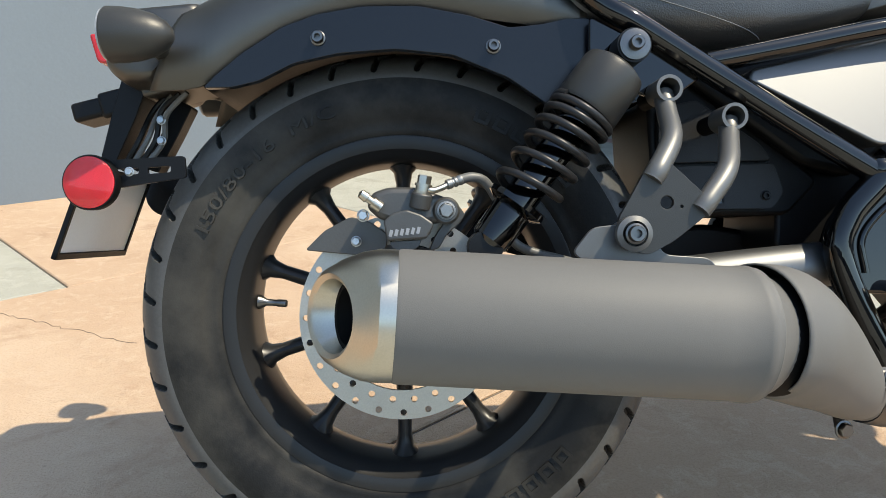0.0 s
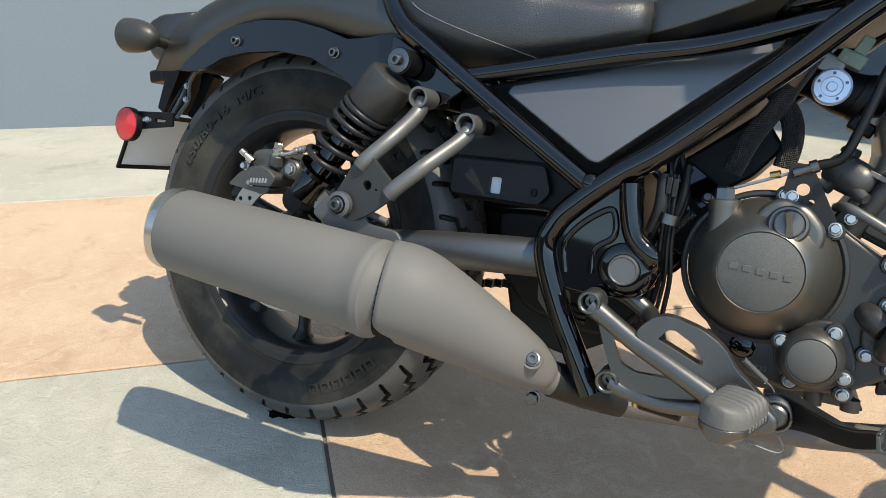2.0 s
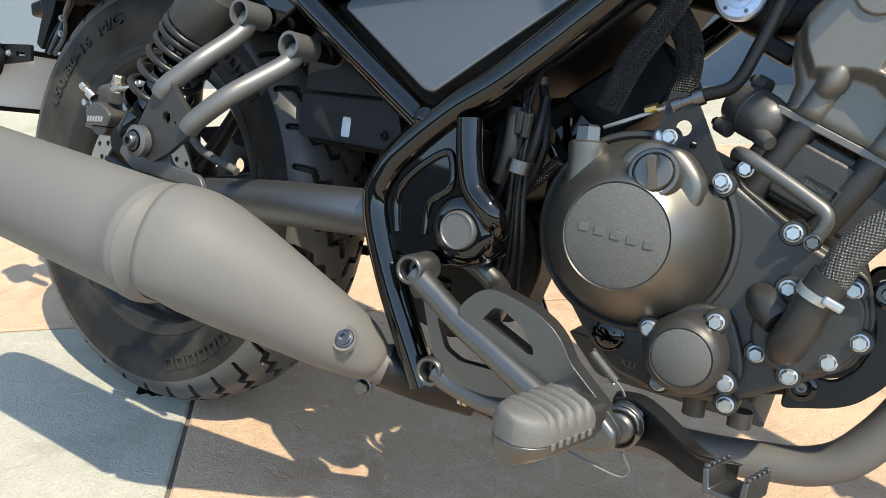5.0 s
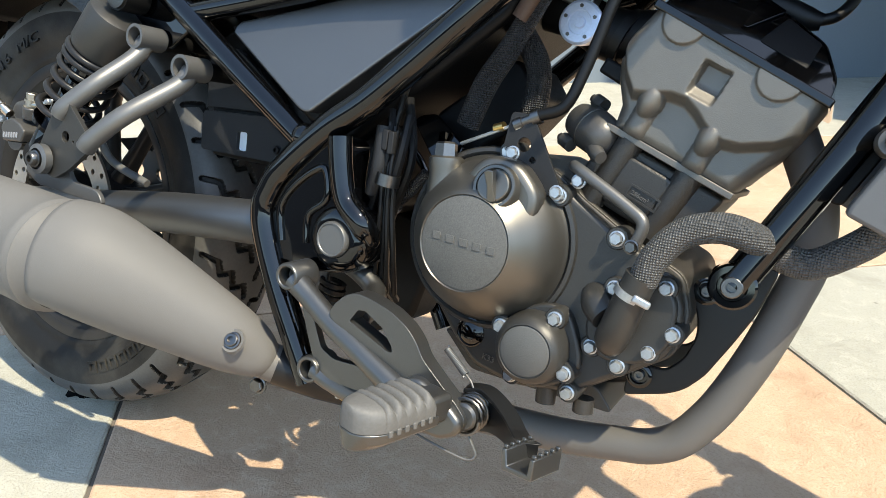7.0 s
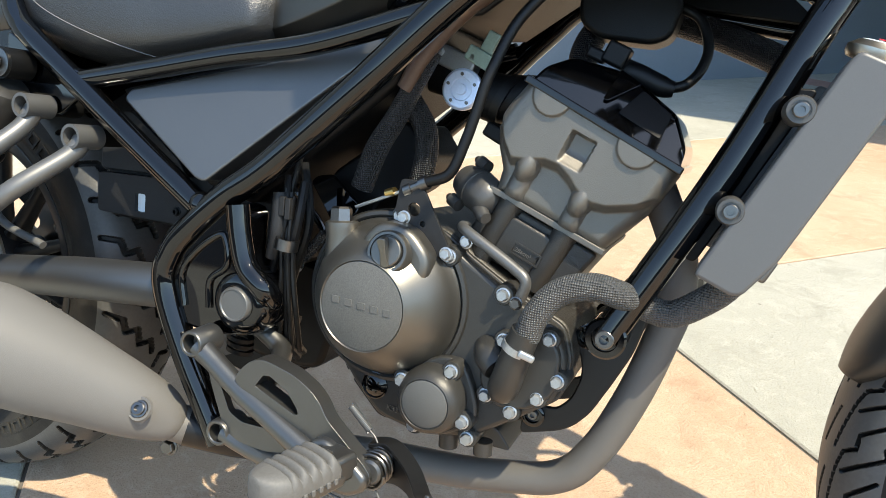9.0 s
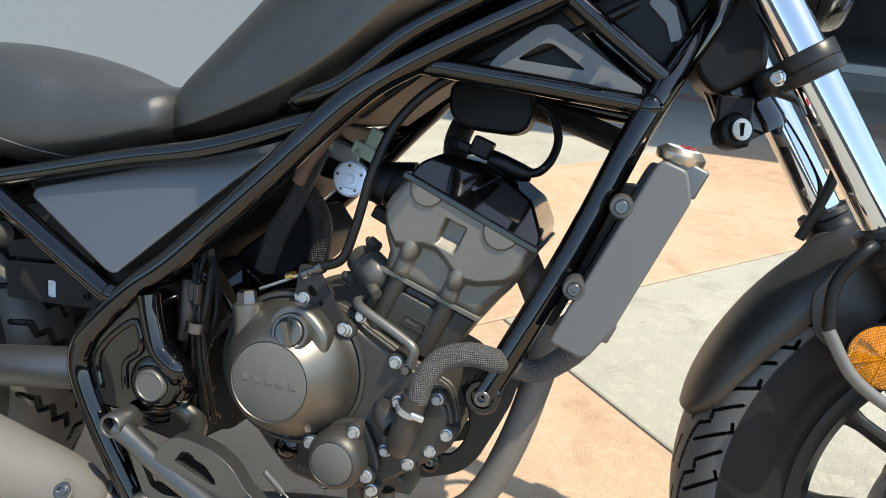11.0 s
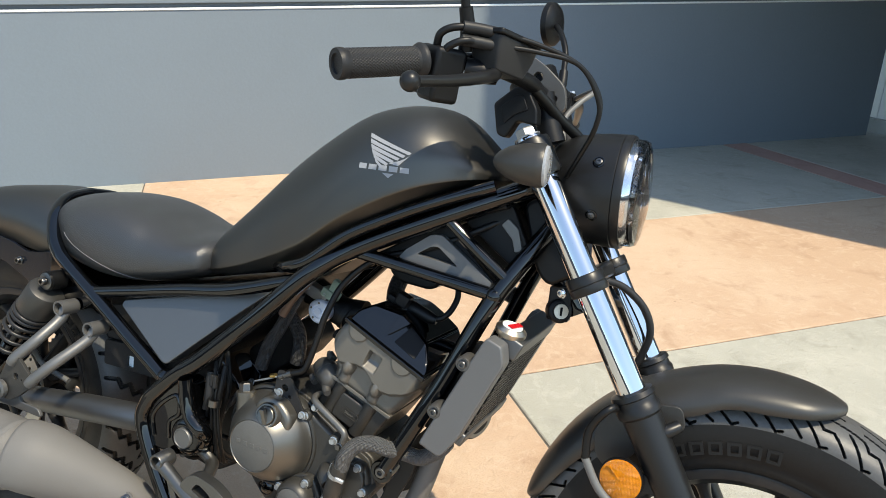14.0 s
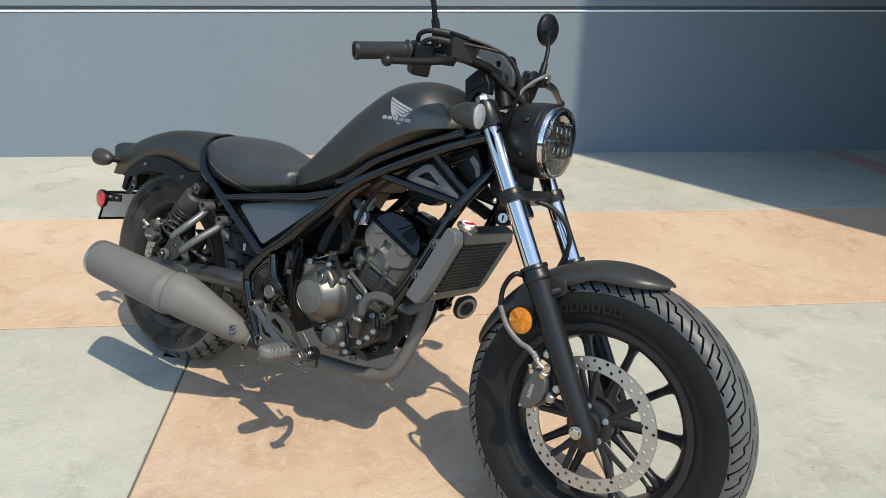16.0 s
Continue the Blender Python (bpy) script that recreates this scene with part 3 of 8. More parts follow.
def wheel(parent, c, lip, half, name, phase, spoke_w):
    """Cast wheel: rim with lips, hub, ten slender spokes."""
    bm = bm_new()
    prof = [(-half, lip), (-half - 0.0005, lip - 0.002), (-half + 0.003, lip - 0.0155), (-half + 0.007, lip - 0.0180), (-half + 0.014, lip - 0.026), (-half * 0.45, lip - 0.030),
            (0, lip - 0.034), (half * 0.45, lip - 0.030), (half - 0.014, lip - 0.026), (half - 0.007, lip - 0.0180), (half - 0.003, lip - 0.0155), (half + 0.0005, lip - 0.002), (half, lip),
            (half - 0.008, lip + 0.002), (half - 0.016, lip - 0.004), (0, lip - 0.018), (-half + 0.016, lip - 0.004), (-half + 0.008, lip + 0.002)]
    lathe(bm, c, (0, 1, 0), prof, seg=96, closed=True)
    rim = part(name, bm, RIM, parent, "satin black cast wheel rim")
    bm = bm_new()
    lathe(bm, c, (0, 1, 0), [(-0.062, 0.012), (-0.062, 0.030), (-0.045, 0.034), (-0.030, 0.050), (-0.012, 0.054), (0.012, 0.054), (0.030, 0.050), (0.045, 0.034), (0.062, 0.030), (0.062, 0.012)], seg=40)
    part("hub", bm, RIM, rim)
    for k in range(10):
        a = radians(phase + 36 * k)
        d, t = Vector((math.cos(a), 0, math.sin(a))), Vector((-math.sin(a), 0, math.cos(a)))
        rings = []
        for r, w, h in ((0.044, 0.016, 0.020), (0.075, 0.012, 0.017), (0.12, 0.0095, 0.014), (lip - 0.055, 0.009, 0.014), (lip - 0.040, 0.012, 0.017), (lip - 0.028, 0.024, 0.024)):
            w *= spoke_w
            q = c + d * r
            rings.append([q + t * (w * math.cos(f)) + Vector((0, h * math.sin(f), 0)) for f in (2 * math.pi * i / 12 for i in range(12))])
        bm = bm_new()
        loft(bm, rings)
        part("spoke", bm, RIM, rim)
    return rim


rear_rim = wheel(bike, RA, 0.2150, 0.060, "rear_wheel", 90, 1.0)
front_rim = wheel(bike, FA, 0.2170, 0.050, "front_wheel", 40, 1.0)
ZIG_REAR = [[(0.0, 0.06), (0.35, 0.12), (0.30, 0.30), (0.72, 0.36), (0.66, 0.52), (1.0, 0.57), (1.14, 0.80)]]
ZIG_FRONT = [[(0.0, 0.86), (0.38, 0.60), (0.60, 0.61), (0.74, 0.47), (0.98, 0.42), (1.75, 0.32)], [(0.42, 0.86), (0.57, 0.89), (1.05, 0.50)], [(0.2, 0.20), (0.8, 0.08)]]
tyre(rear_rim, RA, 0.323, 0.075, 0.2130, ZIG_REAR, "rear_tyre", 36, 0.0042, TYRE)
tyre(front_rim, FA, 0.3265, 0.067, 0.2185, ZIG_FRONT, "front_tyre", 33, 0.0018, TYRE_CLEAN)


def disc(parent, c, y, ro, ri, name, holes_at):
    bm = bm_new()
    holes = [ring2(c.x, c.z, ri, 64)]
    for rad, n, off in holes_at:
        for k in range(n):
            a = 2 * math.pi * (k + off) / n
            holes.append(ring2(c.x + rad * math.cos(a), c.z + rad * math.sin(a), 0.0040, 10))
    prism(bm, ring2(c.x, c.z, ro, 96), y - 0.0022, y + 0.0022, holes)
    return part(name, bm, DISC, parent, "drilled steel brake disc", angle=50)


disc(front_rim, FA, -0.068, 0.148, 0.118, "brake_disc", ((0.141, 30, 0.0), (0.127, 30, 0.5)))
disc(rear_rim, RA, -0.082, 0.120, 0.086, "brake_disc", ((0.112, 24, 0.0), (0.097, 24, 0.5)))


def superellipse(w, zb, zt, mid, x, n=28, p=2.4, flat=0.35):
    """A closed cross-section at x: wide at the height mid, with its lower half flatter."""
    ring, zc = [], zb + mid * (zt - zb)
    for k in range(n):
        a = 2 * math.pi * k / n
        c, s = math.cos(a), math.sin(a)
        y = w * math.copysign(abs(c) ** (2 / p), c)
        z = zc + (zt - zc if s > 0 else zc - zb) * math.copysign(abs(s) ** (2 / (p if s > 0 else p / flat)), s)
        ring.append((x, y, z))
    return ring


def stations(rows, n):
    """Smoothly filled-in rows of numbers."""
    rows = np.array(rows, float)
    out = []
    for i in range((len(rows) - 1) * n + 1):
        k, t = min(i // n, len(rows) - 2), i / n - min(i // n, len(rows) - 2)
        a, b, c, d = rows[max(k - 1, 0)], rows[k], rows[k + 1], rows[min(k + 2, len(rows) - 1)]
        out.append(0.5 * (2 * b + (c - a) * t + (2 * a - 5 * b + 4 * c - d) * t * t + (3 * b - a - 3 * c + d) * t ** 3))
    return out


# fuel tank
TANK = [(0.533, 0.682, 0.708, 0.060), (0.537, 0.672, 0.728, 0.082), (0.546, 0.668, 0.750, 0.093), (0.580, 0.672, 0.784, 0.102), (0.630, 0.684, 0.832, 0.112), (0.690, 0.704, 0.891, 0.122), (0.760, 0.736, 0.946, 0.137),
        (0.830, 0.786, 0.989, 0.149), (0.900, 0.828, 1.005, 0.155), (0.955, 0.858, 0.999, 0.150), (1.000, 0.880, 0.966, 0.130), (1.035, 0.894, 0.930, 0.100), (1.055, 0.900, 0.910, 0.06)]


def tank_section(x, zb, zt, w):
    """A cross-section with a rounded back, a straight flank and a tucked-in lower edge."""
    zc = zb + 0.32 * (zt - zb)
    zk = zb + 0.42 * (zc - zb)
    half = [(w * math.cos(a) ** (2 / 2.35), zc + (zt - zc) * math.sin(a) ** (2 / 2.35)) for a in np.linspace(math.pi / 2, 0, 20)]
    half += [(w * 1.004, zc + (zk - zc) * f) for f in (0.35, 0.7, 0.92)]
    half += [(w * 1.000, zk), (w * 0.985, zk - 0.06 * (zk - zb)), (w * 0.90, zb + 0.35 * (zk - zb)), (w * 0.80, zb + 0.04 * (zk - zb)), (w * 0.74, zb), (w * 0.3, zb)]
    return [(x, y, z) for y, z in half] + [(x, -y, z) for y, z in reversed(half[1:])]


bm = bm_new()
loft(bm, [tank_section(x, zb, zt, w) for x, zb, zt, w in stations(TANK, 4)])
tank = part("fuel_tank", bm, MATTE, bike, "matte black teardrop fuel tank", angle=60)

# seat
SEAT = [(0.140, 0.690, 0.722, 0.050), (0.152, 0.672, 0.748, 0.088), (0.178, 0.655, 0.765, 0.114), (0.215, 0.640, 0.775, 0.130), (0.26, 0.629, 0.779, 0.141), (0.32, 0.622, 0.776, 0.146), (0.38, 0.624, 0.761, 0.144),
        (0.425, 0.632, 0.745, 0.136), (0.475, 0.644, 0.733, 0.131), (0.515, 0.656, 0.732, 0.124), (0.536, 0.664, 0.729, 0.116), (0.546, 0.674, 0.720, 0.098)]
bm = bm_new()
loft(bm, [superellipse(w, zb, zt, 0.42, x, 44, 2.9, 0.75) for x, zb, zt, w in stations(SEAT, 4)])
seat = part("seat", bm, VINYL, bike, "black grained vinyl solo seat", angle=60)

for s in (-1, 1):
    bm = bm_new()
    sk = stations(SEAT, 8)
    pts = []
    for x, z in [(0.225 + 0.200 * k / 60, 0.700 - 0.066 * (k / 60) ** 0.72) for k in range(61)]:
        zb, zt, w = (float(np.interp(x, [r[0] for r in sk], [r[i] for r in sk])) for i in (1, 2, 3))
        zc = zb + 0.42 * (zt - zb)
        v, p = ((z - zc) / (zt - zc), 2.9) if z > zc else ((zc - z) / (zc - zb), 2.9 / 0.75)
        if abs(v) < 0.985:
            pts.append((x, s * (w * (1 - abs(v) ** p) ** (1 / 2.9) + 0.0003), z))
    sweep(bm, pts, 0.0006, 6, smooth=False)
    part("seam", bm, THREAD, seat, "grey stitched seam")

# rear mudguard: crown line and edge line, joined by a rounded section
CROWN = [(-0.242, 0.686, -0.272, 0.577), (-0.222, 0.698, -0.218, 0.5815), (-0.202, 0.708, -0.180, 0.609), (-0.160, 0.724, -0.120, 0.645), (-0.100, 0.744, -0.050, 0.667), (-0.030, 0.760, 0.015, 0.669), (0.065, 0.767, 0.085, 0.658),
         (0.150, 0.750, 0.155, 0.649), (0.215, 0.712, 0.205, 0.645)]
rows = []
for cx, cz, ex, ez in stations(CROWN, 4):
    row = []
    for t in np.linspace(-1, 1, 33):
        f = (1 - abs(t) ** 4.2) ** (1 / 2.2)
        row.append((ex + (cx - ex) * f, 0.126 * t, ez + (cz - ez) * f))
    rows.append(row)
bm = bm_new()
sheet(bm, rows)
fender = part("rear_mudguard", bm, MATTE, bike, "matte black rear mudguard", angle=60)
mod = fender.modifiers.new("thick", "SOLIDIFY")
mod.thickness, mod.offset = 0.003, -1
LOW = [(-0.214, 0.579), (-0.182, 0.580), (-0.153, 0.587), (-0.116, 0.606), (-0.067, 0.617), (-0.005, 0.622), (0.057, 0.616), (0.119, 0.591), (0.165, 0.560), (0.20, 0.57), (0.225, 0.64), (0.208, 0.657),
       (0.183, 0.656), (0.157, 0.650), (0.120, 0.646), (0.076, 0.659), (0.020, 0.669), (-0.042, 0.668), (-0.091, 0.659), (-0.128, 0.645), (-0.171, 0.617), (-0.200, 0.593)]
for s in (-1, 1):
    bm = bm_new()
    prism(bm, rounded(LOW, 0.005, 3), s * 0.120, s * 0.1305)
    strap = part("mudguard_stay", bm, STRAP, bike, "dark satin side strip of the mudguard", bevel=0.002)
    for x, z in ((-0.089, 0.633), (0.102, 0.625)):
        bolt(strap, (x, s * 0.1305, z), 0.0075, 0.009, (0, s, 0), DARKBOLT, socket=True)
bm = bm_new()
rows = []
for a in np.linspace(radians(45), radians(130), 40):
    rows.append([(0.345 * math.cos(a), y, 0.323 + 0.345 * math.sin(a) * (1 if a > 1 else 1)) for y in (-0.10, -0.06, 0, 0.06, 0.10)])
sheet(bm, rows)
inner = part("inner_mudguard", bm, PLASTIC, bike, "black plastic inner mudguard")
mod = inner.modifiers.new("thick", "SOLIDIFY")
mod.thickness = 0.003

# frame
FRAME = [(1.128, 0.055, 0.905), (1.02, 0.098, 0.852), (0.852, 0.116, 0.768), (0.788, 0.140, 0.721), (0.700, 0.151, 0.633), (0.600, 0.155, 0.540), (0.548, 0.157, 0.501), (0.505, 0.158, 0.461), (0.482, 0.158, 0.432),
         (0.474, 0.158, 0.394), (0.504, 0.157, 0.322), (0.557, 0.155, 0.229)]
frame_ob = tagged(new("frame_tubes"), "gloss black tubular steel frame")
frame_ob.parent = bike


def pipes(name, pts, r, both=True, mat=None, parent=None, seg=14, label=""):
    for s in ((-1, 1) if both else (1,)):
        bm = bm_new()
        sweep(bm, [(x, s * y, z) for x, y, z in pts], r, seg)
        last = part(name, bm, mat or GLOSS, parent or frame_ob, label)
    return last


pipes("main_tube", FRAME, 0.0155)
pipes("seat_tube", [(0.515, 0.156, 0.484), (0.424, 0.153, 0.539), (0.325, 0.150, 0.601), (0.255, 0.149, 0.645), (0.225, 0.144, 0.664), (0.197, 0.132, 0.690), (0.168, 0.106, 0.726), (0.144, 0.062, 0.752), (0.132, 0.0, 0.761)], 0.0135)
pipes("seat_rail", [(0.318, 0.146, 0.602), (0.420, 0.142, 0.622), (0.524, 0.140, 0.643), (0.632, 0.138, 0.662), (0.755, 0.134, 0.700)], 0.0115)
pipes("down_tube", [(1.150, 0.038, 0.850), (1.084, 0.096, 0.727), (1.022, 0.115, 0.580), (0.948, 0.130, 0.426)], 0.0145)
pipes("lower_brace", [(0.850, 0.112, 0.762), (0.967, 0.106, 0.747), (1.084, 0.097, 0.731)], 0.0105)
pipes("brace", [(0.995, 0.103, 0.836), (1.050, 0.097, 0.793), (1.098, 0.090, 0.757)], 0.0095)
bm = bm_new()
lathe(bm, FA + K * 0.486 - KF * 0.045, K, [(-0.01, 0.0), (-0.01, 0.032), (0, 0.034), (0.05, 0.029), (0.15, 0.029), (0.2, 0.034), (0.21, 0.032), (0.21, 0)])
part("steering_head", bm, GLOSS, frame_ob)

# pivot plate
PIV = rounded([(0.470, 0.400), (0.482, 0.436), (0.520, 0.468), (0.556, 0.495), (0.578, 0.490), (0.576, 0.440), (0.606, 0.412), (0.610, 0.385), (0.590, 0.357), (0.545, 0.350), (0.505, 0.352), (0.490, 0.352)], 0.012)
for s in (-1, 1):
    bm = bm_new()
    prism(bm, PIV, s * 0.120, s * 0.160)
    plate = part("pivot_plate", bm, GLOSS, frame_ob, "gloss black cast pivot plate", bevel=0.004)
    if s < 0:
        bm = bm_new()
        sweep(bm, [(0.565, -0.16, 0.494), (0.57, -0.16, 0.463), (0.58, -0.16, 0.432), (0.601, -0.16, 0.413), (0.604, -0.15, 0.4), (0.596, -0.125, 0.385)], 0.0125, 16)
        part("rim", bm, GLOSS, plate)
        bm = bm_new()
        sweep(bm, [(0.503, -0.16, 0.375), (0.498, -0.16, 0.41), (0.515, -0.16, 0.437), (0.544, -0.16, 0.459), (0.554, -0.16, 0.453), (0.556, -0.16, 0.428), (0.536, -0.16, 0.409), (0.536, -0.16, 0.379)], 0.0042, 10)
        part("rib", bm, GLOSS, plate)
    bm = bm_new()
    lathe(bm, (0.575, s * 0.120, 0.391), (0, s, 0), [(0, 0.037), (0.030, 0.0365), (0.038, 0.0345), (0.043, 0.0300), (0.0455, 0.0245), (0.0455, 0.0195), (0.043, 0.0190)], seg=48)
    boss = part("pivot_boss", bm, GLOSS, frame_ob, "gloss black pivot boss")
    bm = bm_new()
    lathe(bm, (0.575, s * 0.160, 0.391), (0, s, 0), [(0, 0.0186), (0.0095, 0.0186), (0.0115, 0.0172), (0.0115, 0.0160), (0.0105, 0.0152), (0.0105, 0)], seg=40)
    part("pivot_cap", bm, HANGER, boss, "satin grey pivot cap")

# swing arm
pipes("swing_arm", [(0.560, 0.100, 0.388), (0.447, 0.125, 0.380), (0.307, 0.128, 0.366), (0.150, 0.122, 0.345), (-0.03, 0.118, 0.323)], [0.026, 0.026, 0.026, 0.024, 0.022], parent=bike, mat=PANEL, seg=20, label="satin black tubular swing arm")

# side covers
for s in (-1, 1):
    def tilt(x, z, o):
        return s * (o + 0.141 + (x - 0.389) * 0.0177 + (0.594 - z) * 0.316 - max(0, x - 0.52) * 0.05)
    COVER = rounded([(0.384, 0.588), (0.389, 0.600), (0.560, 0.640), (0.700, 0.682), (0.700, 0.670), (0.650, 0.628), (0.524, 0.512), (0.512, 0.514)], 0.010)
    bm = bm_new()
    prism(bm, COVER, lambda x, z: tilt(x, z, -0.045), lambda x, z: tilt(x, z, -0.004))
    part("side_cover", bm, PANEL, bike, "satin dark grey triangular side cover", bevel=0.006)
bm = bm_new()
prism(bm, [(0.33, 0.60), (0.56, 0.655), (0.74, 0.70), (0.70, 0.63), (0.53, 0.485), (0.47, 0.50)], -0.095, 0.095)
part("air_box", bm, PLASTIC, bike, "black plastic air box behind the covers", bevel=0.008)

# exhaust
bm = bm_new()
sweep(bm, [(0.962, -0.020, 0.560), (0.992, -0.030, 0.500), (0.998, -0.034, 0.450), (0.989, -0.036, 0.405), (0.975, -0.036, 0.354), (0.956, -0.036, 0.303), (0.940, -0.036, 0.272), (0.922, -0.036, 0.248), (0.898, -0.036, 0.233), (0.868, -0.036, 0.225), (0.80, -0.036, 0.212), (0.70, -0.042, 0.205),
           (0.58, -0.095, 0.211), (0.510, -0.148, 0.231), (0.47, -0.178, 0.252)], [0.0178] * 10 + [0.0185, 0.0195, 0.0210, 0.0215, 0.0220], 24)
part("exhaust_pipe", bm, PIPE, bike, "matte dark grey exhaust header pipe")
# added sleeve: its black paint imitates shade beyond the shield tip
bm = bm_new()
sweep(bm, [(0.585, -0.092, 0.2105), (0.545, -0.121, 0.220), (0.505, -0.150, 0.2325)], [0.0232, 0.0240, 0.0235], 24)
part("pipe_collar", bm, FORKLEG, bike, "black sleeve imitating shade on the header pipe")
MA, MB = Vector((-0.004, -0.296, 0.349)), Vector((0.303, -0.281, 0.328))
md = (MB - MA).normalized()
ML = (MB - MA).length
bm = bm_new()
lathe(bm, MA, md, [(0.0, 0.0565), (0.004, 0.058), (ML - 0.03, 0.0602), (ML - 0.003, 0.0604), (ML - 0.001, 0.0614), (ML + 0.005, 0.0616), (ML + 0.007, 0.0606), (ML + 0.011, 0.0604), (ML + 0.014, 0.0570), (ML + 0.03, 0.050), (ML + 0.03, 0.0)], seg=64)
muffler = part("silencer", bm, HEAT, bike, "matte grey cylindrical exhaust silencer")
bm = bm_new()
lathe(bm, MA, md, [(0.001, 0.0572), (-0.014, 0.0572), (-0.028, 0.0550), (-0.042, 0.0495), (-0.053, 0.0420), (-0.057, 0.0365), (-0.054, 0.0320), (-0.036, 0.030), (0.02, 0.029), (0.02, 0.0)], seg=64)


def slant(bm):
    """Turns the open end outwards, the more the nearer it is to the tip."""
    for v in bm.verts:
        d = (v.co - MA).dot(md)
        if d < 0:
            f = min(1.0, max(0.0, (-d - 0.012) / 0.038))
            v.co += md * (MA.y - v.co.y) * 0.60 * f + Vector((0, 0.0, -0.003)) * f


slant(bm)
part("end_cap", bm, STEEL, muffler, "brushed steel silencer end cap")
bm = bm_new()
lathe(bm, MA, md, [(-0.040, 0.0300), (-0.040, 0.0255), (0.03, 0.0255), (0.03, 0.0300)], seg=40, closed=True)
for k in range(3):
    a = 2 * math.pi * k / 3 + 0.4
    o = Vector((0, math.cos(a), math.sin(a))) * 0.014
    box(bm, MA + md * -0.01 + o, (0.04, 0.02, 0.004), pose(0, 0, 0, math.degrees(a), 0, 0))
slant(bm)
part("outlet", bm, DARK_AND_SHADE, muffler, "dark exhaust outlet")
# cone between the silencer and the pipe; near-black colour imitates the gap's shade
bm = bm_new()
sweep(bm, [MB + md * 0.0, (0.345, -0.268, 0.3215), (0.400, -0.232, 0.293), (0.455, -0.193, 0.258)], [0.0560, 0.0540, 0.042, 0.028], 40)
part("silencer_cone", bm, DARK_AND_SHADE, muffler)
# heat shield that tapers down to its bolt
path = [(0.3180, -0.2785, 0.3270), (0.345, -0.2675, 0.3235), (0.375, -0.2490, 0.3110), (0.405, -0.2290, 0.2960), (0.432, -0.2100, 0.2805), (0.457, -0.1920, 0.2655), (0.480, -0.1750, 0.2510), (0.496, -0.1660, 0.2400), (0.504, -0.1615, 0.2335), (0.508, -0.159, 0.230)]
rad = [0.0625, 0.0625, 0.0570, 0.0500, 0.0440, 0.0390, 0.0325, 0.0245, 0.0155, 0.004]
rings, fine = [], spline(path, 5)
for i, (q, (r,)) in enumerate(zip(fine, stations([(r,) for r in rad], 5))):
    d = (fine[min(i + 2, len(fine) - 1)] - fine[max(i - 2, 0)]).normalized()
    sy = d.cross(Vector((0, 0, 1))).normalized()
    sz = sy.cross(d)
    ring = []
    for k in range(48):
        t = 2 * math.pi * k / 48
        low = max(0.0, min(1.0, (-math.sin(t + 0.35) - 0.10) / 0.55))
        tuck = 1 - 0.16 * low * max(0.0, 1 - i / 14)
        lean_in = d * (0.016 * low * max(0.0, 1 - i / 6))
        dent = 0.0012 * math.exp(-(((i - 31) / 3.2) ** 2 + ((t - 0.10 if t < math.pi else t - 0.10 - 2 * math.pi) / 0.34) ** 2))
        ring.append(q + lean_in + (sy * math.cos(t) + sz * math.sin(t) * 1.03) * (r * tuck - dent))
    rings.append(ring)
bm = bm_new()
loft(bm, rings, False)
shield = part("heat_shield", bm, HEAT, muffler, "matte grey tapered heat shield", angle=60)
mod = shield.modifiers.new("thick", "SOLIDIFY")
mod.thickness, mod.offset = 0.0016, -1
bm = bm_new()
lathe(bm, (0.4937, -0.2104, 0.2698), (0.19, -0.85, 0.48), [(-0.003, 0.0135), (0.0004, 0.0125), (-0.0004, 0.0095)], seg=32)
part("bolt_dish", bm, HEAT, shield)
bolt(shield, (0.4937, -0.2104, 0.2698), 0.0082, 0.005, (0.19, -0.85, 0.48), DARKBOLT, socket=True)
bm = bm_new()
sweep(bm, [(0.478, -0.150, 0.228), (0.482, -0.148, 0.210), (0.484, -0.147, 0.203)], 0.006, 10)
part("shield_lug", bm, PLASTIC, muffler)
bolt(shield, (0.484, -0.152, 0.202), 0.0095, 0.008, (0.1, -1, 0.0), DARKBOLT)
# silencer hanger
hanger = tagged(new("silencer_hanger"), "satin grey tubular silencer hanger")
hanger.parent = bike
HP = rounded([(0.206, 0.430), (0.212, 0.405), (0.236, 0.398), (0.262, 0.412), (0.300, 0.442), (0.290, 0.456), (0.250, 0.492), (0.238, 0.487)], 0.007)
bm = bm_new()
prism(bm, HP, -0.2385, -0.2445, [ring2(0.254, 0.448, 0.0065, 14), ring2(0.268, 0.444, 0.0018, 8)])
part("bracket_plate", bm, COVERPAINT, hanger, bevel=0.0012)
bm = bm_new()
sweep(bm, [(0.278, -0.166, 0.566), (0.277, -0.180, 0.545), (0.268, -0.218, 0.512), (0.248, -0.240, 0.482), (0.240, -0.242, 0.470)], 0.0105)
part("stay", bm, HANGER, hanger)
bm = bm_new()
sweep(bm, [(0.350, -0.162, 0.538), (0.345, -0.175, 0.520), (0.322, -0.222, 0.482), (0.296, -0.240, 0.452), (0.286, -0.242, 0.440)], 0.0105)
part("stay", bm, HANGER, hanger)
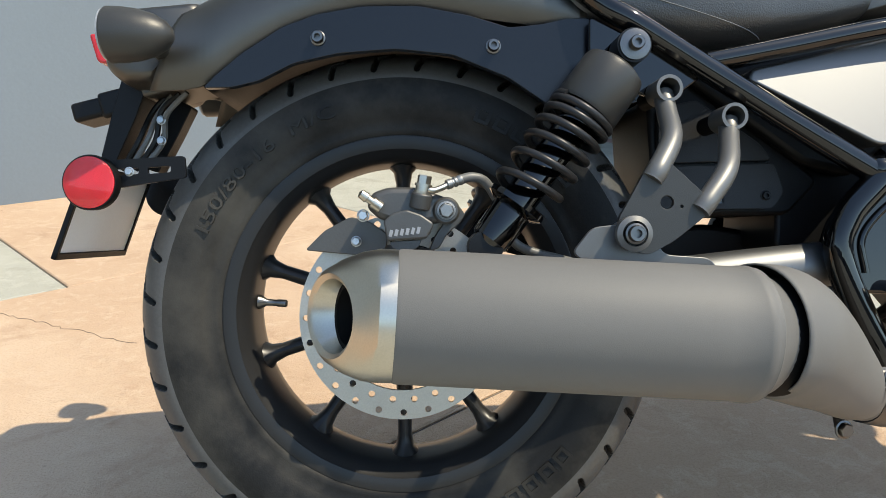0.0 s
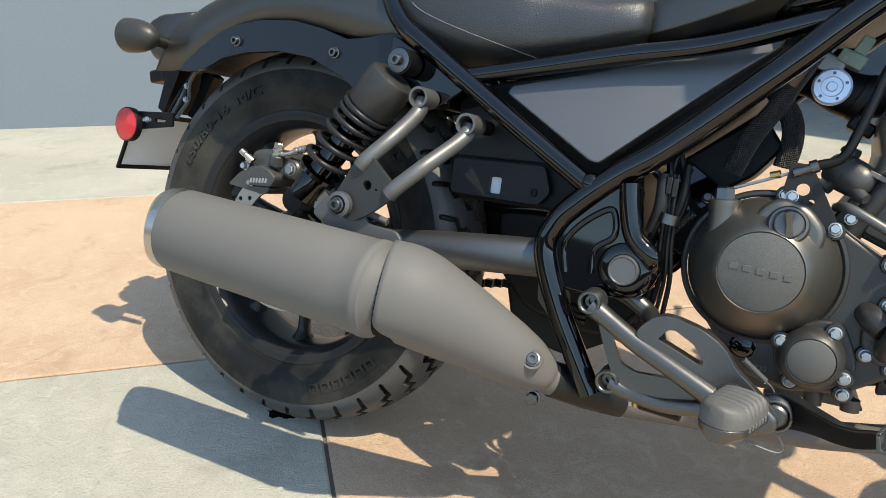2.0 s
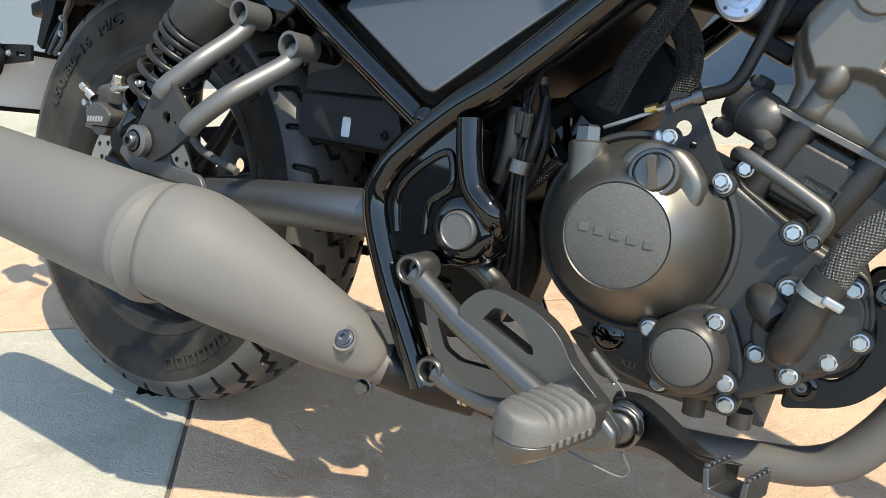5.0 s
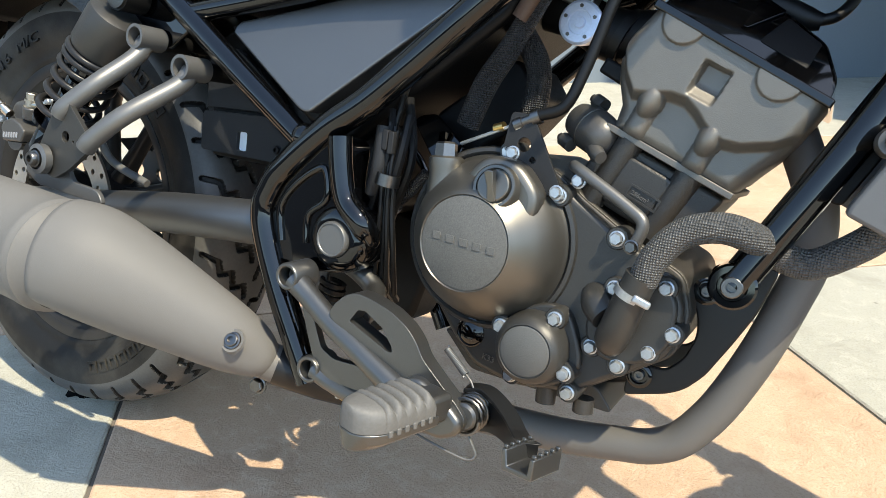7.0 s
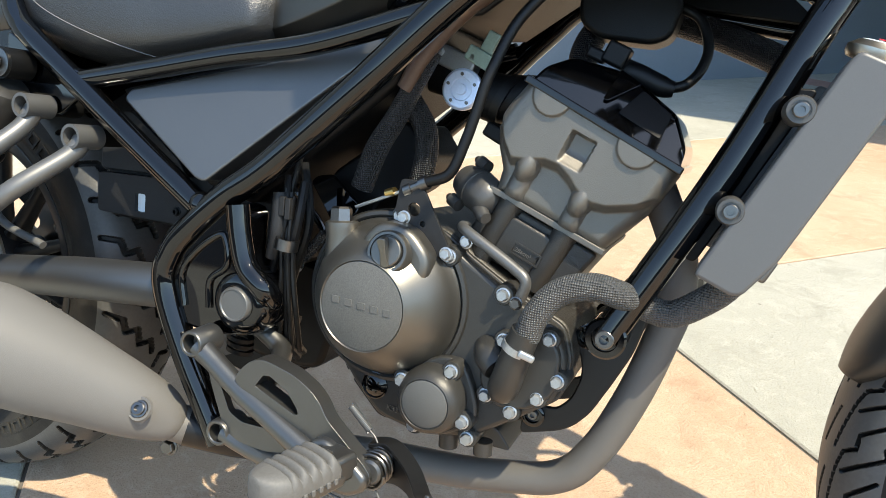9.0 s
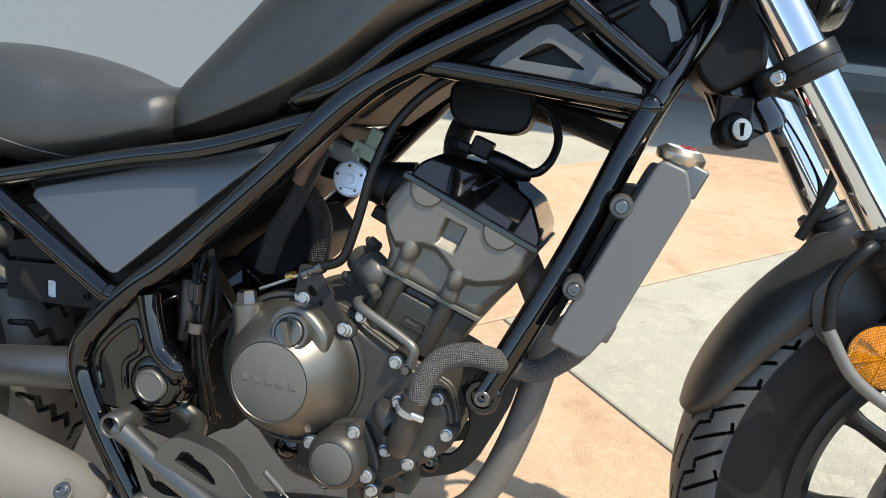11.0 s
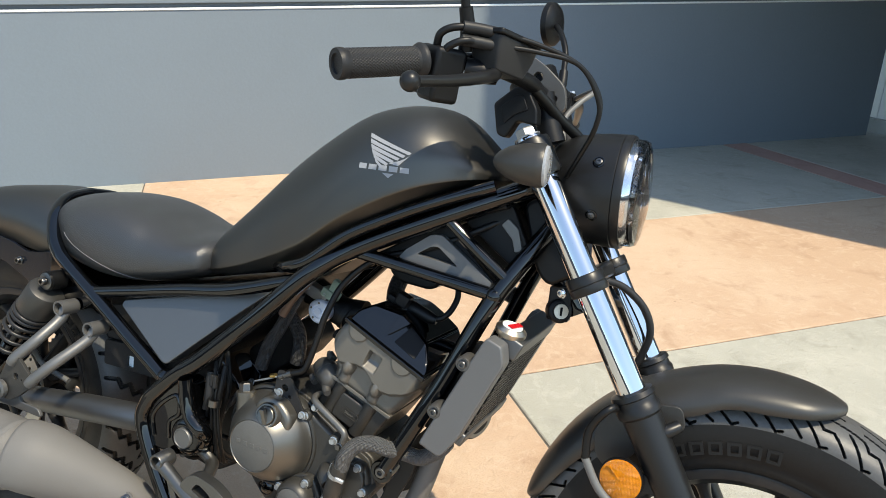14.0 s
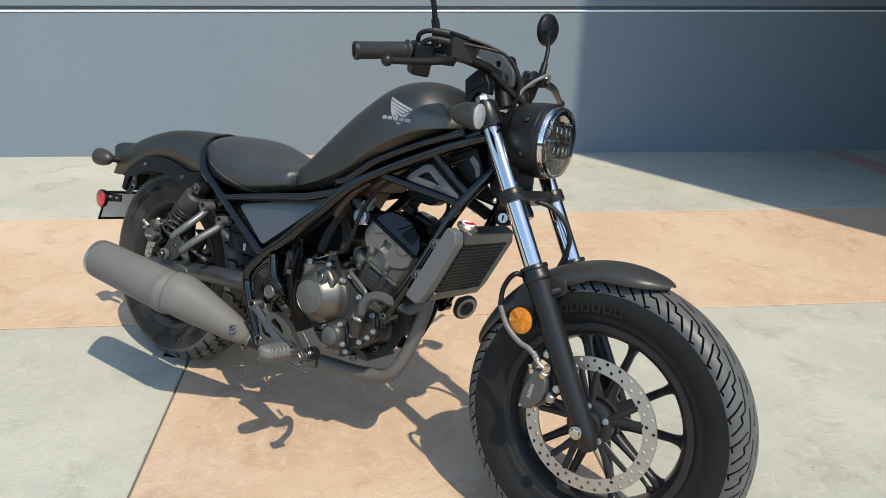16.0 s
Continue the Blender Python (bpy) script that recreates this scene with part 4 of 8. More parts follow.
for q in ((0.279, -0.168, 0.569), (0.350, -0.163, 0.541)):
    bm = bm_new()
    lathe(bm, (q[0], q[1] - 0.016, q[2]), (0, 1, 0), [(0, 0.0105), (0, 0.0140), (0.036, 0.0140), (0.036, 0.0105)], seg=28, closed=True)
    part("eye", bm, HANGER, hanger)
    bm = bm_new()
    lathe(bm, (q[0], q[1] + 0.010, q[2]), (0, 1, 0), [(0, 0), (0, 0.0104), (0.05, 0.0104), (0.05, 0.0)], seg=20)
    part("bush", bm, DARK_AND_SHADE, hanger)
bm = bm_new()
lathe(bm, (0.220, -0.2445, 0.4185), (0, -1, 0), [(-0.03, 0.013), (0.0, 0.013), (0.002, 0.017), (0.010, 0.017), (0.012, 0.012)], seg=28)
part("bush_washer", bm, HANGER, hanger)
bolt(hanger, (0.220, -0.256, 0.4185), 0.009, 0.008, mat=DARKBOLT, socket=True)
bm = bm_new()
prism(bm, rounded([(0.165, 0.400), (0.185, 0.425), (0.235, 0.430), (0.255, 0.398), (0.30, 0.395), (0.31, 0.38), (0.19, 0.385)], 0.008), -0.235, -0.229)
part("silencer_tab", bm, HANGER, hanger, bevel=0.001)


# suspension
def shock(s):
    top, bot = Vector((0.243, s * 0.165, 0.614)), Vector((0.088, s * 0.165, 0.405))
    d = (bot - top).normalized()
    L = (bot - top).length
    unit = tagged(new("shock_absorber"), "black coil-over shock absorber")
    unit.parent = bike
    bm = bm_new()
    lathe(bm, top, d, [(0.022, 0.0), (0.022, 0.024), (0.027, 0.033), (0.033, 0.035), (0.078, 0.036), (0.082, 0.034), (0.082, 0.0)], seg=40)
    part("canister", bm, COVERPAINT, unit, "satin dark bronze upper shock cover")
    bm = bm_new()
    lathe(bm, top, d, [(0.08, 0.0), (0.08, 0.019), (L - 0.055, 0.019), (L - 0.05, 0.022), (L - 0.01, 0.021), (L, 0.012), (L, 0)], seg=32)
    part("damper", bm, GLOSS, unit)
    a = d.orthogonal().normalized()
    b = d.cross(a)
    turns, n = 6.6, 210
    pts = []
    for i in range(n):
        f = i / (n - 1)
        g = f ** 1.7
        ang = 2 * math.pi * turns * f
        pts.append(top + d * (0.084 + g * (L - 0.144)) + (a * math.cos(ang) + b * math.sin(ang)) * 0.0340)
    bm = bm_new()
    sweep(bm, pts, 0.0042, 10, smooth=False)
    part("spring", bm, RIM, unit, "satin black coil spring")
    bm = bm_new()
    lathe(bm, top + d * (L - 0.060), d, [(0, 0.0195), (0, 0.033), (0.006, 0.033), (0.010, 0.026), (0.012, 0.0195)], seg=32)
    part("spring_seat", bm, GLOSS, unit)
    for q in (top, bot):
        bm = bm_new()
        lathe(bm, q + Vector((0, -0.016, 0)), (0, 1, 0), [(0, 0), (0, 0.018), (0.032, 0.018), (0.032, 0)], seg=28)
        part("mount_eye", bm, RUBBER, unit)
    bm = bm_new()
    lathe(bm, top + Vector((0, s * 0.016, 0)), (0, s, 0), [(0, 0.016), (0.003, 0.016), (0.004, 0.011), (0.004, 0)], seg=28)
    part("washer", bm, DARKBOLT, unit)
    bolt(unit, top + Vector((0, s * 0.021, 0)), 0.0085, 0.008, (0, s, 0), DARKBOLT, socket=True, washer=False)


shock(-1)
shock(1)

# front fork
fork = tagged(new("front_fork"), "telescopic front fork with chrome tubes and black legs")
fork.parent = bike
for s in (-1, 1):
    o = FA + Vector((0.004, s * 0.105, 0))
    bm = bm_new()
    lathe(bm, o, K, [(-0.045, 0.0), (-0.045, 0.016), (-0.03, 0.022), (0.0, 0.0245), (0.08, 0.025), (0.307, 0.027), (0.325, 0.0275), (0.329, 0.031), (0.339, 0.0315), (0.343, 0.0290), (0.351, 0.0290), (0.353, 0.0315), (0.360, 0.030), (0.362, 0.021)], seg=40)
    leg = part("fork_leg", bm, FORKLEG, fork, "satin black lower fork leg")
    bm = bm_new()
    lathe(bm, o, K, [(0.34, 0.0205), (0.742, 0.0205), (0.746, 0.019), (0.746, 0.0)], seg=40)
    part("fork_tube", bm, CHROME, fork, "chromed fork tube")
    bm = bm_new()
    lathe(bm, o, K, [(0.684, 0.0210), (0.684, 0.0270), (0.688, 0.0290), (0.734, 0.0290), (0.739, 0.0275), (0.741, 0.0205)], seg=36)
    clamp = part("upper_clamp", bm, FORKLEG, fork, "satin black clamp ring")
    bolt(clamp, o + K * 0.712 + Vector((-0.022, s * 0.022, 0)), 0.0065, 0.006, (-0.5, s * 0.85, 0), CHROME, socket=True)
    bm = bm_new()
    lathe(bm, o, K, [(0.742, 0.0195), (0.747, 0.0195), (0.748, 0.016)], seg=36)
    lathe(bm, o, K, [(0.746, 0.0155), (0.756, 0.0155), (0.759, 0.013), (0.759, 0.0)], seg=6)
    part("fork_cap", bm, ALU, fork, "bare aluminium fork cap")
    bm = bm_new()
    lathe(bm, o, K, [(0.507, 0.0205), (0.507, 0.0265), (0.509, 0.0278), (0.519, 0.0278), (0.520, 0.0270), (0.521, 0.0278), (0.533, 0.0278), (0.535, 0.0265), (0.535, 0.0205)], seg=36)
    part("lower_clamp", bm, FORKLEG, fork)
    bolt(fork, o + K * 0.5215 + Vector((0, s * 0.022, 0)) - KF * 0.032, 0.0065, 0.006, (-0.6, s * 0.8, 0), CHROME, socket=True)
bm = bm_new()
frm = Matrix.Translation(FA + K * 0.521 - KF * 0.010) @ pose(0, 0, 0, 0, -math.degrees(RAKE), 0)
box(bm, (0, 0, 0), (0.044, 0.18, 0.025))
bmesh.ops.transform(bm, matrix=frm, verts=bm.verts[:])
part("lower_yoke", bm, FORKLEG, fork, bevel=0.006)
bm = bm_new()
box(bm, (0, 0, 0), (0.050, 0.19, 0.028))
bmesh.ops.transform(bm, matrix=Matrix.Translation(FA + K * 0.712 - KF * 0.012) @ pose(0, 0, 0, 0, -math.degrees(RAKE), 0), verts=bm.verts[:])
part("upper_yoke", bm, FORKLEG, fork, bevel=0.006)
bm = bm_new()
lathe(bm, FA + Vector((0, -0.135, 0)), (0, 1, 0), [(0, 0), (0, 0.011), (0.27, 0.011), (0.27, 0)], seg=24)
part("axle", bm, STEEL, fork)
bolt(fork, FA + Vector((0, -0.139, 0)), 0.0125, 0.009, mat=STEEL)

# front mudguard: crown radius and edge radius by angle round the axle
rows = []
for a, rc, re, w in stations([(166, 0.336, 0.322, 0.030), (160, 0.338, 0.312, 0.062), (145, 0.341, 0.302, 0.073), (125, 0.346, 0.300, 0.077), (108, 0.349, 0.302, 0.078), (100, 0.350, 0.312, 0.078), (90, 0.350, 0.312, 0.077), (82, 0.348, 0.318, 0.070), (76.5, 0.346, 0.326, 0.048), (73.5, 0.343, 0.334, 0.022)], 6):
    d = Vector((math.cos(radians(a)), 0, math.sin(radians(a))))
    row = []
    for t in np.linspace(-1, 1, 25):
        f = (1 - abs(t) ** 2.6) ** 0.5
        row.append(FA + d * (re + (rc - re) * f) + Vector((0, w * t, 0)))
    rows.append(row)
bm = bm_new()
sheet(bm, rows)
ff = part("front_mudguard", bm, COVERPAINT, bike, "matte black front mudguard", angle=60)
mod = ff.modifiers.new("thick", "SOLIDIFY")
mod.thickness, mod.offset = 0.003, -1

# head lamp
HL = Vector((1.158, 0.0, 0.905))
head = tagged(new("head_lamp"), "round head lamp with a black shell and clear lens")
head.parent = bike
bm = bm_new()
lathe(bm, HL, (1, 0, 0), [(-0.048, 0.0), (-0.047, 0.030), (-0.040, 0.050), (-0.024, 0.066), (-0.002, 0.0765), (0.025, 0.0830), (0.050, 0.0855), (0.072, 0.0862), (0.074, 0.0845), (0.074, 0.076)], seg=56)
part("shell", bm, FORKLEG, head, "satin black lamp shell")
bm = bm_new()
lathe(bm, HL, (1, 0, 0), [(0.074, 0.0862), (0.082, 0.0862), (0.086, 0.0845), (0.086, 0.078), (0.070, 0.076)], seg=56)
part("bezel", bm, FORKLEG, head)
bm = bm_new()
lathe(bm, HL, (1, 0, 0), [(0.080, 0.0810), (0.100, 0.0805), (0.106, 0.0775), (0.109, 0.070), (0.113, 0.040), (0.114, 0.0), (0.1125, 0.0), (0.1115, 0.040), (0.1075, 0.069), (0.1045, 0.0765), (0.099, 0.0790), (0.080, 0.0795)], seg=64)
part("lens", bm, GLASS, head, "clear flat-faced lamp lens").visible_shadow = False
bm = bm_new()
lathe(bm, HL, (1, 0, 0), [(0.070, 0.078), (0.0735, 0.064), (0.0745, 0.040), (0.0745, 0.0)], seg=48)
part("reflector_bowl", bm, CHROME, head, "mirror-bright reflector")
bm = bm_new()
lathe(bm, HL, (1, 0, 0), [(0.076, 0.0780), (0.090, 0.0765), (0.096, 0.0740), (0.098, 0.0700), (0.094, 0.0650), (0.086, 0.0630), (0.078, 0.0625)], seg=56)
part("chrome_ring", bm, CHROME, head)
bm = bm_new()
lathe(bm, HL, (1, 0, 0), [(0.078, 0.0622), (0.0855, 0.0622), (0.0865, 0.0590), (0.078, 0.0570)], seg=56)
part("inner_ring", bm, GLOSS, head)
for dz in (-0.016, 0.024):
    bm = bm_new()
    box(bm, HL + Vector((0.080, 0, dz)), (0.012, 0.084, 0.035))
    unit = part("led_unit", bm, PLASTIC2, head, bevel=0.003)
    bm = bm_new()
    box(bm, HL + Vector((0.087, 0, dz + 0.0185)), (0.010, 0.074, 0.0032))
    part("bright_bar", bm, CHROME, unit, bevel=0.0008)
    for dy in (-0.030, -0.0115, 0.0115, 0.030):
        c = HL + Vector((0.086, dy, dz))
        bm = bm_new()
        lathe(bm, c, (1, 0, 0), [(0, 0.0080), (0.003, 0.0074), (0.005, 0.005), (0.006, 0.0)], seg=20)
        bmesh.ops.scale(bm, vec=(1, 0.75, 1.6), space=Matrix.Translation(-c), verts=bm.verts[:])
        part("led_lens", bm, CHROME, unit)
for z in (0.040, -0.036):
    ny, nz = -math.sqrt(0.0850 ** 2 - z * z) / 0.0850, z / 0.0850
    q = HL + Vector((0.048, ny * 0.0848, z))
    bm = bm_new()
    lathe(bm, q, (-0.06, ny, nz), [(-0.002, 0.0085), (0.0012, 0.0085), (0.0016, 0.0070), (-0.001, 0.0066)], seg=24)
    part("screw_seat", bm, GLOSS, head)
    bolt(head, q, 0.0058, 0.0030, (-0.06, ny, nz), DARKBOLT, socket=True, washer=False, name="screw")

# ---- engine ----
engine = tagged(new("engine"), "dark bronze grey single-cylinder engine")
engine.parent = bike
CASE = rounded([(0.649, 0.474), (0.673, 0.487), (0.731, 0.506), (0.778, 0.489), (0.800, 0.473), (0.862, 0.438), (0.906, 0.419), (0.917, 0.385), (0.911, 0.347), (0.868, 0.315), (0.828, 0.287), (0.770, 0.276), (0.722, 0.285), (0.693, 0.312), (0.655, 0.358), (0.640, 0.420)], 0.010)
bm = bm_new()
prism(bm, CASE, -0.088, 0.095)
part("crankcase", bm, CASTING, engine, "rough cast crankcase", bevel=0.004)
bm = bm_new()
prism(bm, rounded([(0.66, 0.30), (0.84, 0.285), (0.86, 0.262), (0.70, 0.262)], 0.008), -0.06, 0.06)
part("sump", bm, CASTING, engine, bevel=0.004)
mid = Vector((0.785, 0.390))
COVER2 = [tuple(mid + (Vector(q) - mid) * 0.975) for q in CASE]
bm = bm_new()
prism(bm, COVER2, -0.0885, -0.112)
right = part("right_cover", bm, COVERPAINT, engine, "satin dark right engine cover", bevel=0.005)
bm = bm_new()
prism(bm, [tuple(mid + (Vector(q) - mid) * 1.0) for q in CASE], -0.092, -0.099)
part("flange", bm, COVERPAINT, right, bevel=0.002)
CL = Vector((0.721, -0.110, 0.417))
bm = bm_new()
lathe(bm, CL, (0, -1, 0), [(-0.006, 0.082), (0.004, 0.082), (0.008, 0.0785), (0.016, 0.0765), (0.026, 0.0715), (0.038, 0.0630), (0.050, 0.0530), (0.0565, 0.0475), (0.0585, 0.0450), (0.0570, 0.0438), (0.0570, 0.0)], seg=72)
clutch = part("clutch_cover", bm, ENGINE2, engine, "round satin bronze-grey clutch cover")
bm = bm_new()
lathe(bm, CL, (0, -1, 0), [(-0.008, 0.0905), (0.001, 0.0905), (0.005, 0.0885), (0.006, 0.0850), (0.003, 0.0825)], seg=72)
part("cover_flange", bm, COVERPAINT, clutch, "darker flange round the cover")
bm = bm_new()
lathe(bm, CL + Vector((0, -0.0565, 0)), (0, -1, 0), [(0, 0.0436), (0.0010, 0.0436), (0.0016, 0.0425), (0.0016, 0.0)], seg=64)
part("cover_face", bm, DUSTY, clutch, "dusty matte face of the clutch cover")
bm = bm_new()
for k in range(5):
    x = 0.688 + k * 0.0140
    box(bm, (x + 0.005, -0.1685, 0.4195 - 0.0010 * k), (0.0085, 0.0010, 0.0072))
part("raised_mark", bm, DUSTY, clutch, "raised maker's mark as plain bars", bevel=0.0006)
bm = bm_new()
prism(bm, rounded([(0.715, 0.445), (0.700, 0.475), (0.720, 0.500), (0.755, 0.497), (0.780, 0.470), (0.775, 0.440)], 0.014), -0.105, -0.150)
part("boss", bm, ENGINE2, engine, bevel=0.008)
bm = bm_new()
lathe(bm, (0.739, -0.151, 0.470), (0.06, -0.96, 0.25), [(-0.01, 0.0235), (0.008, 0.0215), (0.011, 0.0195), (0.011, 0.017), (0.008, 0.0165), (0.008, 0.0)], seg=36)
part("plug_ring", bm, ENGINE2, engine)
bm = bm_new()
lathe(bm, (0.7395, -0.1585, 0.4722), (0.06, -0.96, 0.25), [(0, 0.0155), (0.006, 0.0150), (0.007, 0.014), (0.007, 0.0)], seg=32)
plug = part("inspection_plug", bm, ENGINE2, engine, "round inspection plug with a slot")
bm = bm_new()
prism(bm, [(-0.0045, -0.0135), (0.0, -0.0150), (0.0045, -0.0135), (0.0030, 0.0), (0.0045, 0.0135), (0.0, 0.0150), (-0.0045, 0.0135), (-0.0030, 0.0)], 0.002, -0.0065)
bmesh.ops.transform(bm, matrix=Matrix.Translation((0.740, -0.1655, 0.4742)) @ pose(0, 0, 0, 14, -8, 0), verts=bm.verts[:])
part("grip_bar", bm, ENGINE2, plug, bevel=0.001)
bm = bm_new()
lathe(bm, (0.673, -0.126, 0.446), (-0.1, 0.05, 1), [(0, 0.018), (0.030, 0.0165), (0.034, 0.0175), (0.042, 0.0175), (0.044, 0.015), (0.044, 0)], seg=28)
part("clutch_arm_tower", bm, ENGINE2, engine)
bm = bm_new()
lathe(bm, (0.669, -0.126, 0.484), (-0.1, 0.05, 1), [(0, 0.012), (0.018, 0.011), (0.020, 0.009), (0.020, 0)], seg=6)
part("arm_head", bm, DARKBOLT, engine)
bm = bm_new()
prism(bm, rounded([(0.746, 0.347), (0.750, 0.318), (0.766, 0.290), (0.795, 0.286), (0.822, 0.300), (0.836, 0.318), (0.829, 0.344), (0.816, 0.369), (0.795, 0.372), (0.766, 0.360)], 0.010), -0.108, -0.122)
small = part("small_cover_flange", bm, COVERPAINT, engine, bevel=0.003)
bm = bm_new()
lathe(bm, (0.788, -0.114, 0.327), (0, -1, 0), [(0, 0.0365), (0.012, 0.0355), (0.022, 0.0335), (0.030, 0.0300), (0.0330, 0.0255), (0.0318, 0.0248), (0.0318, 0)], seg=48)
part("small_cover", bm, COVERPAINT, engine, "small round engine cover")
bm = bm_new()
lathe(bm, (0.788, -0.1450, 0.327), (0, -1, 0), [(0, 0.0246), (0.0012, 0.0240), (0.0018, 0.023), (0.0018, 0)], seg=44)
part("small_cover_face", bm, DUSTY, engine, "dusty matte face of the small cover")
bm = letters("K33", 0.0085, 0.0012)
bmesh.ops.transform(bm, matrix=Matrix.Translation((0.733, -0.1128, 0.297)) @ pose(0, 0, 0, 0, 6, 0), verts=bm.verts[:])
part("cast_letters", bm, ENGINE, engine, "small raised casting letters")
# water pump with its neck
bm = bm_new()
prism(bm, rounded([(0.832, 0.350), (0.850, 0.331), (0.885, 0.335), (0.909, 0.358), (0.908, 0.400), (0.888, 0.418), (0.850, 0.405), (0.832, 0.380)], 0.016), -0.106, -0.120)
part("pump_flange", bm, COVERPAINT, engine, bevel=0.003)
bm = bm_new()
sweep(bm, [(0.857, -0.112, 0.346), (0.860, -0.130, 0.356), (0.865, -0.138, 0.370), (0.872, -0.143, 0.396), (0.879, -0.146, 0.420)], [0.011, 0.0150, 0.0152, 0.0145, 0.0140], 24)
part("pump_neck", bm, COVERPAINT, engine, "coolant pump neck")
bm = bm_new()
sweep(bm, [(0.834, -0.108, 0.387), (0.840, -0.122, 0.382), (0.852, -0.130, 0.374)], [0.0135, 0.0145, 0.0135], 16)
part("pump_side_neck", bm, COVERPAINT, engine)
bm = bm_new()
lathe(bm, (0.8715, -0.1435, 0.4000), (0.33, -0.12, 0.93), [(0, 0.0138), (0, 0.0152), (0.007, 0.0152), (0.007, 0.0138)], seg=36, closed=True)
clamp = part("hose_clamp", bm, ZINC, engine, "bright metal hose clamp")
bm = bm_new()
box(bm, (0.884, -0.156, 0.400), (0.016, 0.006, 0.007), pose(0, 0, 0, 0, 20, 20))
part("clamp_screw", bm, ZINC, clamp, bevel=0.002)
for x, y, z in ((0.731, -0.118, 0.5035), (0.7870, -0.118, 0.4710), (0.8460, -0.118, 0.4430), (0.8955, -0.118, 0.4090), (0.9080, -0.118, 0.3705), (0.8910, -0.118, 0.3495), (0.8670, -0.118, 0.3300), (0.8405, -0.118, 0.3410), (0.8520, -0.118, 0.3990), (0.8065, -0.130, 0.3605), (0.8235, -0.130, 0.3125), (0.7550, -0.130, 0.3405), (0.8265, -0.118, 0.2915), (0.7720, -0.128, 0.2955)):
    bm = bm_new()
    lathe(bm, (x, -0.090, z), (0, -1, 0), [(0, 0.0105), (-y - 0.092, 0.0105), (-y - 0.090, 0.0095), (-y - 0.090, 0)], seg=20)
    part("bolt_boss", bm, COVERPAINT, right)
    bolt(engine, (x, y, z), 0.0065, 0.0075, name="engine_bolt")
bm = bm_new()
lathe(bm, (0.717, -0.104, 0.320), (0, -1, 0), [(0, 0.0150), (0.010, 0.0150), (0.0105, 0.0138), (0.0095, 0.0130), (0.0110, 0.0105), (0.0130, 0.0060), (0.0135, 0)], seg=28)
sight = part("sight_glass", bm, GLOSS, engine, "round dark oil sight glass")
for k in range(4):
    a = radians(35 + 90 * k)
    bolt(sight, (0.717 + 0.0070 * math.cos(a), -0.1160, 0.320 + 0.0070 * math.sin(a)), 0.0014, 0.0012, mat=DARKBOLT, washer=False)
bm = bm_new()
for z0, z1 in ((0.286, 0.268), (0.284, 0.270)):
    x0 = 0.800 if z0 == 0.286 else 0.838
    sweep(bm, [(x0, -0.098, z0), (x0 + 0.001, -0.098, z1)], 0.010, 16, smooth=False)
part("drain_boss", bm, CASTING, engine)

# cylinder, leaning ahead: f runs ahead, u up
CO, EF, EU = Vector((0.850, 0.0, 0.480)), Vector((0.927, 0, -0.374)), Vector((0.374, 0, 0.927))


def fu(f, u, y=0.0):
    return CO + EF * f + EU * u + Vector((0, y, 0))


def fu_prism(name, pts, y0, y1, mat, bevel, parent=None, label="", r=0.006, holes=()):
    bm = bm_new()
    to = lambda q: ((CO + EF * q[0] + EU * q[1]).x, (CO + EF * q[0] + EU * q[1]).z)
    prism(bm, [to(q) for q in rounded(pts, r)], y0, y1, [[to(q) for q in h] for h in holes])
    return part(name, bm, mat, parent or engine, label, bevel=bevel)


fu_prism("cylinder", [(-0.064, -0.025), (-0.056, 0.036), (0.064, 0.036), (0.052, -0.025)], -0.078, 0.062, CASTING, 0.006, label="dark cylinder barrel")
fu_prism("barrel_face", [(-0.030, -0.020), (-0.027, 0.028), (0.020, 0.028), (0.016, -0.020)], -0.085, -0.070, CASTING, 0.003)
fu_prism("head_gasket_line", [(-0.060, 0.038), (-0.060, 0.044), (0.068, 0.045), (0.068, 0.039)], -0.0880, 0.0675, ENGINE, 0.0012, r=0.001)
for f in (-0.034, 0.027):
    bm = bm_new()
    sweep(bm, [fu(f - 0.004, -0.027, -0.0745), fu(f - 0.002, 0.002, -0.0745), fu(f, 0.040, -0.0765)], [0.0125, 0.0125, 0.0130], 20, smooth=False)
    part("barrel_rib", bm, CASTING, engine)
chead = fu_prism("cylinder_head", [(-0.052, 0.043), (-0.060, 0.070), (-0.076, 0.095), (-0.076, 0.128), (-0.070, 0.150), (0.084, 0.142), (0.085, 0.112), (0.064, 0.045)], -0.066, 0.066, ENGINE, 0.009, label="dark bronze cylinder head")


def step01(x):
    x = np.clip(x, 0, 1)
    return x * x * (3 - 2 * x)


# the sculpted flank: a proud upper block with a scalloped border, two stud domes, a pocket and the cam bosses
nf, nu = 150, 110
tu = np.linspace(0, 1, nu)
left = np.interp(tu, [0, 0.18, 0.34, 0.50, 0.72, 1], [-0.056, -0.060, -0.074, -0.083, -0.080, -0.072])
right = np.interp(tu, [0, 0.20, 0.42, 0.66, 1], [0.066, 0.074, 0.082, 0.087, 0.090])
tf = np.linspace(0, 1, nf)
F = left[:, None] + (right - left)[:, None] * tf[None, :]
top = 0.147 - 0.060 * (F - 0.0) * 0.9
Uu = 0.044 + (top - 0.044) * tu[:, None]
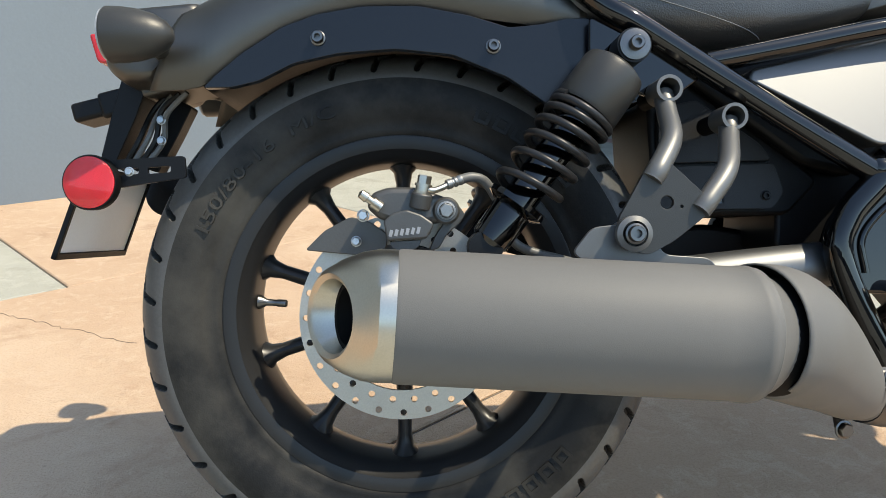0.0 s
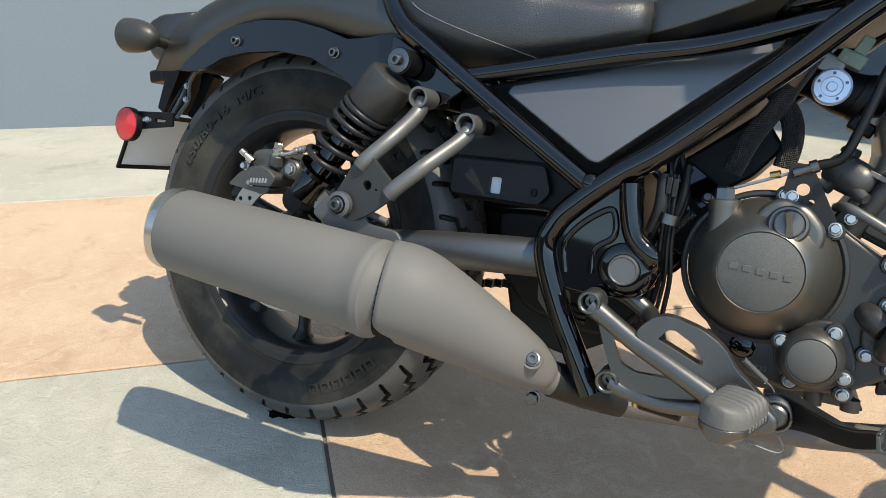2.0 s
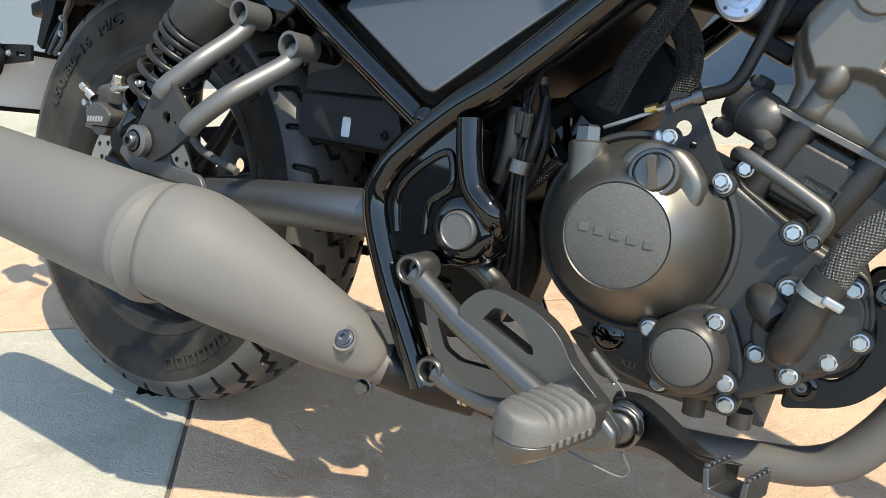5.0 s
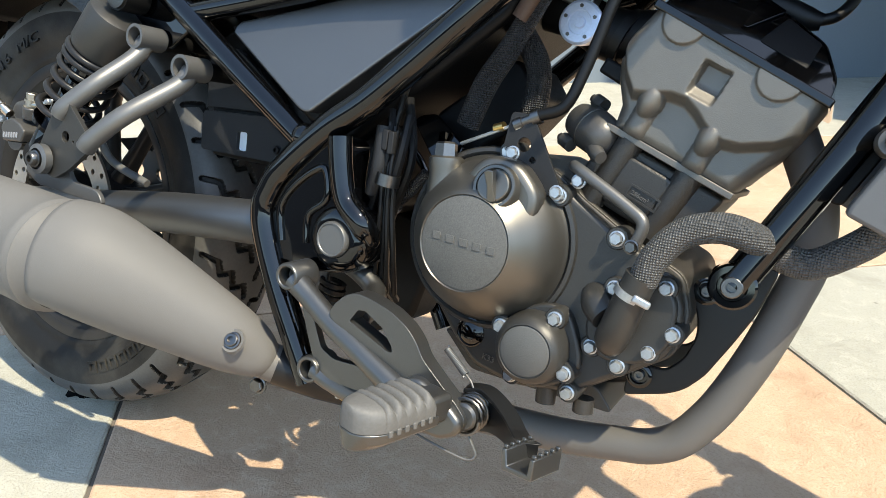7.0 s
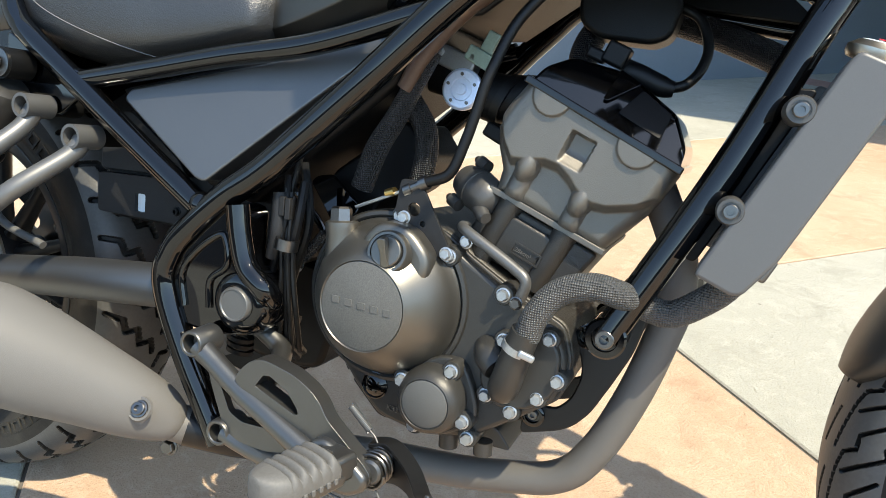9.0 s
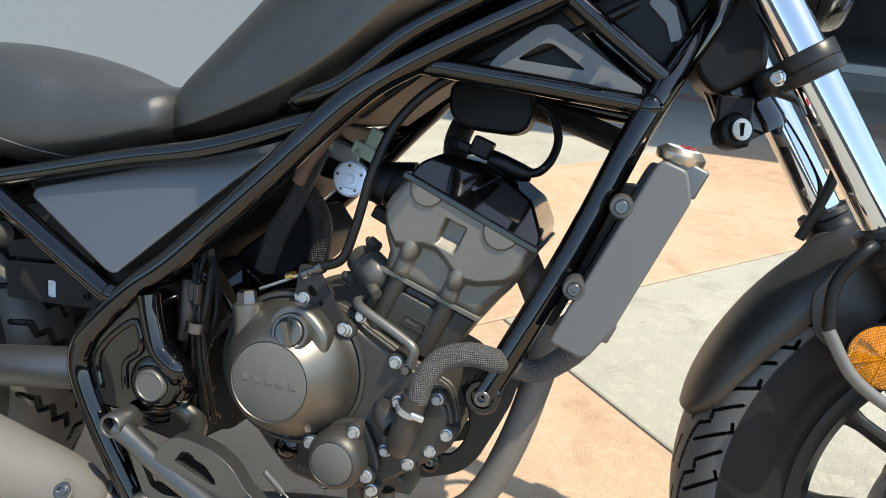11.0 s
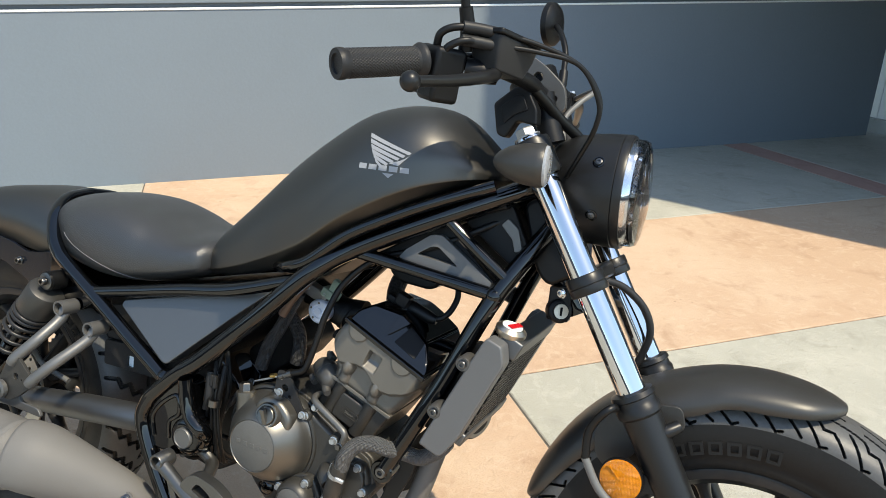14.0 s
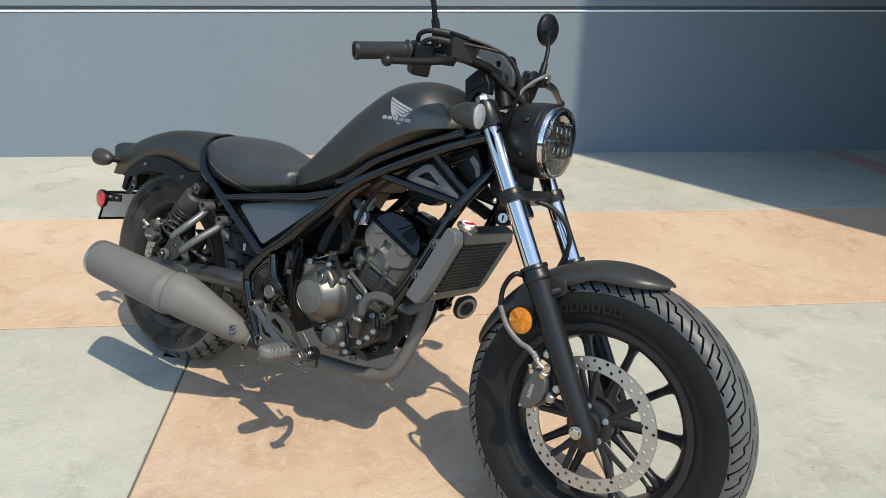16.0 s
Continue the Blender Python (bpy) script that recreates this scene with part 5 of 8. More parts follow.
scallop = np.interp(F, [-0.085, -0.066, -0.052, -0.044, -0.034, -0.022, -0.008, 0.006, 0.016, 0.027, 0.036, 0.050, 0.072, 0.090], [0.112, 0.086, 0.074, 0.077, 0.082, 0.088, 0.090, 0.085, 0.079, 0.075, 0.074, 0.078, 0.092, 0.112])
Y = 0.0885 + 0.0140 * step01((Uu - scallop + 0.004) / 0.011)
for fc, uc in ((-0.035, 0.078), (0.026, 0.074)):
    dome = np.sqrt(np.maximum(0, 1 - ((F - fc) / 0.0115) ** 2 - ((Uu - uc) / np.where(Uu > uc, 0.021, 0.017)) ** 2))
    Y = np.maximum(Y, 0.0885 + 0.0165 * dome)
    stem = np.sqrt(np.maximum(0, 1 - ((F - fc) / 0.0105) ** 2)) * step01((0.078 - Uu) / 0.012)
    Y = np.maximum(Y, 0.0870 + 0.0085 * stem)
pocket = step01((F + 0.0125) / 0.0035) * step01((0.0145 - F) / 0.0035) * step01((Uu - 0.0955) / 0.0045) * step01((0.1300 - Uu) / 0.0035)
Y = Y - 0.0125 * pocket * step01((Uu - 0.093) / 0.02)
for fc, uc in ((-0.043, 0.1475), (0.048, 0.1425)):
    Y = Y + 0.0030 * step01((0.0195 - np.hypot(F - fc, Uu - uc)) / 0.0016) * (Uu < uc + 0.001)
edge = np.minimum(np.minimum(F - left[:, None], right[:, None] - F), np.minimum(Uu - 0.044 + 0.004, 1.0))
Y = Y - 0.016 * (1 - np.sqrt(np.clip(1 - (1 - np.clip(edge / 0.013, 0, 1)) ** 2, 0, 1)))
bm = bm_new()
rows = [[fu(F[i, j], Uu[i, j], -Y[i, j]) for j in range(nf)] for i in range(nu)]
rows = [[fu(row_f[0], row_u[0], -0.03)] + row + [fu(row_f[-1], row_u[-1], -0.03)] for row, row_f, row_u in zip(rows, F, Uu)]
rows = [[Vector((q.x, -0.03, q.z)) for q in rows[0]]] + rows + [[Vector((q.x, -0.03, q.z)) for q in rows[-1]]]
sheet(bm, rows)
part("head_flank", bm, ENGINE, chead, "sculpted dark bronze flank with two stud domes", angle=50)


def cover_front(out):
    return lambda x, z: -(out + 0.100 - 0.85 * max(0.0, (x - CO.x) * EU.x + (z - CO.z) * EU.z - 0.150))


hc = fu_prism("head_cover", [(-0.070, 0.148), (-0.068, 0.168), (-0.052, 0.187), (-0.006, 0.196), (0.022, 0.192), (0.060, 0.183), (0.084, 0.160), (0.089, 0.140)], cover_front(0.0), 0.067, GLOSS, 0.006, label="gloss black cylinder head cover", r=0.006)
fu_prism("cover_lip", [(-0.074, 0.1470), (-0.074, 0.1545), (0.092, 0.1455), (0.092, 0.1380)], -0.1060, 0.0735, GLOSS, 0.0018, hc, r=0.002)
fu_prism("cover_rib", [(-0.0035, 0.166), (-0.006, 0.197), (0.018, 0.193), (0.001, 0.166)], cover_front(0.0040), -0.05, GLOSS, 0.002, hc, r=0.002)
fu_prism("cover_panel", [(0.015, 0.161), (0.022, 0.189), (0.057, 0.181), (0.060, 0.157)], cover_front(0.0010), -0.05, PLASTIC, 0.001, hc, r=0.003)
fu_prism("name_plate", [(-0.012, -0.005), (-0.012, 0.008), (0.020, 0.008), (0.020, -0.005)], -0.0840, -0.0866, CASTING, 0.0005, r=0.001, holes=[[(-0.010, -0.003), (-0.010, 0.006), (0.018, 0.006), (0.018, -0.003)]])
bm = letters("286cm\u00b3", 0.0060, 0.0010)
m = Matrix((( EF.x, 0, EU.x, 0), (0, 1, 0, 0), (EF.z, 0, EU.z, 0), (0, 0, 0, 1)))
bmesh.ops.transform(bm, matrix=Matrix.Translation(fu(-0.008, -0.001, -0.0856)) @ m, verts=bm.verts[:])
part("raised_lettering", bm, ENGINE, engine, "small raised capacity lettering")

# intake, starter, small pipes and brackets
bm = bm_new()
sweep(bm, [fu(-0.080, 0.135, -0.01), (0.780, -0.012, 0.632), (0.740, -0.010, 0.650), (0.690, -0.005, 0.665)], [0.024, 0.027, 0.025, 0.030], 24)
part("throttle_body", bm, PLASTIC, engine, "black intake throttle body")
bm = bm_new()
lathe(bm, (0.798, -0.012, 0.627), (-0.9, 0, 0.4), [(0, 0.026), (0, 0.030), (0.010, 0.030), (0.010, 0.026)], seg=28, closed=True)
part("intake_band", bm, RUBBER, engine)
bm = bm_new()
lathe(bm, (0.757, -0.030, 0.635), (0, -1, 0), [(0, 0.018), (0.020, 0.0215), (0.026, 0.0215), (0.028, 0.019), (0.028, 0.012), (0.026, 0.011), (0.026, 0.006), (0.029, 0.005), (0.029, 0)], seg=36)
dial = part("throttle_cover", bm, DIAL, engine, "round pale plated throttle cover")
for k in range(5):
    a = radians(70 * k + 20)
    bolt(dial, (0.757 + 0.0155 * math.cos(a), -0.058, 0.635 + 0.0155 * math.sin(a)), 0.0022, 0.0015, mat=DARKBOLT, washer=False)
bm = bm_new()
box(bm, (0.745, -0.042, 0.664), (0.045, 0.022, 0.022), pose(0, 0, 0, 0, 20, 0))
part("sensor_body", bm, ALU, engine, bevel=0.003)
INJECTOR = material("grey_green_moulded_plastic", (0.20, 0.27, 0.22), rough=0.4, grain=0.2)
bm = bm_new()
box(bm, (0.772, -0.046, 0.668), (0.030, 0.022, 0.016), pose(0, 0, 0, 0, 25, 0))
box(bm, (0.782, -0.048, 0.684), (0.014, 0.014, 0.022), pose(0, 0, 0, 0, 25, 0))
part("injector_plug", bm, INJECTOR, engine, "grey-green injector plug", bevel=0.002)
for z, x in ((0.672, 0.728), (0.668, 0.765)):
    bolt(engine, (x, -0.053, z), 0.004, 0.004)
TH, TA = Vector((0.785, -0.063, 0.538)), Vector((0.78, -0.45, -0.36)).normalized()
bm = bm_new()
lathe(bm, TH, TA, [(-0.014, 0.0), (-0.014, 0.017), (-0.004, 0.0195), (0.0, 0.0215), (0.0085, 0.0215), (0.0090, 0.0207), (0.0098, 0.0207), (0.0103, 0.0213), (0.0180, 0.0210), (0.0270, 0.0195), (0.0340, 0.0160), (0.0385, 0.0095), (0.0400, 0.0)], seg=40)
housing = part("thermostat_housing", bm, CALIPER, engine, "round cast metal thermostat housing")
for q, d in (((0.768, -0.072, 0.521), (-0.6, -0.5, -0.3)), ((0.789, -0.055, 0.562), (0.2, -0.4, 0.9))):
    bm = bm_new()
    sweep(bm, [Vector(q) + TA * 0.010, Vector(q) - TA * 0.004], 0.0070, 14, smooth=False)
    part("housing_ear", bm, CALIPER, housing)
    bolt(housing, Vector(q) - TA * 0.004, 0.0048, 0.006, -TA, DARKBOLT)
bm = bm_new()
sweep(bm, [(0.797, -0.078, 0.521), (0.806, -0.089, 0.513), (0.812, -0.094, 0.510)], [0.0085, 0.0075, 0.0060], 14)
part("housing_neck", bm, CALIPER, housing)
bolt(engine, (0.800, -0.1100, 0.4865), 0.0062, 0.006)
bolt(engine, (0.861, -0.1250, 0.439), 0.0060, 0.006, mat=DARKBOLT)
bm = bm_new()
sweep(bm, [(0.786, -0.075, 0.497), (0.791, -0.100, 0.499), (0.806, -0.112, 0.494), (0.850, -0.118, 0.472), (0.866, -0.120, 0.460), (0.862, -0.118, 0.440)], 0.0056, 12)
part("bypass_pipe", bm, HANGER, engine, "thin bent metal coolant pipe")
bm = bm_new()
prism(bm, rounded([(0.731, 0.541), (0.752, 0.540), (0.790, 0.476), (0.779, 0.468), (0.727, 0.506)], 0.005), -0.1215, -0.1255, [ring2(0.7475, 0.512, 0.0068, 14), ring2(0.758, 0.499, 0.0032, 10)])
part("cable_bracket", bm, PLASTIC2, engine, "black triangular cable bracket", bevel=0.0008)
bolt(engine, (0.738, -0.1255, 0.503), 0.0062, 0.006)
bolt(engine, (0.786, -0.1255, 0.474), 0.0062, 0.006)

# coolant hose in a braided sleeve
bm = bm_new()
sweep(bm, [(0.880, -0.146, 0.416), (0.887, -0.148, 0.438), (0.904, -0.147, 0.461), (0.931, -0.145, 0.471), (0.956, -0.139, 0.467), (0.976, -0.112, 0.455), (1.000, -0.105, 0.452), (1.030, -0.112, 0.475), (1.045, -0.120, 0.495)], 0.0126, 22)
part("coolant_hose", bm, BRAID, bike, "braided grey coolant hose")

# engine hanger plates between the frame and the case
for s in (-1, 1):
    bm = bm_new()
    prism(bm, rounded([(0.865, 0.284), (0.865, 0.300), (0.868, 0.316), (0.880, 0.321), (0.900, 0.320), (0.914, 0.336), (0.921, 0.360), (0.918, 0.380), (0.909, 0.396), (0.914, 0.410), (0.926, 0.416), (0.945, 0.440), (0.978, 0.436), (0.968, 0.395), (0.953, 0.361), (0.935, 0.324), (0.920, 0.306), (0.905, 0.297)], 0.008), s * 0.052, s * 0.058)
    plate = part("engine_hanger", bm, FORKLEG, frame_ob, "satin black engine hanger plate", bevel=0.002)
    for x, z in ((0.8775, 0.309), (0.922, 0.404)):
        bm = bm_new()
        lathe(bm, (x, s * 0.056, z), (0, s, 0), [(0, 0.0125), (0.006, 0.0125), (0.007, 0.011), (0.007, 0.0085), (0.003, 0.008), (0.003, 0)], seg=24)
        part("hanger_bush", bm, GLOSS, plate)
        bolt(plate, (x, s * 0.058, z), 0.0058, 0.005, (0, s, 0), DARKBOLT, socket=True, washer=False)
    bm = bm_new()
    lathe(bm, (0.948, s * 0.108, 0.426), (0, s, 0), [(0, 0.019), (0.030, 0.019), (0.032, 0.017), (0.032, 0.012), (0.029, 0.0115), (0.029, 0.0)], seg=32)
    part("mount_end", bm, GLOSS, frame_ob)
    bolt(frame_ob, (0.948, s * 0.137, 0.426), 0.010, 0.007, (0, s, 0), DARKBOLT, socket=True, washer=False)
bm = bm_new()
sweep(bm, [(0.700, -0.03, 0.262), (0.78, -0.03, 0.272), (0.88, -0.02, 0.30)], 0.008)
part("under_bar", bm, PLASTIC, frame_ob)

# ---- radiator ----
rad = tagged(new("radiator"), "black radiator with a honeycomb guard and grey side tank")
rad.parent = bike
SIDE = rounded([(1.092, 0.670), (1.099, 0.680), (1.122, 0.671), (1.128, 0.644), (1.071, 0.517), (1.050, 0.487), (1.042, 0.485), (1.012, 0.497), (1.014, 0.504)], 0.005)
bm = bm_new()
prism(bm, SIDE, -0.155, -0.122)
part("side_tank", bm, RADPAINT, rad, "satin grey radiator side tank", bevel=0.004)
bm = bm_new()
prism(bm, SIDE, 0.088, 0.118)
part("side_tank", bm, RADPAINT, rad, bevel=0.004)
bm = bm_new()
prism(bm, [(1.100, 0.664), (1.118, 0.664), (1.060, 0.512), (1.030, 0.506)], -0.121, 0.087)
part("core", bm, DARK_AND_SHADE, rad, "dark finned radiator core")
TOP, BOT = Vector((1.1290, 0, 0.645)), Vector((1.0715, 0, 0.515))
GD = (BOT - TOP).normalized()
GN = Vector((-GD.z, 0, GD.x))
for q0, q1 in ((TOP - GD * 0.030, TOP), (BOT, BOT + GD * 0.022)):
    bm = bm_new()
    loft(bm, [[q + Vector((0, y, 0)) for q in (q0 + GN * 0.004, q1 + GN * 0.004, q1 - GN * 0.03, q0 - GN * 0.03)] for y in (-0.1215, 0.0875)])
    part("guard_rail", bm, PANEL, rad, bevel=0.003)
bm = bm_new()
c = 0.0066
L = (BOT - TOP).length
row = 0
u = c
while u < L:
    y = -0.117 + (c * 0.9 if row % 2 else 0)
    while y < 0.083:
        o = TOP + GD * u + Vector((0, y, 0)) + GN * 0.001
        rings = []
        for r, d in ((c * 1.02, 0.0), (c * 0.74, 0.0), (c * 0.74, -0.004)):
            rings.append([bm.verts.new(o + GD * (r * math.cos(a)) + Vector((0, r * 0.9 * math.sin(a), 0)) + GN * d) for a in (math.pi / 3 * k for k in range(6))])
        for a, b in zip(rings, rings[1:]):
            for k in range(6):
                bm.faces.new((a[k], a[(k + 1) % 6], b[(k + 1) % 6], b[k]))
        y += 2 * c * 0.82
    u += c * 1.55
    row += 1
part("honeycomb_guard", bm, PLASTIC2, rad, "black honeycomb radiator guard", angle=20)
up = Vector((0.25, -0.1, 0.96)).normalized()
bm = bm_new()
lathe(bm, (1.112, -0.100, 0.662), up, [(0, 0.015), (0.016, 0.015), (0.017, 0.022), (0.020, 0.024), (0.026, 0.024), (0.029, 0.020), (0.031, 0.018), (0.031, 0)], seg=32)
cap = part("filler_cap", bm, STEEL, rad, "metal radiator filler cap")
bm = bm_new()
lathe(bm, Vector((1.112, -0.100, 0.662)) + up * 0.0312, up, [(0, 0.016), (0.0008, 0.0155), (0.0008, 0)], seg=28)
part("cap_label", bm, PALE, cap, "pale warning label with a red bar")
bm = bm_new()
box(bm, Vector((1.116, -0.100, 0.662)) + up * 0.0325, (0.010, 0.026, 0.001), up.to_track_quat("Z", "X").to_matrix().to_4x4())
part("label_bar", bm, RED, cap)
for q in ((1.067, -0.155, 0.634), (1.031, -0.155, 0.552)):
    bm = bm_new()
    lathe(bm, (q[0], -0.125, q[2]), (0, -1, 0), [(0, 0.0115), (0.028, 0.0115), (0.031, 0.0100), (0.031, 0.0075), (0.030, 0.0075), (0.030, 0)], seg=32)
    part("mount_lug", bm, CALIPER, rad)
    bolt(rad, (q[0], -0.155, q[2]), 0.0068, 0.005, mat=DARKBOLT, socket=True, washer=False)
bm = bm_new()
prism(bm, rounded([(1.062, 0.655), (1.082, 0.655), (1.010, 0.500), (0.995, 0.505)], 0.006), -0.105, -0.085)
part("radiator_bracket", bm, PLASTIC, rad, bevel=0.003)
# horn
horn_axis = Vector((0.85, -0.35, -0.25)).normalized()
bm = bm_new()
lathe(bm, Vector((1.000, 0.150, 0.430)), horn_axis, [(-0.022, 0.0), (-0.022, 0.018), (-0.008, 0.024), (0.0, 0.036), (0.006, 0.037), (0.010, 0.034), (0.012, 0.024), (0.010, 0.010), (0.014, 0.008), (0.014, 0)], seg=36)
horn = part("horn", bm, PLASTIC2, bike, "round dark metal horn")
bm = bm_new()
lathe(bm, Vector((1.000, 0.150, 0.430)) + horn_axis * 0.008, horn_axis, [(0, 0.022), (0, 0.031), (0.004, 0.031), (0.005, 0.027), (0.004, 0.022)], seg=32, closed=True)
part("horn_ring", bm, ALU, horn)

# ---- foot peg bracket, peg and brake pedal ----
step = tagged(new("footrest_bracket"), "satin grey cast footrest bracket")
step.parent = bike
for q in ((0.548, -0.191, 0.350), (0.582, -0.185, 0.260)):
    bm = bm_new()
    lathe(bm, (q[0], q[1] - 0.010, q[2]), (0, 1, 0), [(0.001, 0.0098), (0.0, 0.0108), (0.0, 0.0128), (0.0015, 0.0140), (0.034, 0.0150), (0.034, 0.0098)], seg=32, closed=True)
    part("eye", bm, STEPPAINT, step)
    bm = bm_new()
    lathe(bm, (q[0], q[1] + 0.004, q[2]), (0, 1, 0), [(0, 0.004), (0, 0.0078), (0.022, 0.0078), (0.022, 0), (0.005, 0), (0.005, 0.004)], seg=24)
    part("socket_bolt", bm, DARKBOLT, step)
bm = bm_new()
sweep(bm, [(0.550, -0.188, 0.345), (0.575, -0.191, 0.332), (0.610, -0.196, 0.314), (0.650, -0.202, 0.298), (0.700, -0.208, 0.277)], [0.0125, 0.0112, 0.0112, 0.0112, 0.0125], 22)
part("upper_arm", bm, STEPPAINT, step)
bm = bm_new()
sweep(bm, [(0.586, -0.184, 0.258), (0.610, -0.188, 0.252), (0.645, -0.195, 0.251), (0.680, -0.202, 0.258), (0.715, -0.205, 0.266)], [0.0112, 0.0088, 0.0088, 0.0098, 0.0130], 22)
part("lower_arm", bm, STEPPAINT, step)
bm = bm_new()
prism(bm, rounded([(0.606, 0.326), (0.612, 0.338), (0.624, 0.350), (0.636, 0.355), (0.650, 0.354), (0.676, 0.348), (0.696, 0.338), (0.708, 0.327), (0.716, 0.314), (0.738, 0.297), (0.757, 0.283), (0.768, 0.272), (0.764, 0.258), (0.740, 0.252), (0.712, 0.262), (0.690, 0.283), (0.660, 0.299), (0.630, 0.312)], 0.007), lambda x, z: -0.182 - 0.06 * (x - 0.62), lambda x, z: -0.204 - 0.03 * (x - 0.62), [rounded([(0.632, 0.3265), (0.641, 0.3395), (0.649, 0.3405), (0.670, 0.330), (0.682, 0.316), (0.684, 0.3105), (0.678, 0.3095)], 0.002)])
part("cast_arm", bm, STEPPAINT, step, bevel=0.0052)
bm = bm_new()
prism(bm, rounded([(0.556, 0.336), (0.600, 0.316), (0.650, 0.296), (0.695, 0.280), (0.698, 0.262), (0.650, 0.252), (0.600, 0.254), (0.586, 0.270), (0.571, 0.300)], 0.005), lambda x, z: -0.180 - 0.10 * (x - 0.56), lambda x, z: -0.188 - 0.12 * (x - 0.56), [rounded([(0.5795, 0.3125), (0.588, 0.3105), (0.625, 0.300), (0.656, 0.2885), (0.652, 0.284), (0.612, 0.280), (0.594, 0.286)], 0.005)])
part("web", bm, STEPPAINT, step, bevel=0.0025)
bm = bm_new()
prism(bm, rounded([(0.697, 0.284), (0.708, 0.2965), (0.720, 0.299), (0.752, 0.284), (0.767, 0.272), (0.765, 0.259), (0.748, 0.250), (0.708, 0.252), (0.697, 0.262)], 0.007), -0.198, -0.2175)
part("clevis_plate", bm, STEPPAINT, step, bevel=0.005)
bm = bm_new()
sweep(bm, [(0.622, -0.176, 0.240), (0.668, -0.184, 0.241)], 0.0075, 14, smooth=False)
switch = part("brake_switch", bm, PLASTIC, step, "small black brake light switch")
for x in (0.610, 0.616, 0.622):
    bm = bm_new()
    lathe(bm, (x, -0.174, 0.240), (1, -0.17, 0.02), [(0, 0.005), (0, 0.0082), (0.0038, 0.0082), (0.0038, 0.005)], seg=6, closed=True)
    part("switch_nut", bm, BRASS if x == 0.616 else ZINC, switch)
bm = bm_new()
sweep(bm, [(0.560, -0.118, 0.360), (0.583, -0.120, 0.352), (0.606, -0.124, 0.338), (0.620, -0.150, 0.328), (0.628, -0.180, 0.322)], [0.012, 0.012, 0.0115, 0.011, 0.010], 16)
part("brace_arm", bm, STEPPAINT, step)
bm = bm_new()
lathe(bm, (0.762, -0.165, 0.272), (0, -1, 0), [(0, 0.0), (0, 0.0125), (0.036, 0.0125), (0.038, 0.010), (0.038, 0)], seg=28)
part("pivot", bm, STEPPAINT, step)
bm = bm_new()
sweep(bm, [(0.762 + 0.0158 * math.cos(i * 0.42), -0.172 - 0.030 * i / 75, 0.272 + 0.0158 * math.sin(i * 0.42)) for i in range(76)], 0.0017, 8, smooth=False)
part("pivot_spring", bm, DARKBOLT, step, "dark coil spring round the pedal pivot")
pegm = Matrix.Translation((0.738, -0.210, 0.282)) @ pose(0, 0, 0, 0, 0, -17) @ pose(0, 0, 0, 4, 0, 0)
bm = bm_new()
box(bm, (0, -0.012, 0), (0.034, 0.034, 0.026))
bmesh.ops.transform(bm, matrix=pegm, verts=bm.verts[:])
peg = part("foot_peg", bm, STEPPAINT, step, "folding foot peg with a ribbed rubber pad", bevel=0.005)
bm = bm_new()
rings = []
for k in range(121):
    y = -0.024 - 0.074 * k / 120
    w = 0.0235 * math.sqrt(max(1 - max(0.0, (-y - 0.070) / 0.029) ** 2, 0.0)) + 0.0006
    ridge = 0.0075 * abs(math.sin(math.pi * (-y - 0.024) / 0.0106)) ** 0.8 if y > -0.0770 else 0.0062
    rings.append([pegm @ Vector((w * fx, y, z + ridge * fr)) for fx, z, fr in ((-1, 0.002, 0), (-1.02, 0.010, 0.2), (-0.93, 0.0135, 0.75), (-0.72, 0.0155, 1), (-0.3, 0.0172, 1), (0.3, 0.0172, 1), (0.72, 0.0155, 1), (0.93, 0.0135, 0.75), (1.02, 0.010, 0.2), (1, 0.002, 0))])
loft(bm, rings)
part("peg_rubber", bm, PEGRUBBER, peg, "ribbed rubber pad", angle=60)
bm = bm_new()
rings = []
for k in range(25):
    y = -0.020 - 0.079 * k / 24
    w = 0.0240 * math.sqrt(max(1 - max(0.0, (-y - 0.070) / 0.0295) ** 2, 0.0)) + 0.0006
    rings.append([pegm @ Vector((w * fx, y, z)) for fx, z in ((-1, 0.0015), (1, 0.0015), (0.98, -0.007), (0.62, -0.0140), (-0.5, -0.0140), (-0.96, -0.006))])
loft(bm, rings)
part("peg_base", bm, STEPPAINT, peg, "cast metal tray of the foot peg", bevel=0.001)
for k in range(6):
    bm = bm_new()
    box(bm, (0.0238, -0.030 - 0.0085 * k, 0.0005), (0.0035, 0.0045, 0.0060))
    bmesh.ops.transform(bm, matrix=pegm, verts=bm.verts[:])
    part("rubber_lug", bm, PEGRUBBER, peg, bevel=0.001)
bolt(peg, pegm @ Vector((0.0, -0.020, 0.0125)), 0.007, 0.003, (0, 0, 1), STEEL, washer=False)
rings = []
LEVER = [(0.748, -0.172, 0.270, 0.019, 0.0050), (0.766, -0.171, 0.272, 0.021, 0.0050), (0.784, -0.180, 0.274, 0.0165, 0.0048), (0.804, -0.198, 0.275, 0.0125, 0.0045), (0.820, -0.220, 0.277, 0.0105, 0.0042), (0.834, -0.246, 0.284, 0.0100, 0.0042), (0.845, -0.266, 0.293, 0.0095, 0.0042), (0.853, -0.280, 0.300, 0.0080, 0.0042)]
row = stations(LEVER, 5)
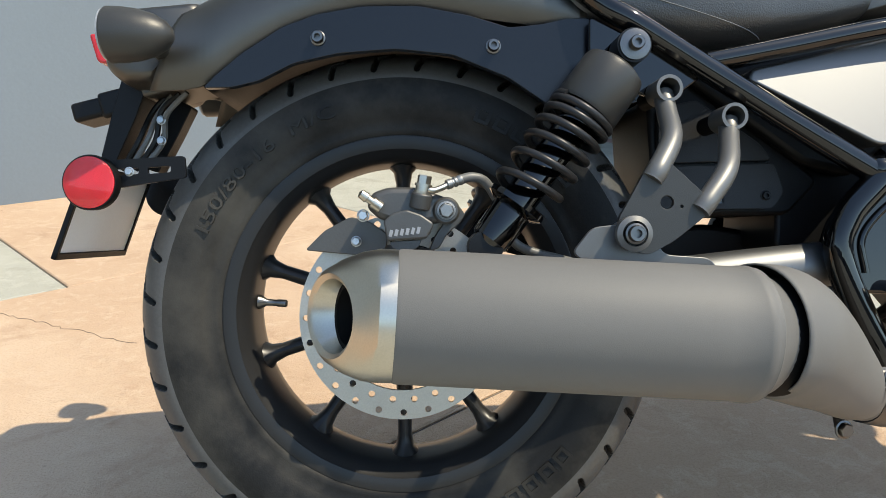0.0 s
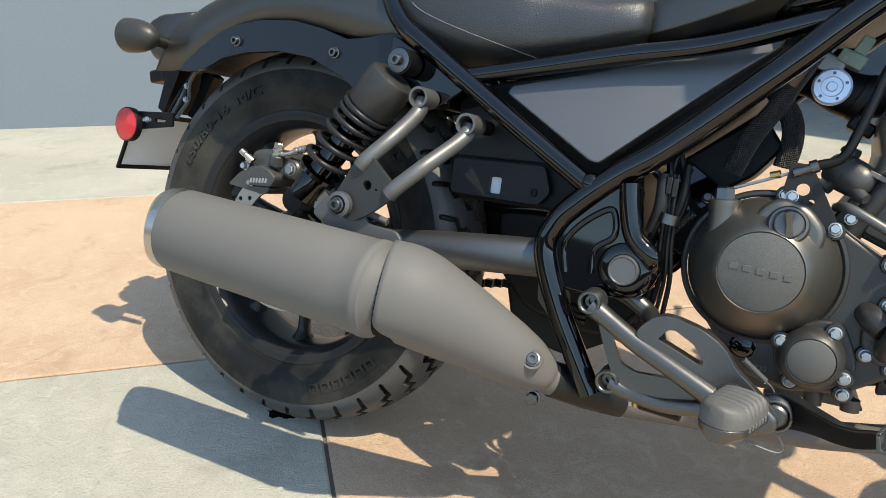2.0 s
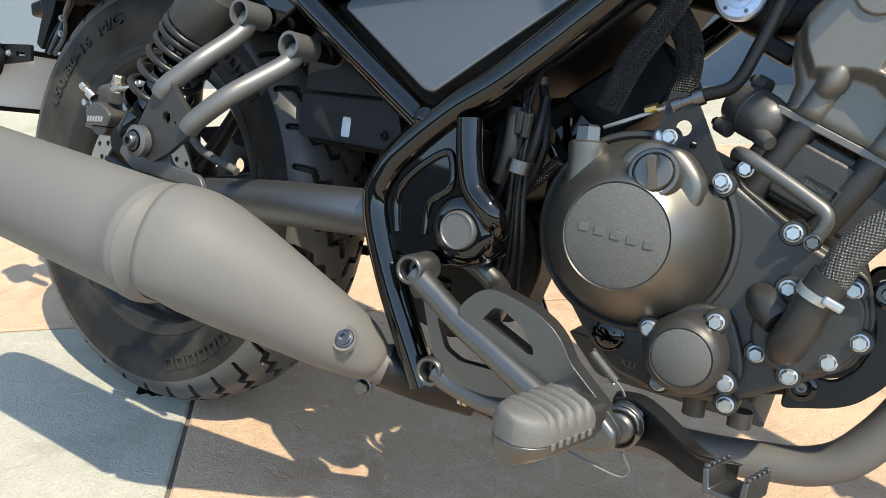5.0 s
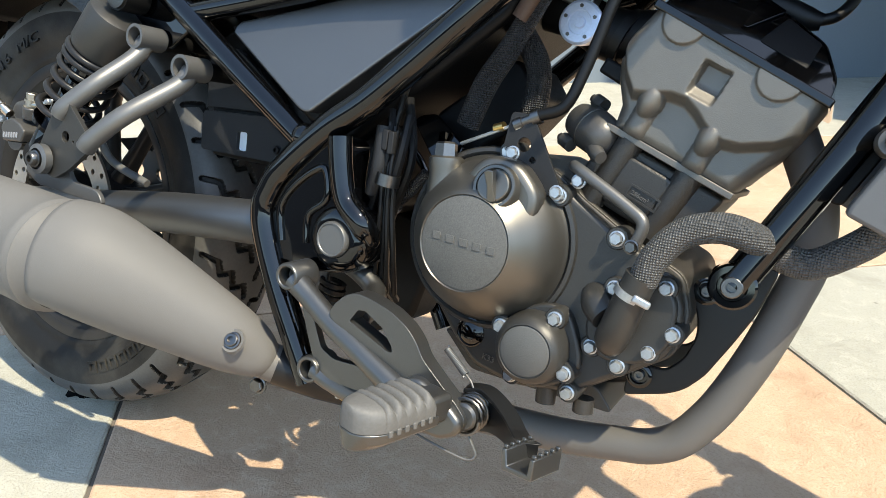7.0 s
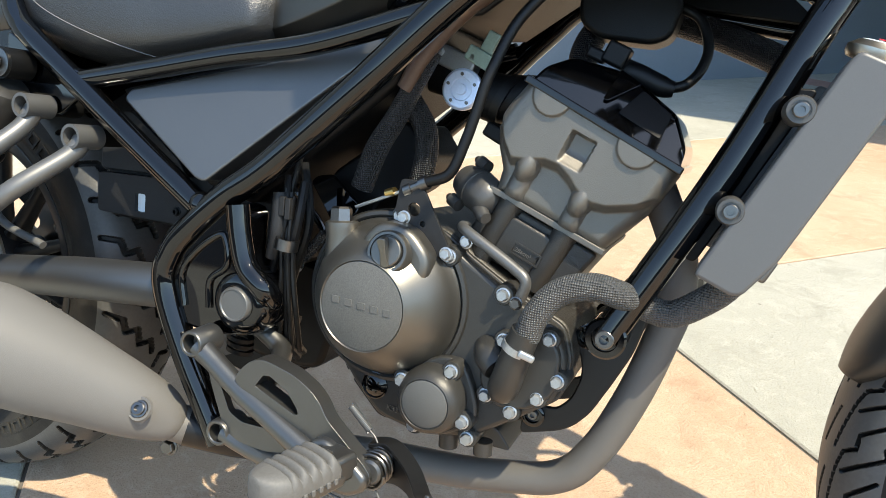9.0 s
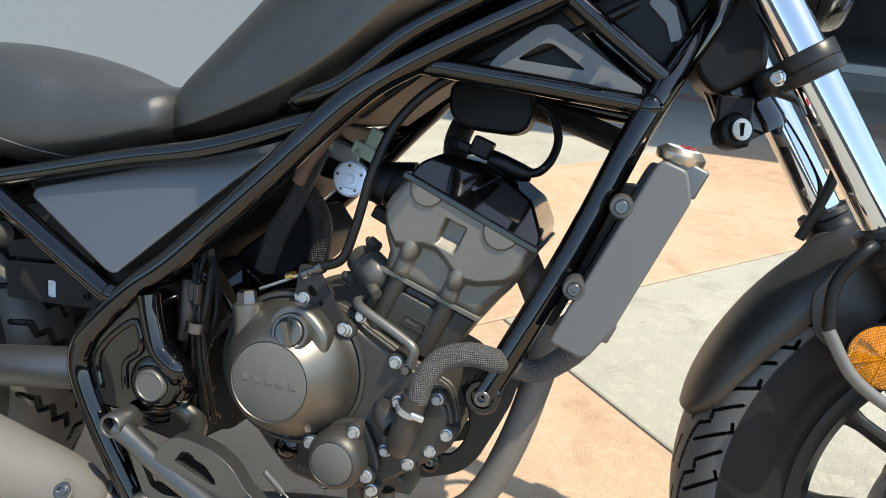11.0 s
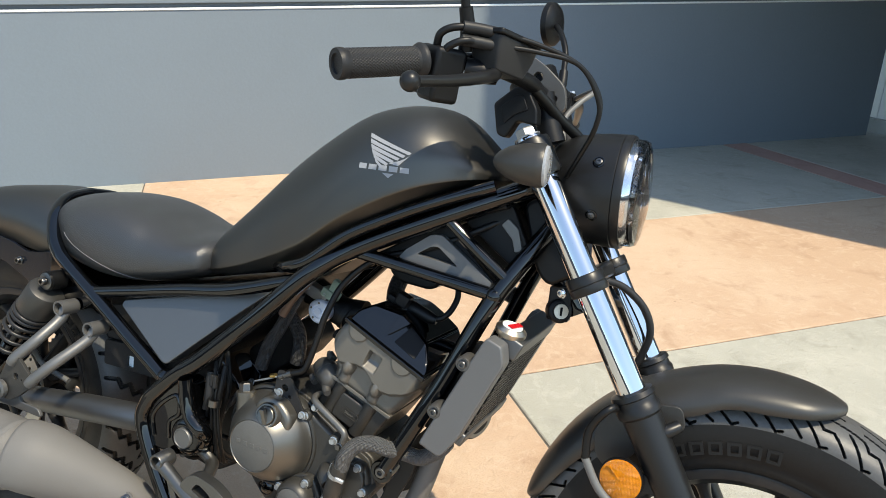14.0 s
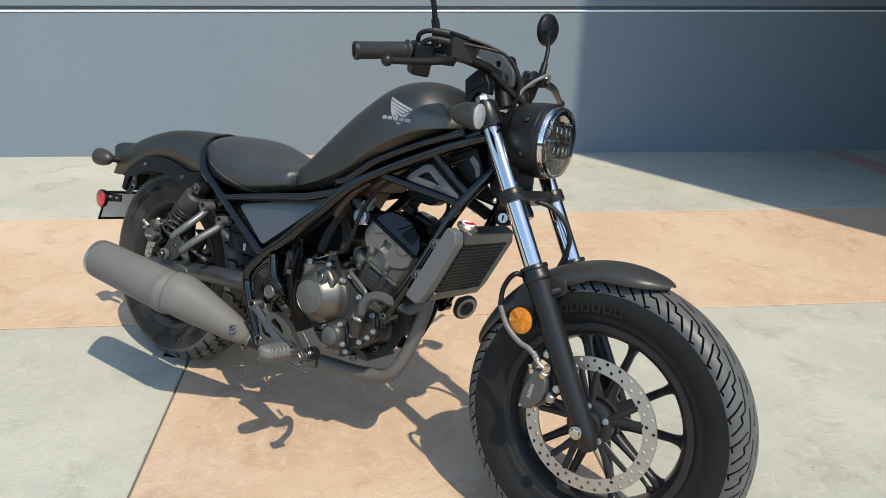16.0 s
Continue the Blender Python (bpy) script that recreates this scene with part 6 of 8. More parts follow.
for i, (x, y, z, h, w) in enumerate(row):
    a, b = row[max(i - 1, 0)], row[min(i + 1, len(row) - 1)]
    side = Vector((-(b[1] - a[1]), b[0] - a[0], 0)).normalized()
    rings.append([Vector((x, y, z)) + side * (w * px) + Vector((0, 0, h * pz)) for px, pz in ((-1, -1), (1, -1), (1, 0.82), (1.7, 1), (-1.9, 1), (-1.9, 0.80), (-1, 0.66))])
bm = bm_new()
loft(bm, rings)
pedal = part("brake_pedal", bm, FORKLEG, step, "satin black forged brake pedal", bevel=0.0012, angle=30)
pm = Matrix.Translation((0.857, -0.291, 0.302)) @ pose(0, 0, 0, 0, -6, -17)
bm = bm_new()
prism(bm, [(-0.017, -0.011), (0.017, -0.011), (0.019, 0.010), (0.014, 0.010), (0.012, -0.006), (-0.012, -0.006), (-0.014, 0.010), (-0.019, 0.010)], -0.022, 0.022)
for k in range(5):
    for sx in (-1, 1):
        box(bm, (sx * 0.0165, -0.018 + 0.009 * k, 0.0115), (0.005, 0.004, 0.004))
bmesh.ops.transform(bm, matrix=pm @ Matrix.Scale(0.74, 4), verts=bm.verts[:])
part("pedal_pad", bm, STEPPAINT, pedal, "toothed metal pedal pad", bevel=0.001)
bm = bm_new()
pts = [Vector((0.722, -0.172, 0.318)).lerp(Vector((0.748, -0.178, 0.301)), i / 259) + Vector((0.4, 0, 0.6)) * (0.0042 * math.cos(i * 0.55)) + Vector((0, 1, 0)) * (0.0032 * math.sin(i * 0.55)) for i in range(260)]
sweep(bm, pts, 0.00085, 6, smooth=False)
part("return_spring", bm, HANGER, pedal, "small bright return spring")
bm = bm_new()
sweep(bm, [(0.748, -0.178, 0.301), (0.754, -0.179, 0.297), (0.758, -0.180, 0.292)], 0.0010, 6)
part("spring_hook", bm, HANGER, pedal)
bm = bm_new()
sweep(bm, [(0.764, -0.194, 0.256), (0.772, -0.195, 0.246), (0.776, -0.195, 0.238), (0.768, -0.198, 0.233), (0.735, -0.205, 0.240), (0.712, -0.208, 0.246)], 0.0012, 6)
part("wire_stop", bm, HANGER, pedal)

# ---- panels below the tank ----
bm = bm_new()
prism(bm, [(0.600, 0.690), (0.700, 0.712), (0.790, 0.745), (0.850, 0.790), (0.950, 0.840), (1.060, 0.888), (1.085, 0.862), (0.960, 0.815), (0.860, 0.764), (0.780, 0.705)], -0.085, 0.085)
part("under_tank_tray", bm, PLASTIC, bike, "black tray below the tank", bevel=0.004)
pipes("tank_rail", [(0.640, 0.030, 0.708), (0.700, 0.105, 0.712), (0.740, 0.134, 0.722), (0.780, 0.140, 0.738), (0.840, 0.136, 0.786), (0.900, 0.130, 0.820), (0.980, 0.122, 0.858), (1.065, 0.100, 0.893)], 0.0095, parent=frame_ob)
for s in (-1, 1):
    bm = bm_new()
    prism(bm, rounded([(0.868, 0.758), (0.985, 0.826), (1.078, 0.746), (1.080, 0.736)], 0.008), s * 0.070, s * 0.083)
    inner = part("neck_panel", bm, PLASTIC, bike, "black moulded panel inside the frame triangle", bevel=0.003)
    bm = bm_new()
    prism(bm, rounded([(0.918, 0.762), (0.930, 0.777), (0.970, 0.806), (0.988, 0.808), (1.076, 0.748), (1.074, 0.740)], 0.005), s * 0.083, s * 0.096, [rounded([(0.948, 0.772), (0.972, 0.788), (0.984, 0.789), (1.020, 0.763)], 0.006)])
    part("panel_frame", bm, RADPAINT, inner, "raised satin grey panel", bevel=0.003)
    bm = bm_new()
    prism(bm, rounded([(1.010, 0.832), (1.085, 0.868), (1.120, 0.800), (1.105, 0.765)], 0.008), s * 0.050, s * 0.066)
    part("neck_cover", bm, PLASTIC, bike, "black moulded steering neck cover", bevel=0.004)
    bm = bm_new()
    prism(bm, rounded([(1.072, 0.835), (1.082, 0.846), (1.100, 0.832), (1.110, 0.800), (1.098, 0.796), (1.092, 0.815)], 0.003), s * 0.064, s * 0.070)
    part("neck_trim", bm, HANGER, bike, bevel=0.001)
    for q in ((0.322, s * 0.147, 0.603), (0.518, s * 0.157, 0.487), (0.850, s * 0.113, 0.765), (1.084, s * 0.097, 0.730)):
        bm = bm_new()
        bmesh.ops.create_icosphere(bm, subdivisions=3, radius=0.0149, matrix=Matrix.Translation(q))
        part("weld", bm, GLOSS, frame_ob)
# dark boxes behind the side cover
bm = bm_new()
prism(bm, rounded([(0.290, 0.578), (0.330, 0.602), (0.430, 0.545), (0.500, 0.480), (0.462, 0.440), (0.300, 0.440)], 0.01), -0.078, 0.078)
part("battery_box", bm, PLASTIC, bike, "black plastic battery box", bevel=0.005)
bm = bm_new()
prism(bm, rounded([(0.300, 0.496), (0.436, 0.500), (0.448, 0.466), (0.434, 0.447), (0.300, 0.447)], 0.006), -0.080, -0.094, [rounded([(0.360, 0.4535), (0.360, 0.4765), (0.3765, 0.4765), (0.3765, 0.4535)], 0.003)])
cover_low = part("lower_box_cover", bm, PLASTIC2, bike, "dark grey moulded box cover", bevel=0.002)
bm = bm_new()
box(bm, (0.3682, -0.0865, 0.465), (0.018, 0.004, 0.025))
part("pale_label", bm, PALE, cover_low, "pale blank label in a window")
bolt(cover_low, (0.426, -0.094, 0.4625), 0.0055, 0.004, mat=PLASTIC, socket=True)
bm = bm_new()
prism(bm, rounded([(0.300, 0.500), (0.300, 0.565), (0.345, 0.575), (0.420, 0.525), (0.436, 0.504)], 0.006), -0.080, -0.090)
part("upper_box_cover", bm, PLASTIC2, bike, bevel=0.002)
bolt(cover_low, (0.318, -0.090, 0.552), 0.006, 0.004, mat=PLASTIC, socket=True)
bm = bm_new()
prism(bm, rounded([(0.205, 0.655), (0.235, 0.640), (0.330, 0.590), (0.290, 0.560), (0.235, 0.580), (0.205, 0.612)], 0.008), -0.145, -0.138)
part("shock_gusset", bm, GLOSS, frame_ob, "gloss black shock mount plate", bevel=0.002)
bm = bm_new()
prism(bm, rounded([(0.205, 0.655), (0.235, 0.640), (0.330, 0.590), (0.290, 0.560), (0.235, 0.580), (0.205, 0.612)], 0.008), 0.138, 0.145)
part("shock_gusset", bm, GLOSS, frame_ob, bevel=0.002)
bm = bm_new()
prism(bm, rounded([(0.455, 0.520), (0.560, 0.520), (0.575, 0.420), (0.500, 0.385), (0.450, 0.400)], 0.01), -0.070, 0.078)
part("pivot_housing", bm, PLASTIC, bike, "black housing ahead of the battery box", bevel=0.005)
# wiring and hoses behind the engine
rng = random.Random(7)
for k in range(4):
    x, y = 0.604 + 0.0055 * k, -0.126 + 0.010 * (k % 3)
    bm = bm_new()
    sweep(bm, [(x + rng.uniform(-0.01, 0.01), y, 0.540 + rng.uniform(-0.02, 0.03)), (x + rng.uniform(-0.014, 0.014), y - 0.01, 0.48), (x + rng.uniform(-0.018, 0.018), y, 0.41), (x - 0.012 + rng.uniform(-0.02, 0.02), y + 0.02, 0.345), (x - 0.03, y + 0.06, 0.31)], rng.choice((0.0032, 0.0042, 0.005)), 8)
    part("wire", bm, RUBBER if k % 3 else PLASTIC, bike)
bm = bm_new()
lathe(bm, (0.612, -0.138, 0.452), (0.15, 0, 1), [(0, 0.010), (0, 0.0125), (0.012, 0.0125), (0.012, 0.010)], seg=20, closed=True)
part("cable_clip", bm, DARKBOLT, bike)
bm = bm_new()
sweep(bm, [(0.592, -0.135, 0.440), (0.600, -0.138, 0.470), (0.598, -0.135, 0.510)], [0.006, 0.008, 0.007], 14)
part("breather_tube", bm, PLASTIC2, bike)
for shift in (0.0, 0.052):
    bm = bm_new()
    skew = lambda o: lambda x, z: o - 0.066 + 0.39 * (z - 0.523) + shift
    prism(bm, rounded([(0.592, 0.519), (0.598, 0.526), (0.616, 0.530), (0.659, 0.502), (0.660, 0.494), (0.644, 0.474), (0.637, 0.474)], 0.005), skew(0.0), skew(0.005))
    stay = part("engine_stay_plate", bm, GLOSS, frame_ob, "gloss black engine stay plate", bevel=0.0015)
    if not shift:
        bolt(stay, (0.646, -0.082, 0.487), 0.0062, 0.006, (0, -0.93, 0.36), DARKBOLT)
bm = bm_new()
prism(bm, rounded([(0.600, 0.530), (0.690, 0.600), (0.720, 0.560), (0.690, 0.520), (0.660, 0.500), (0.660, 0.425), (0.620, 0.405), (0.600, 0.420)], 0.01), -0.036, 0.080)
part("starter_area_box", bm, PLASTIC, bike, "black boxes and harness behind the engine", bevel=0.004)
bm = bm_new()
sweep(bm, [(0.668, -0.088, 0.522), (0.683, -0.090, 0.565), (0.702, -0.090, 0.599), (0.717, -0.090, 0.630), (0.735, -0.088, 0.668)], [0.012, 0.0125, 0.0115, 0.0105, 0.010], 16)
part("sleeved_hose", bm, BRAID2, bike, "black woven hose sleeve")
bm = bm_new()
sweep(bm, [(0.723, -0.060, 0.535), (0.727, -0.060, 0.565), (0.722, -0.060, 0.592), (0.704, -0.062, 0.618), (0.688, -0.065, 0.640)], 0.0125, 16)
part("sleeved_hose", bm, BRAID2, bike)
bm = bm_new()
sweep(bm, [(0.712, -0.098, 0.628), (0.730, -0.098, 0.662), (0.764, -0.092, 0.705), (0.800, -0.085, 0.735)], 0.0085, 14)
part("wrapped_hose", bm, COPPER, bike, "brown wrapped fuel hose")
bm = bm_new()
sweep(bm, [(0.757, -0.123, 0.540), (0.779, -0.121, 0.551), (0.790, -0.118, 0.582), (0.798, -0.115, 0.616), (0.806, -0.112, 0.650), (0.828, -0.100, 0.705), (0.880, -0.090, 0.752), (0.98, -0.085, 0.79), (1.07, -0.06, 0.84)], 0.0055, 12)
part("clutch_cable", bm, RUBBER, bike, "black clutch cable")
bm = bm_new()
sweep(bm, [(0.676, -0.112, 0.504), (0.715, -0.118, 0.521), (0.757, -0.123, 0.540)], 0.0018, 8)
part("cable_end", bm, ZINC, bike)
bm = bm_new()
lathe(bm, (0.747, -0.122, 0.535), (0.88, 0, 0.45), [(-0.014, 0.004), (-0.014, 0.0065), (-0.006, 0.0065), (-0.006, 0.0052), (0.004, 0.0052), (0.004, 0.0075), (0.012, 0.0075), (0.012, 0.004)], seg=12)
part("cable_adjuster", bm, DARKBOLT, bike)
bm = bm_new()
sweep(bm, [(0.712, -0.116, 0.523), (0.722, -0.118, 0.5265)], 0.0045, 10, smooth=False)
part("cable_ferrule", bm, BRASS, bike)
bm = bm_new()
prism(bm, rounded([(0.855, 0.755), (0.856, 0.718), (0.880, 0.702), (0.935, 0.698), (0.952, 0.706), (0.960, 0.740), (0.930, 0.790)], 0.012), 0.000, 0.045)
part("ignition_coil", bm, PLASTIC, bike, "black ignition coil below the tank", bevel=0.005)
bm = bm_new()
prism(bm, rounded([(1.095, 0.870), (1.127, 0.770), (1.150, 0.748), (1.196, 0.775), (1.192, 0.835), (1.150, 0.90)], 0.014), -0.045, 0.045)
part("steering_shroud", bm, PLASTIC, bike, "black shroud round the steering head", bevel=0.006)
# filler block added behind the pivot; stands for hidden parts and shaded ground
bm = bm_new()
prism(bm, rounded([(0.330, 0.425), (0.405, 0.432), (0.570, 0.400), (0.590, 0.340), (0.570, 0.262), (0.500, 0.258), (0.400, 0.275), (0.345, 0.330)], 0.02), 0.020, 0.085)
part("lower_frame_box", bm, PLASTIC, bike, "black filler block for hidden parts and shaded ground behind the pivot", bevel=0.008)
bm = bm_new()
prism(bm, rounded([(0.437, 0.342), (0.466, 0.345), (0.486, 0.330), (0.492, 0.290), (0.470, 0.280), (0.440, 0.310)], 0.006), -0.052, -0.047, [ring2(0.466, 0.326, 0.004, 10)])
lug = part("regulator_plate", bm, HEAT, bike, "grey metal bracket plate", bevel=0.001)
bolt(lug, (0.460, -0.053, 0.331), 0.0065, 0.006, mat=DARKBOLT)
for z in (0.292, 0.300, 0.308):
    bm = bm_new()
    lathe(bm, (0.495, -0.05, z), (0.2, 0.1, 1), [(0, 0.012), (0, 0.017), (0.005, 0.017), (0.005, 0.012)], seg=22, closed=True)
    part("rubber_ring", bm, RUBBER, lug)
bm = bm_new()
sweep(bm, [(0.40, -0.06, 0.372), (0.44, -0.065, 0.352), (0.50, -0.06, 0.357), (0.58, -0.05, 0.350)], 0.005, 10)
part("hose_run", bm, PLASTIC2, bike)
bm = bm_new()
sweep(bm, [(0.425, -0.06, 0.352), (0.475, -0.062, 0.350), (0.53, -0.055, 0.345)], 0.008, 10)
part("link_rod", bm, ALU, bike)
bm = bm_new()
prism(bm, rounded([(0.335, 0.352), (0.520, 0.365), (0.545, 0.255), (0.465, 0.205), (0.370, 0.225)], 0.02), 0.060, 0.100)
part("stand_bracket", bm, PLASTIC, bike, "black bracket on the far side of the frame", bevel=0.006)
# parts glimpsed between the pivot and the clutch cover
bm = bm_new()
sweep(bm, [(0.560, -0.078, 0.526), (0.578, -0.082, 0.511), (0.600, -0.085, 0.493), (0.618, -0.087, 0.478), (0.630, -0.088, 0.462)], [0.0040, 0.0045, 0.0050, 0.0050, 0.0040], 12, squash=0.6)
part("stay_strap", bm, GLOSS, frame_ob)
bm = bm_new()
sweep(bm, [(0.634, -0.098, 0.468), (0.616, -0.096, 0.446), (0.596, -0.090, 0.426), (0.582, -0.080, 0.400), (0.566, -0.07, 0.372)], 0.0062, 12)
loom = part("wiring_loom", bm, BRAID2, bike, "black woven wiring sleeve")
bm = bm_new()
lathe(bm, (0.598, -0.091, 0.4275), (-0.6, 0.25, -0.7), [(0, 0.0062), (0, 0.0074), (0.006, 0.0074), (0.006, 0.0062)], seg=16, closed=True)
part("sleeve_band", bm, ZINC, loom)
for k in range(4):
    bm = bm_new()
    y = -0.132 + 0.003 * (k % 2)
    sweep(bm, [(0.604 + 0.005 * k, y, 0.515 - 0.004 * k), (0.606 + 0.0045 * k, y - 0.006, 0.470), (0.607 + 0.004 * k, y - 0.004, 0.430), (0.606 + 0.006 * k, y, 0.385), (0.596 + 0.008 * k, y + 0.02, 0.335)], 0.0026 + 0.0005 * (k % 2), 8)
    part("harness_lead", bm, RUBBER, bike)
for q, ln in (((0.607, -0.141, 0.497), 0.020), ((0.614, -0.141, 0.495), 0.022)):
    bm = bm_new()
    box(bm, q, (0.0062, 0.0062, ln))
    part("lead_connector", bm, PLASTIC2, bike, bevel=0.001)
# loops above the cylinder head
bm = bm_new()
sweep(bm, [(0.870, 0.010, 0.640), (0.862, 0.030, 0.690), (0.880, 0.060, 0.730), (0.930, 0.080, 0.738), (0.99, 0.085, 0.725), (1.06, 0.085, 0.700)], 0.0155, 16)
part("upper_hose", bm, BRAID2, bike, "black woven upper coolant hose")
bm = bm_new()
sweep(bm, [(0.915, -0.020, 0.668), (0.930, -0.021, 0.664), (0.952, -0.019, 0.656), (0.964, -0.018, 0.654)], [0.0125, 0.0115, 0.0105, 0.0075], 16)
part("plug_boot", bm, RUBBER, bike, "black rubber plug boot")
bm = bm_new()
sweep(bm, [(0.960, -0.018, 0.655), (0.974, -0.015, 0.660), (0.985, -0.006, 0.676), (0.988, 0.006, 0.700), (0.975, 0.014, 0.728), (0.945, 0.018, 0.742)], 0.0052, 12)
part("ignition_lead", bm, RUBBER, bike, "black ignition lead")
bm = bm_new()
box(bm, fu(-0.022, 0.208, -0.035), (0.024, 0.020, 0.022), pose(0, 0, 0, 0, 22, 0))
box(bm, fu(-0.040, 0.200, -0.035), (0.020, 0.014, 0.012), pose(0, 0, 0, 0, 22, 0))
part("coil_plug", bm, PLASTIC, bike, bevel=0.003)
bm = bm_new()
bm = bm_new()
box(bm, fu(-0.092, 0.085, -0.035), (0.030, 0.020, 0.016), pose(0, 0, 0, 0, 25, 0))
part("sensor_plug", bm, PLASTIC, bike, bevel=0.003)

# ---- tail ----
bm = bm_new()
prism(bm, rounded([(-0.339, 0.612), (-0.305, 0.614), (-0.324, 0.562), (-0.350, 0.505), (-0.366, 0.514), (-0.354, 0.560)], 0.004), -0.034, 0.034)
tailarm = part("number_plate_arm", bm, PLASTIC, bike, "black plastic number plate arm", bevel=0.003)
bm = bm_new()
prism(bm, rounded([(-0.300, 0.600), (-0.268, 0.584), (-0.286, 0.548), (-0.312, 0.500), (-0.330, 0.506), (-0.304, 0.556)], 0.004), 0.006, 0.034)
part("inner_arm", bm, PLASTIC, tailarm, bevel=0.002)
bm = bm_new()
box(bm, (-0.376, 0, 0.577), (0.058, 0.052, 0.024), pose(0, 0, 0, 0, -14, 0))
box(bm, (-0.350, 0, 0.583), (0.040, 0.060, 0.032), pose(0, 0, 0, 0, -14, 0))
part("plate_lamp", bm, PLASTIC, tailarm, bevel=0.005)
for k in range(4):
    bm = bm_new()
    sweep(bm, [(-0.258 - 0.012 * k, -0.045 + 0.010 * k, 0.592), (-0.286 - 0.008 * k, -0.035 + 0.006 * k, 0.566 + 0.006 * (k % 2)), (-0.292 - 0.010 * k, -0.030, 0.535), (-0.318 - 0.008 * k, -0.030, 0.500)], 0.0035, 8)
    part("tail_wire", bm, RUBBER if k % 2 else HOSEGREY, tailarm)
for z in (0.560, 0.535):
    bolt(tailarm, (-0.292, -0.036, z), 0.005, 0.004, mat=ZINC)
bm = bm_new()
box(bm, (-0.272, 0, 0.606), (0.085, 0.09, 0.020), pose(0, 0, 0, 0, -14, 0))
part("tail_lamp_base", bm, MATTE, tailarm, bevel=0.004)
bm = bm_new()
rings = []
for y, f in ((-0.094, 0.80), (-0.090, 0.90), (-0.080, 0.97), (-0.055, 1.0), (0.055, 1.0), (0.080, 0.97), (0.090, 0.90), (0.094, 0.80)):
    rings.append([(-0.272 + (x + 0.272) * f, y, 0.640 + (z - 0.640) * f) for x, z in rounded([(-0.343, 0.664), (-0.310, 0.680), (-0.230, 0.688), (-0.222, 0.676), (-0.284, 0.594), (-0.322, 0.595), (-0.339, 0.612)], 0.010)])
loft(bm, rings)
part("tail_cowl", bm, MATTE, tailarm, "matte black tail lamp cowl behind the mudguard", angle=50)
bm = bm_new()
prism(bm, rounded([(-0.380, 0.666), (-0.348, 0.666), (-0.348, 0.629), (-0.370, 0.631)], 0.005), -0.030, 0.030)
part("tail_lamp_lens", bm, RED, tailarm, "red tail lamp lens", bevel=0.003)
# bracket with the reflectors
for s in (-1, 1):
    bm = bm_new()
    prism(bm, rounded([(-0.352, 0.492), (-0.345, 0.502), (-0.240, 0.508), (-0.238, 0.484), (-0.330, 0.470)], 0.004), s * 0.108, s * 0.113, [rounded([(-0.318, 0.486), (-0.318, 0.493), (-0.290, 0.495), (-0.290, 0.488)], 0.002), rounded([(-0.280, 0.488), (-0.280, 0.495), (-0.255, 0.497), (-0.255, 0.490)], 0.002)])
    part("reflector_bracket", bm, PLASTIC, tailarm, bevel=0.0008)
    bolt(tailarm, (-0.300, s * 0.113, 0.4905), 0.0048, 0.004, (0, s, 0), ZINC)
    bm = bm_new()
    lathe(bm, (-0.338, s * 0.113, 0.478), (-0.06, s, 0), [(0, 0.0), (0, 0.0300), (0.010, 0.0305), (0.012, 0.0295), (0.012, 0.0285)], seg=44)
    holder = part("side_reflector", bm, PLASTIC, bike, "round red side reflector in a black rim")
    bm = bm_new()
    lathe(bm, (-0.338, s * 0.113, 0.478), (-0.06, s, 0), [(0.004, 0.0285), (0.0125, 0.0282), (0.0135, 0.026), (0.0140, 0.0)], seg=44)
    part("reflector_lens", bm, RED, holder, "red reflector lens")
    # rear indicator
    d = Vector((-1, 0, 0))
    o = Vector((-0.2320, s * 0.163, 0.6265))
    bm = bm_new()
    lathe(bm, o, d, [(0, 0.0), (0.002, 0.007), (0.008, 0.0145), (0.020, 0.0215), (0.036, 0.0262), (0.052, 0.0282), (0.065, 0.0285), (0.067, 0.0270)], seg=40)
    ind = part("rear_indicator", bm, COVERPAINT, bike, "matte black bullet indicator")
    bm = bm_new()
    lathe(bm, o, d, [(0.063, 0.0275), (0.069, 0.0265), (0.072, 0.020), (0.074, 0.0)], seg=40)
    part("indicator_lens", bm, LENSGREY, ind, "clear indicator lens")
    bm = bm_new()
    sweep(bm, [(-0.262, s * 0.148, 0.626), (-0.262, s * 0.110, 0.622), (-0.262, s * 0.050, 0.612)], [0.012, 0.010, 0.010], 16)
    part("indicator_stalk", bm, MATTE, ind)
# number plate, seen from behind
PM = Matrix.Translation((-0.3745, 0, 0.447)) @ pose(0, 0, 0, 0, 20, 0)
bm = bm_new()
box(bm, (0, 0, 0), (0.0016, 0.180, 0.104))
bmesh.ops.transform(bm, matrix=PM, verts=bm.verts[:])
np_ob = part("number_plate", bm, PLATE, bike, "blank metal number plate seen from behind")
bm = bm_new()
for c, sz in (((0, 0, -0.053), (0.006, 0.190, 0.008)), ((0, 0, 0.053), (0.006, 0.190, 0.008)), ((0, -0.092, 0), (0.006, 0.006, 0.114)), ((0, 0.092, 0), (0.006, 0.006, 0.114))):
    box(bm, c, sz)
bmesh.ops.transform(bm, matrix=PM, verts=bm.verts[:])
part("plate_surround", bm, PLASTIC, np_ob, bevel=0.001)

# ---- brakes ----
# rear caliper
rc = tagged(new("rear_brake_caliper"), "dark grey rear brake caliper")
rc.parent = bike
bm = bm_new()
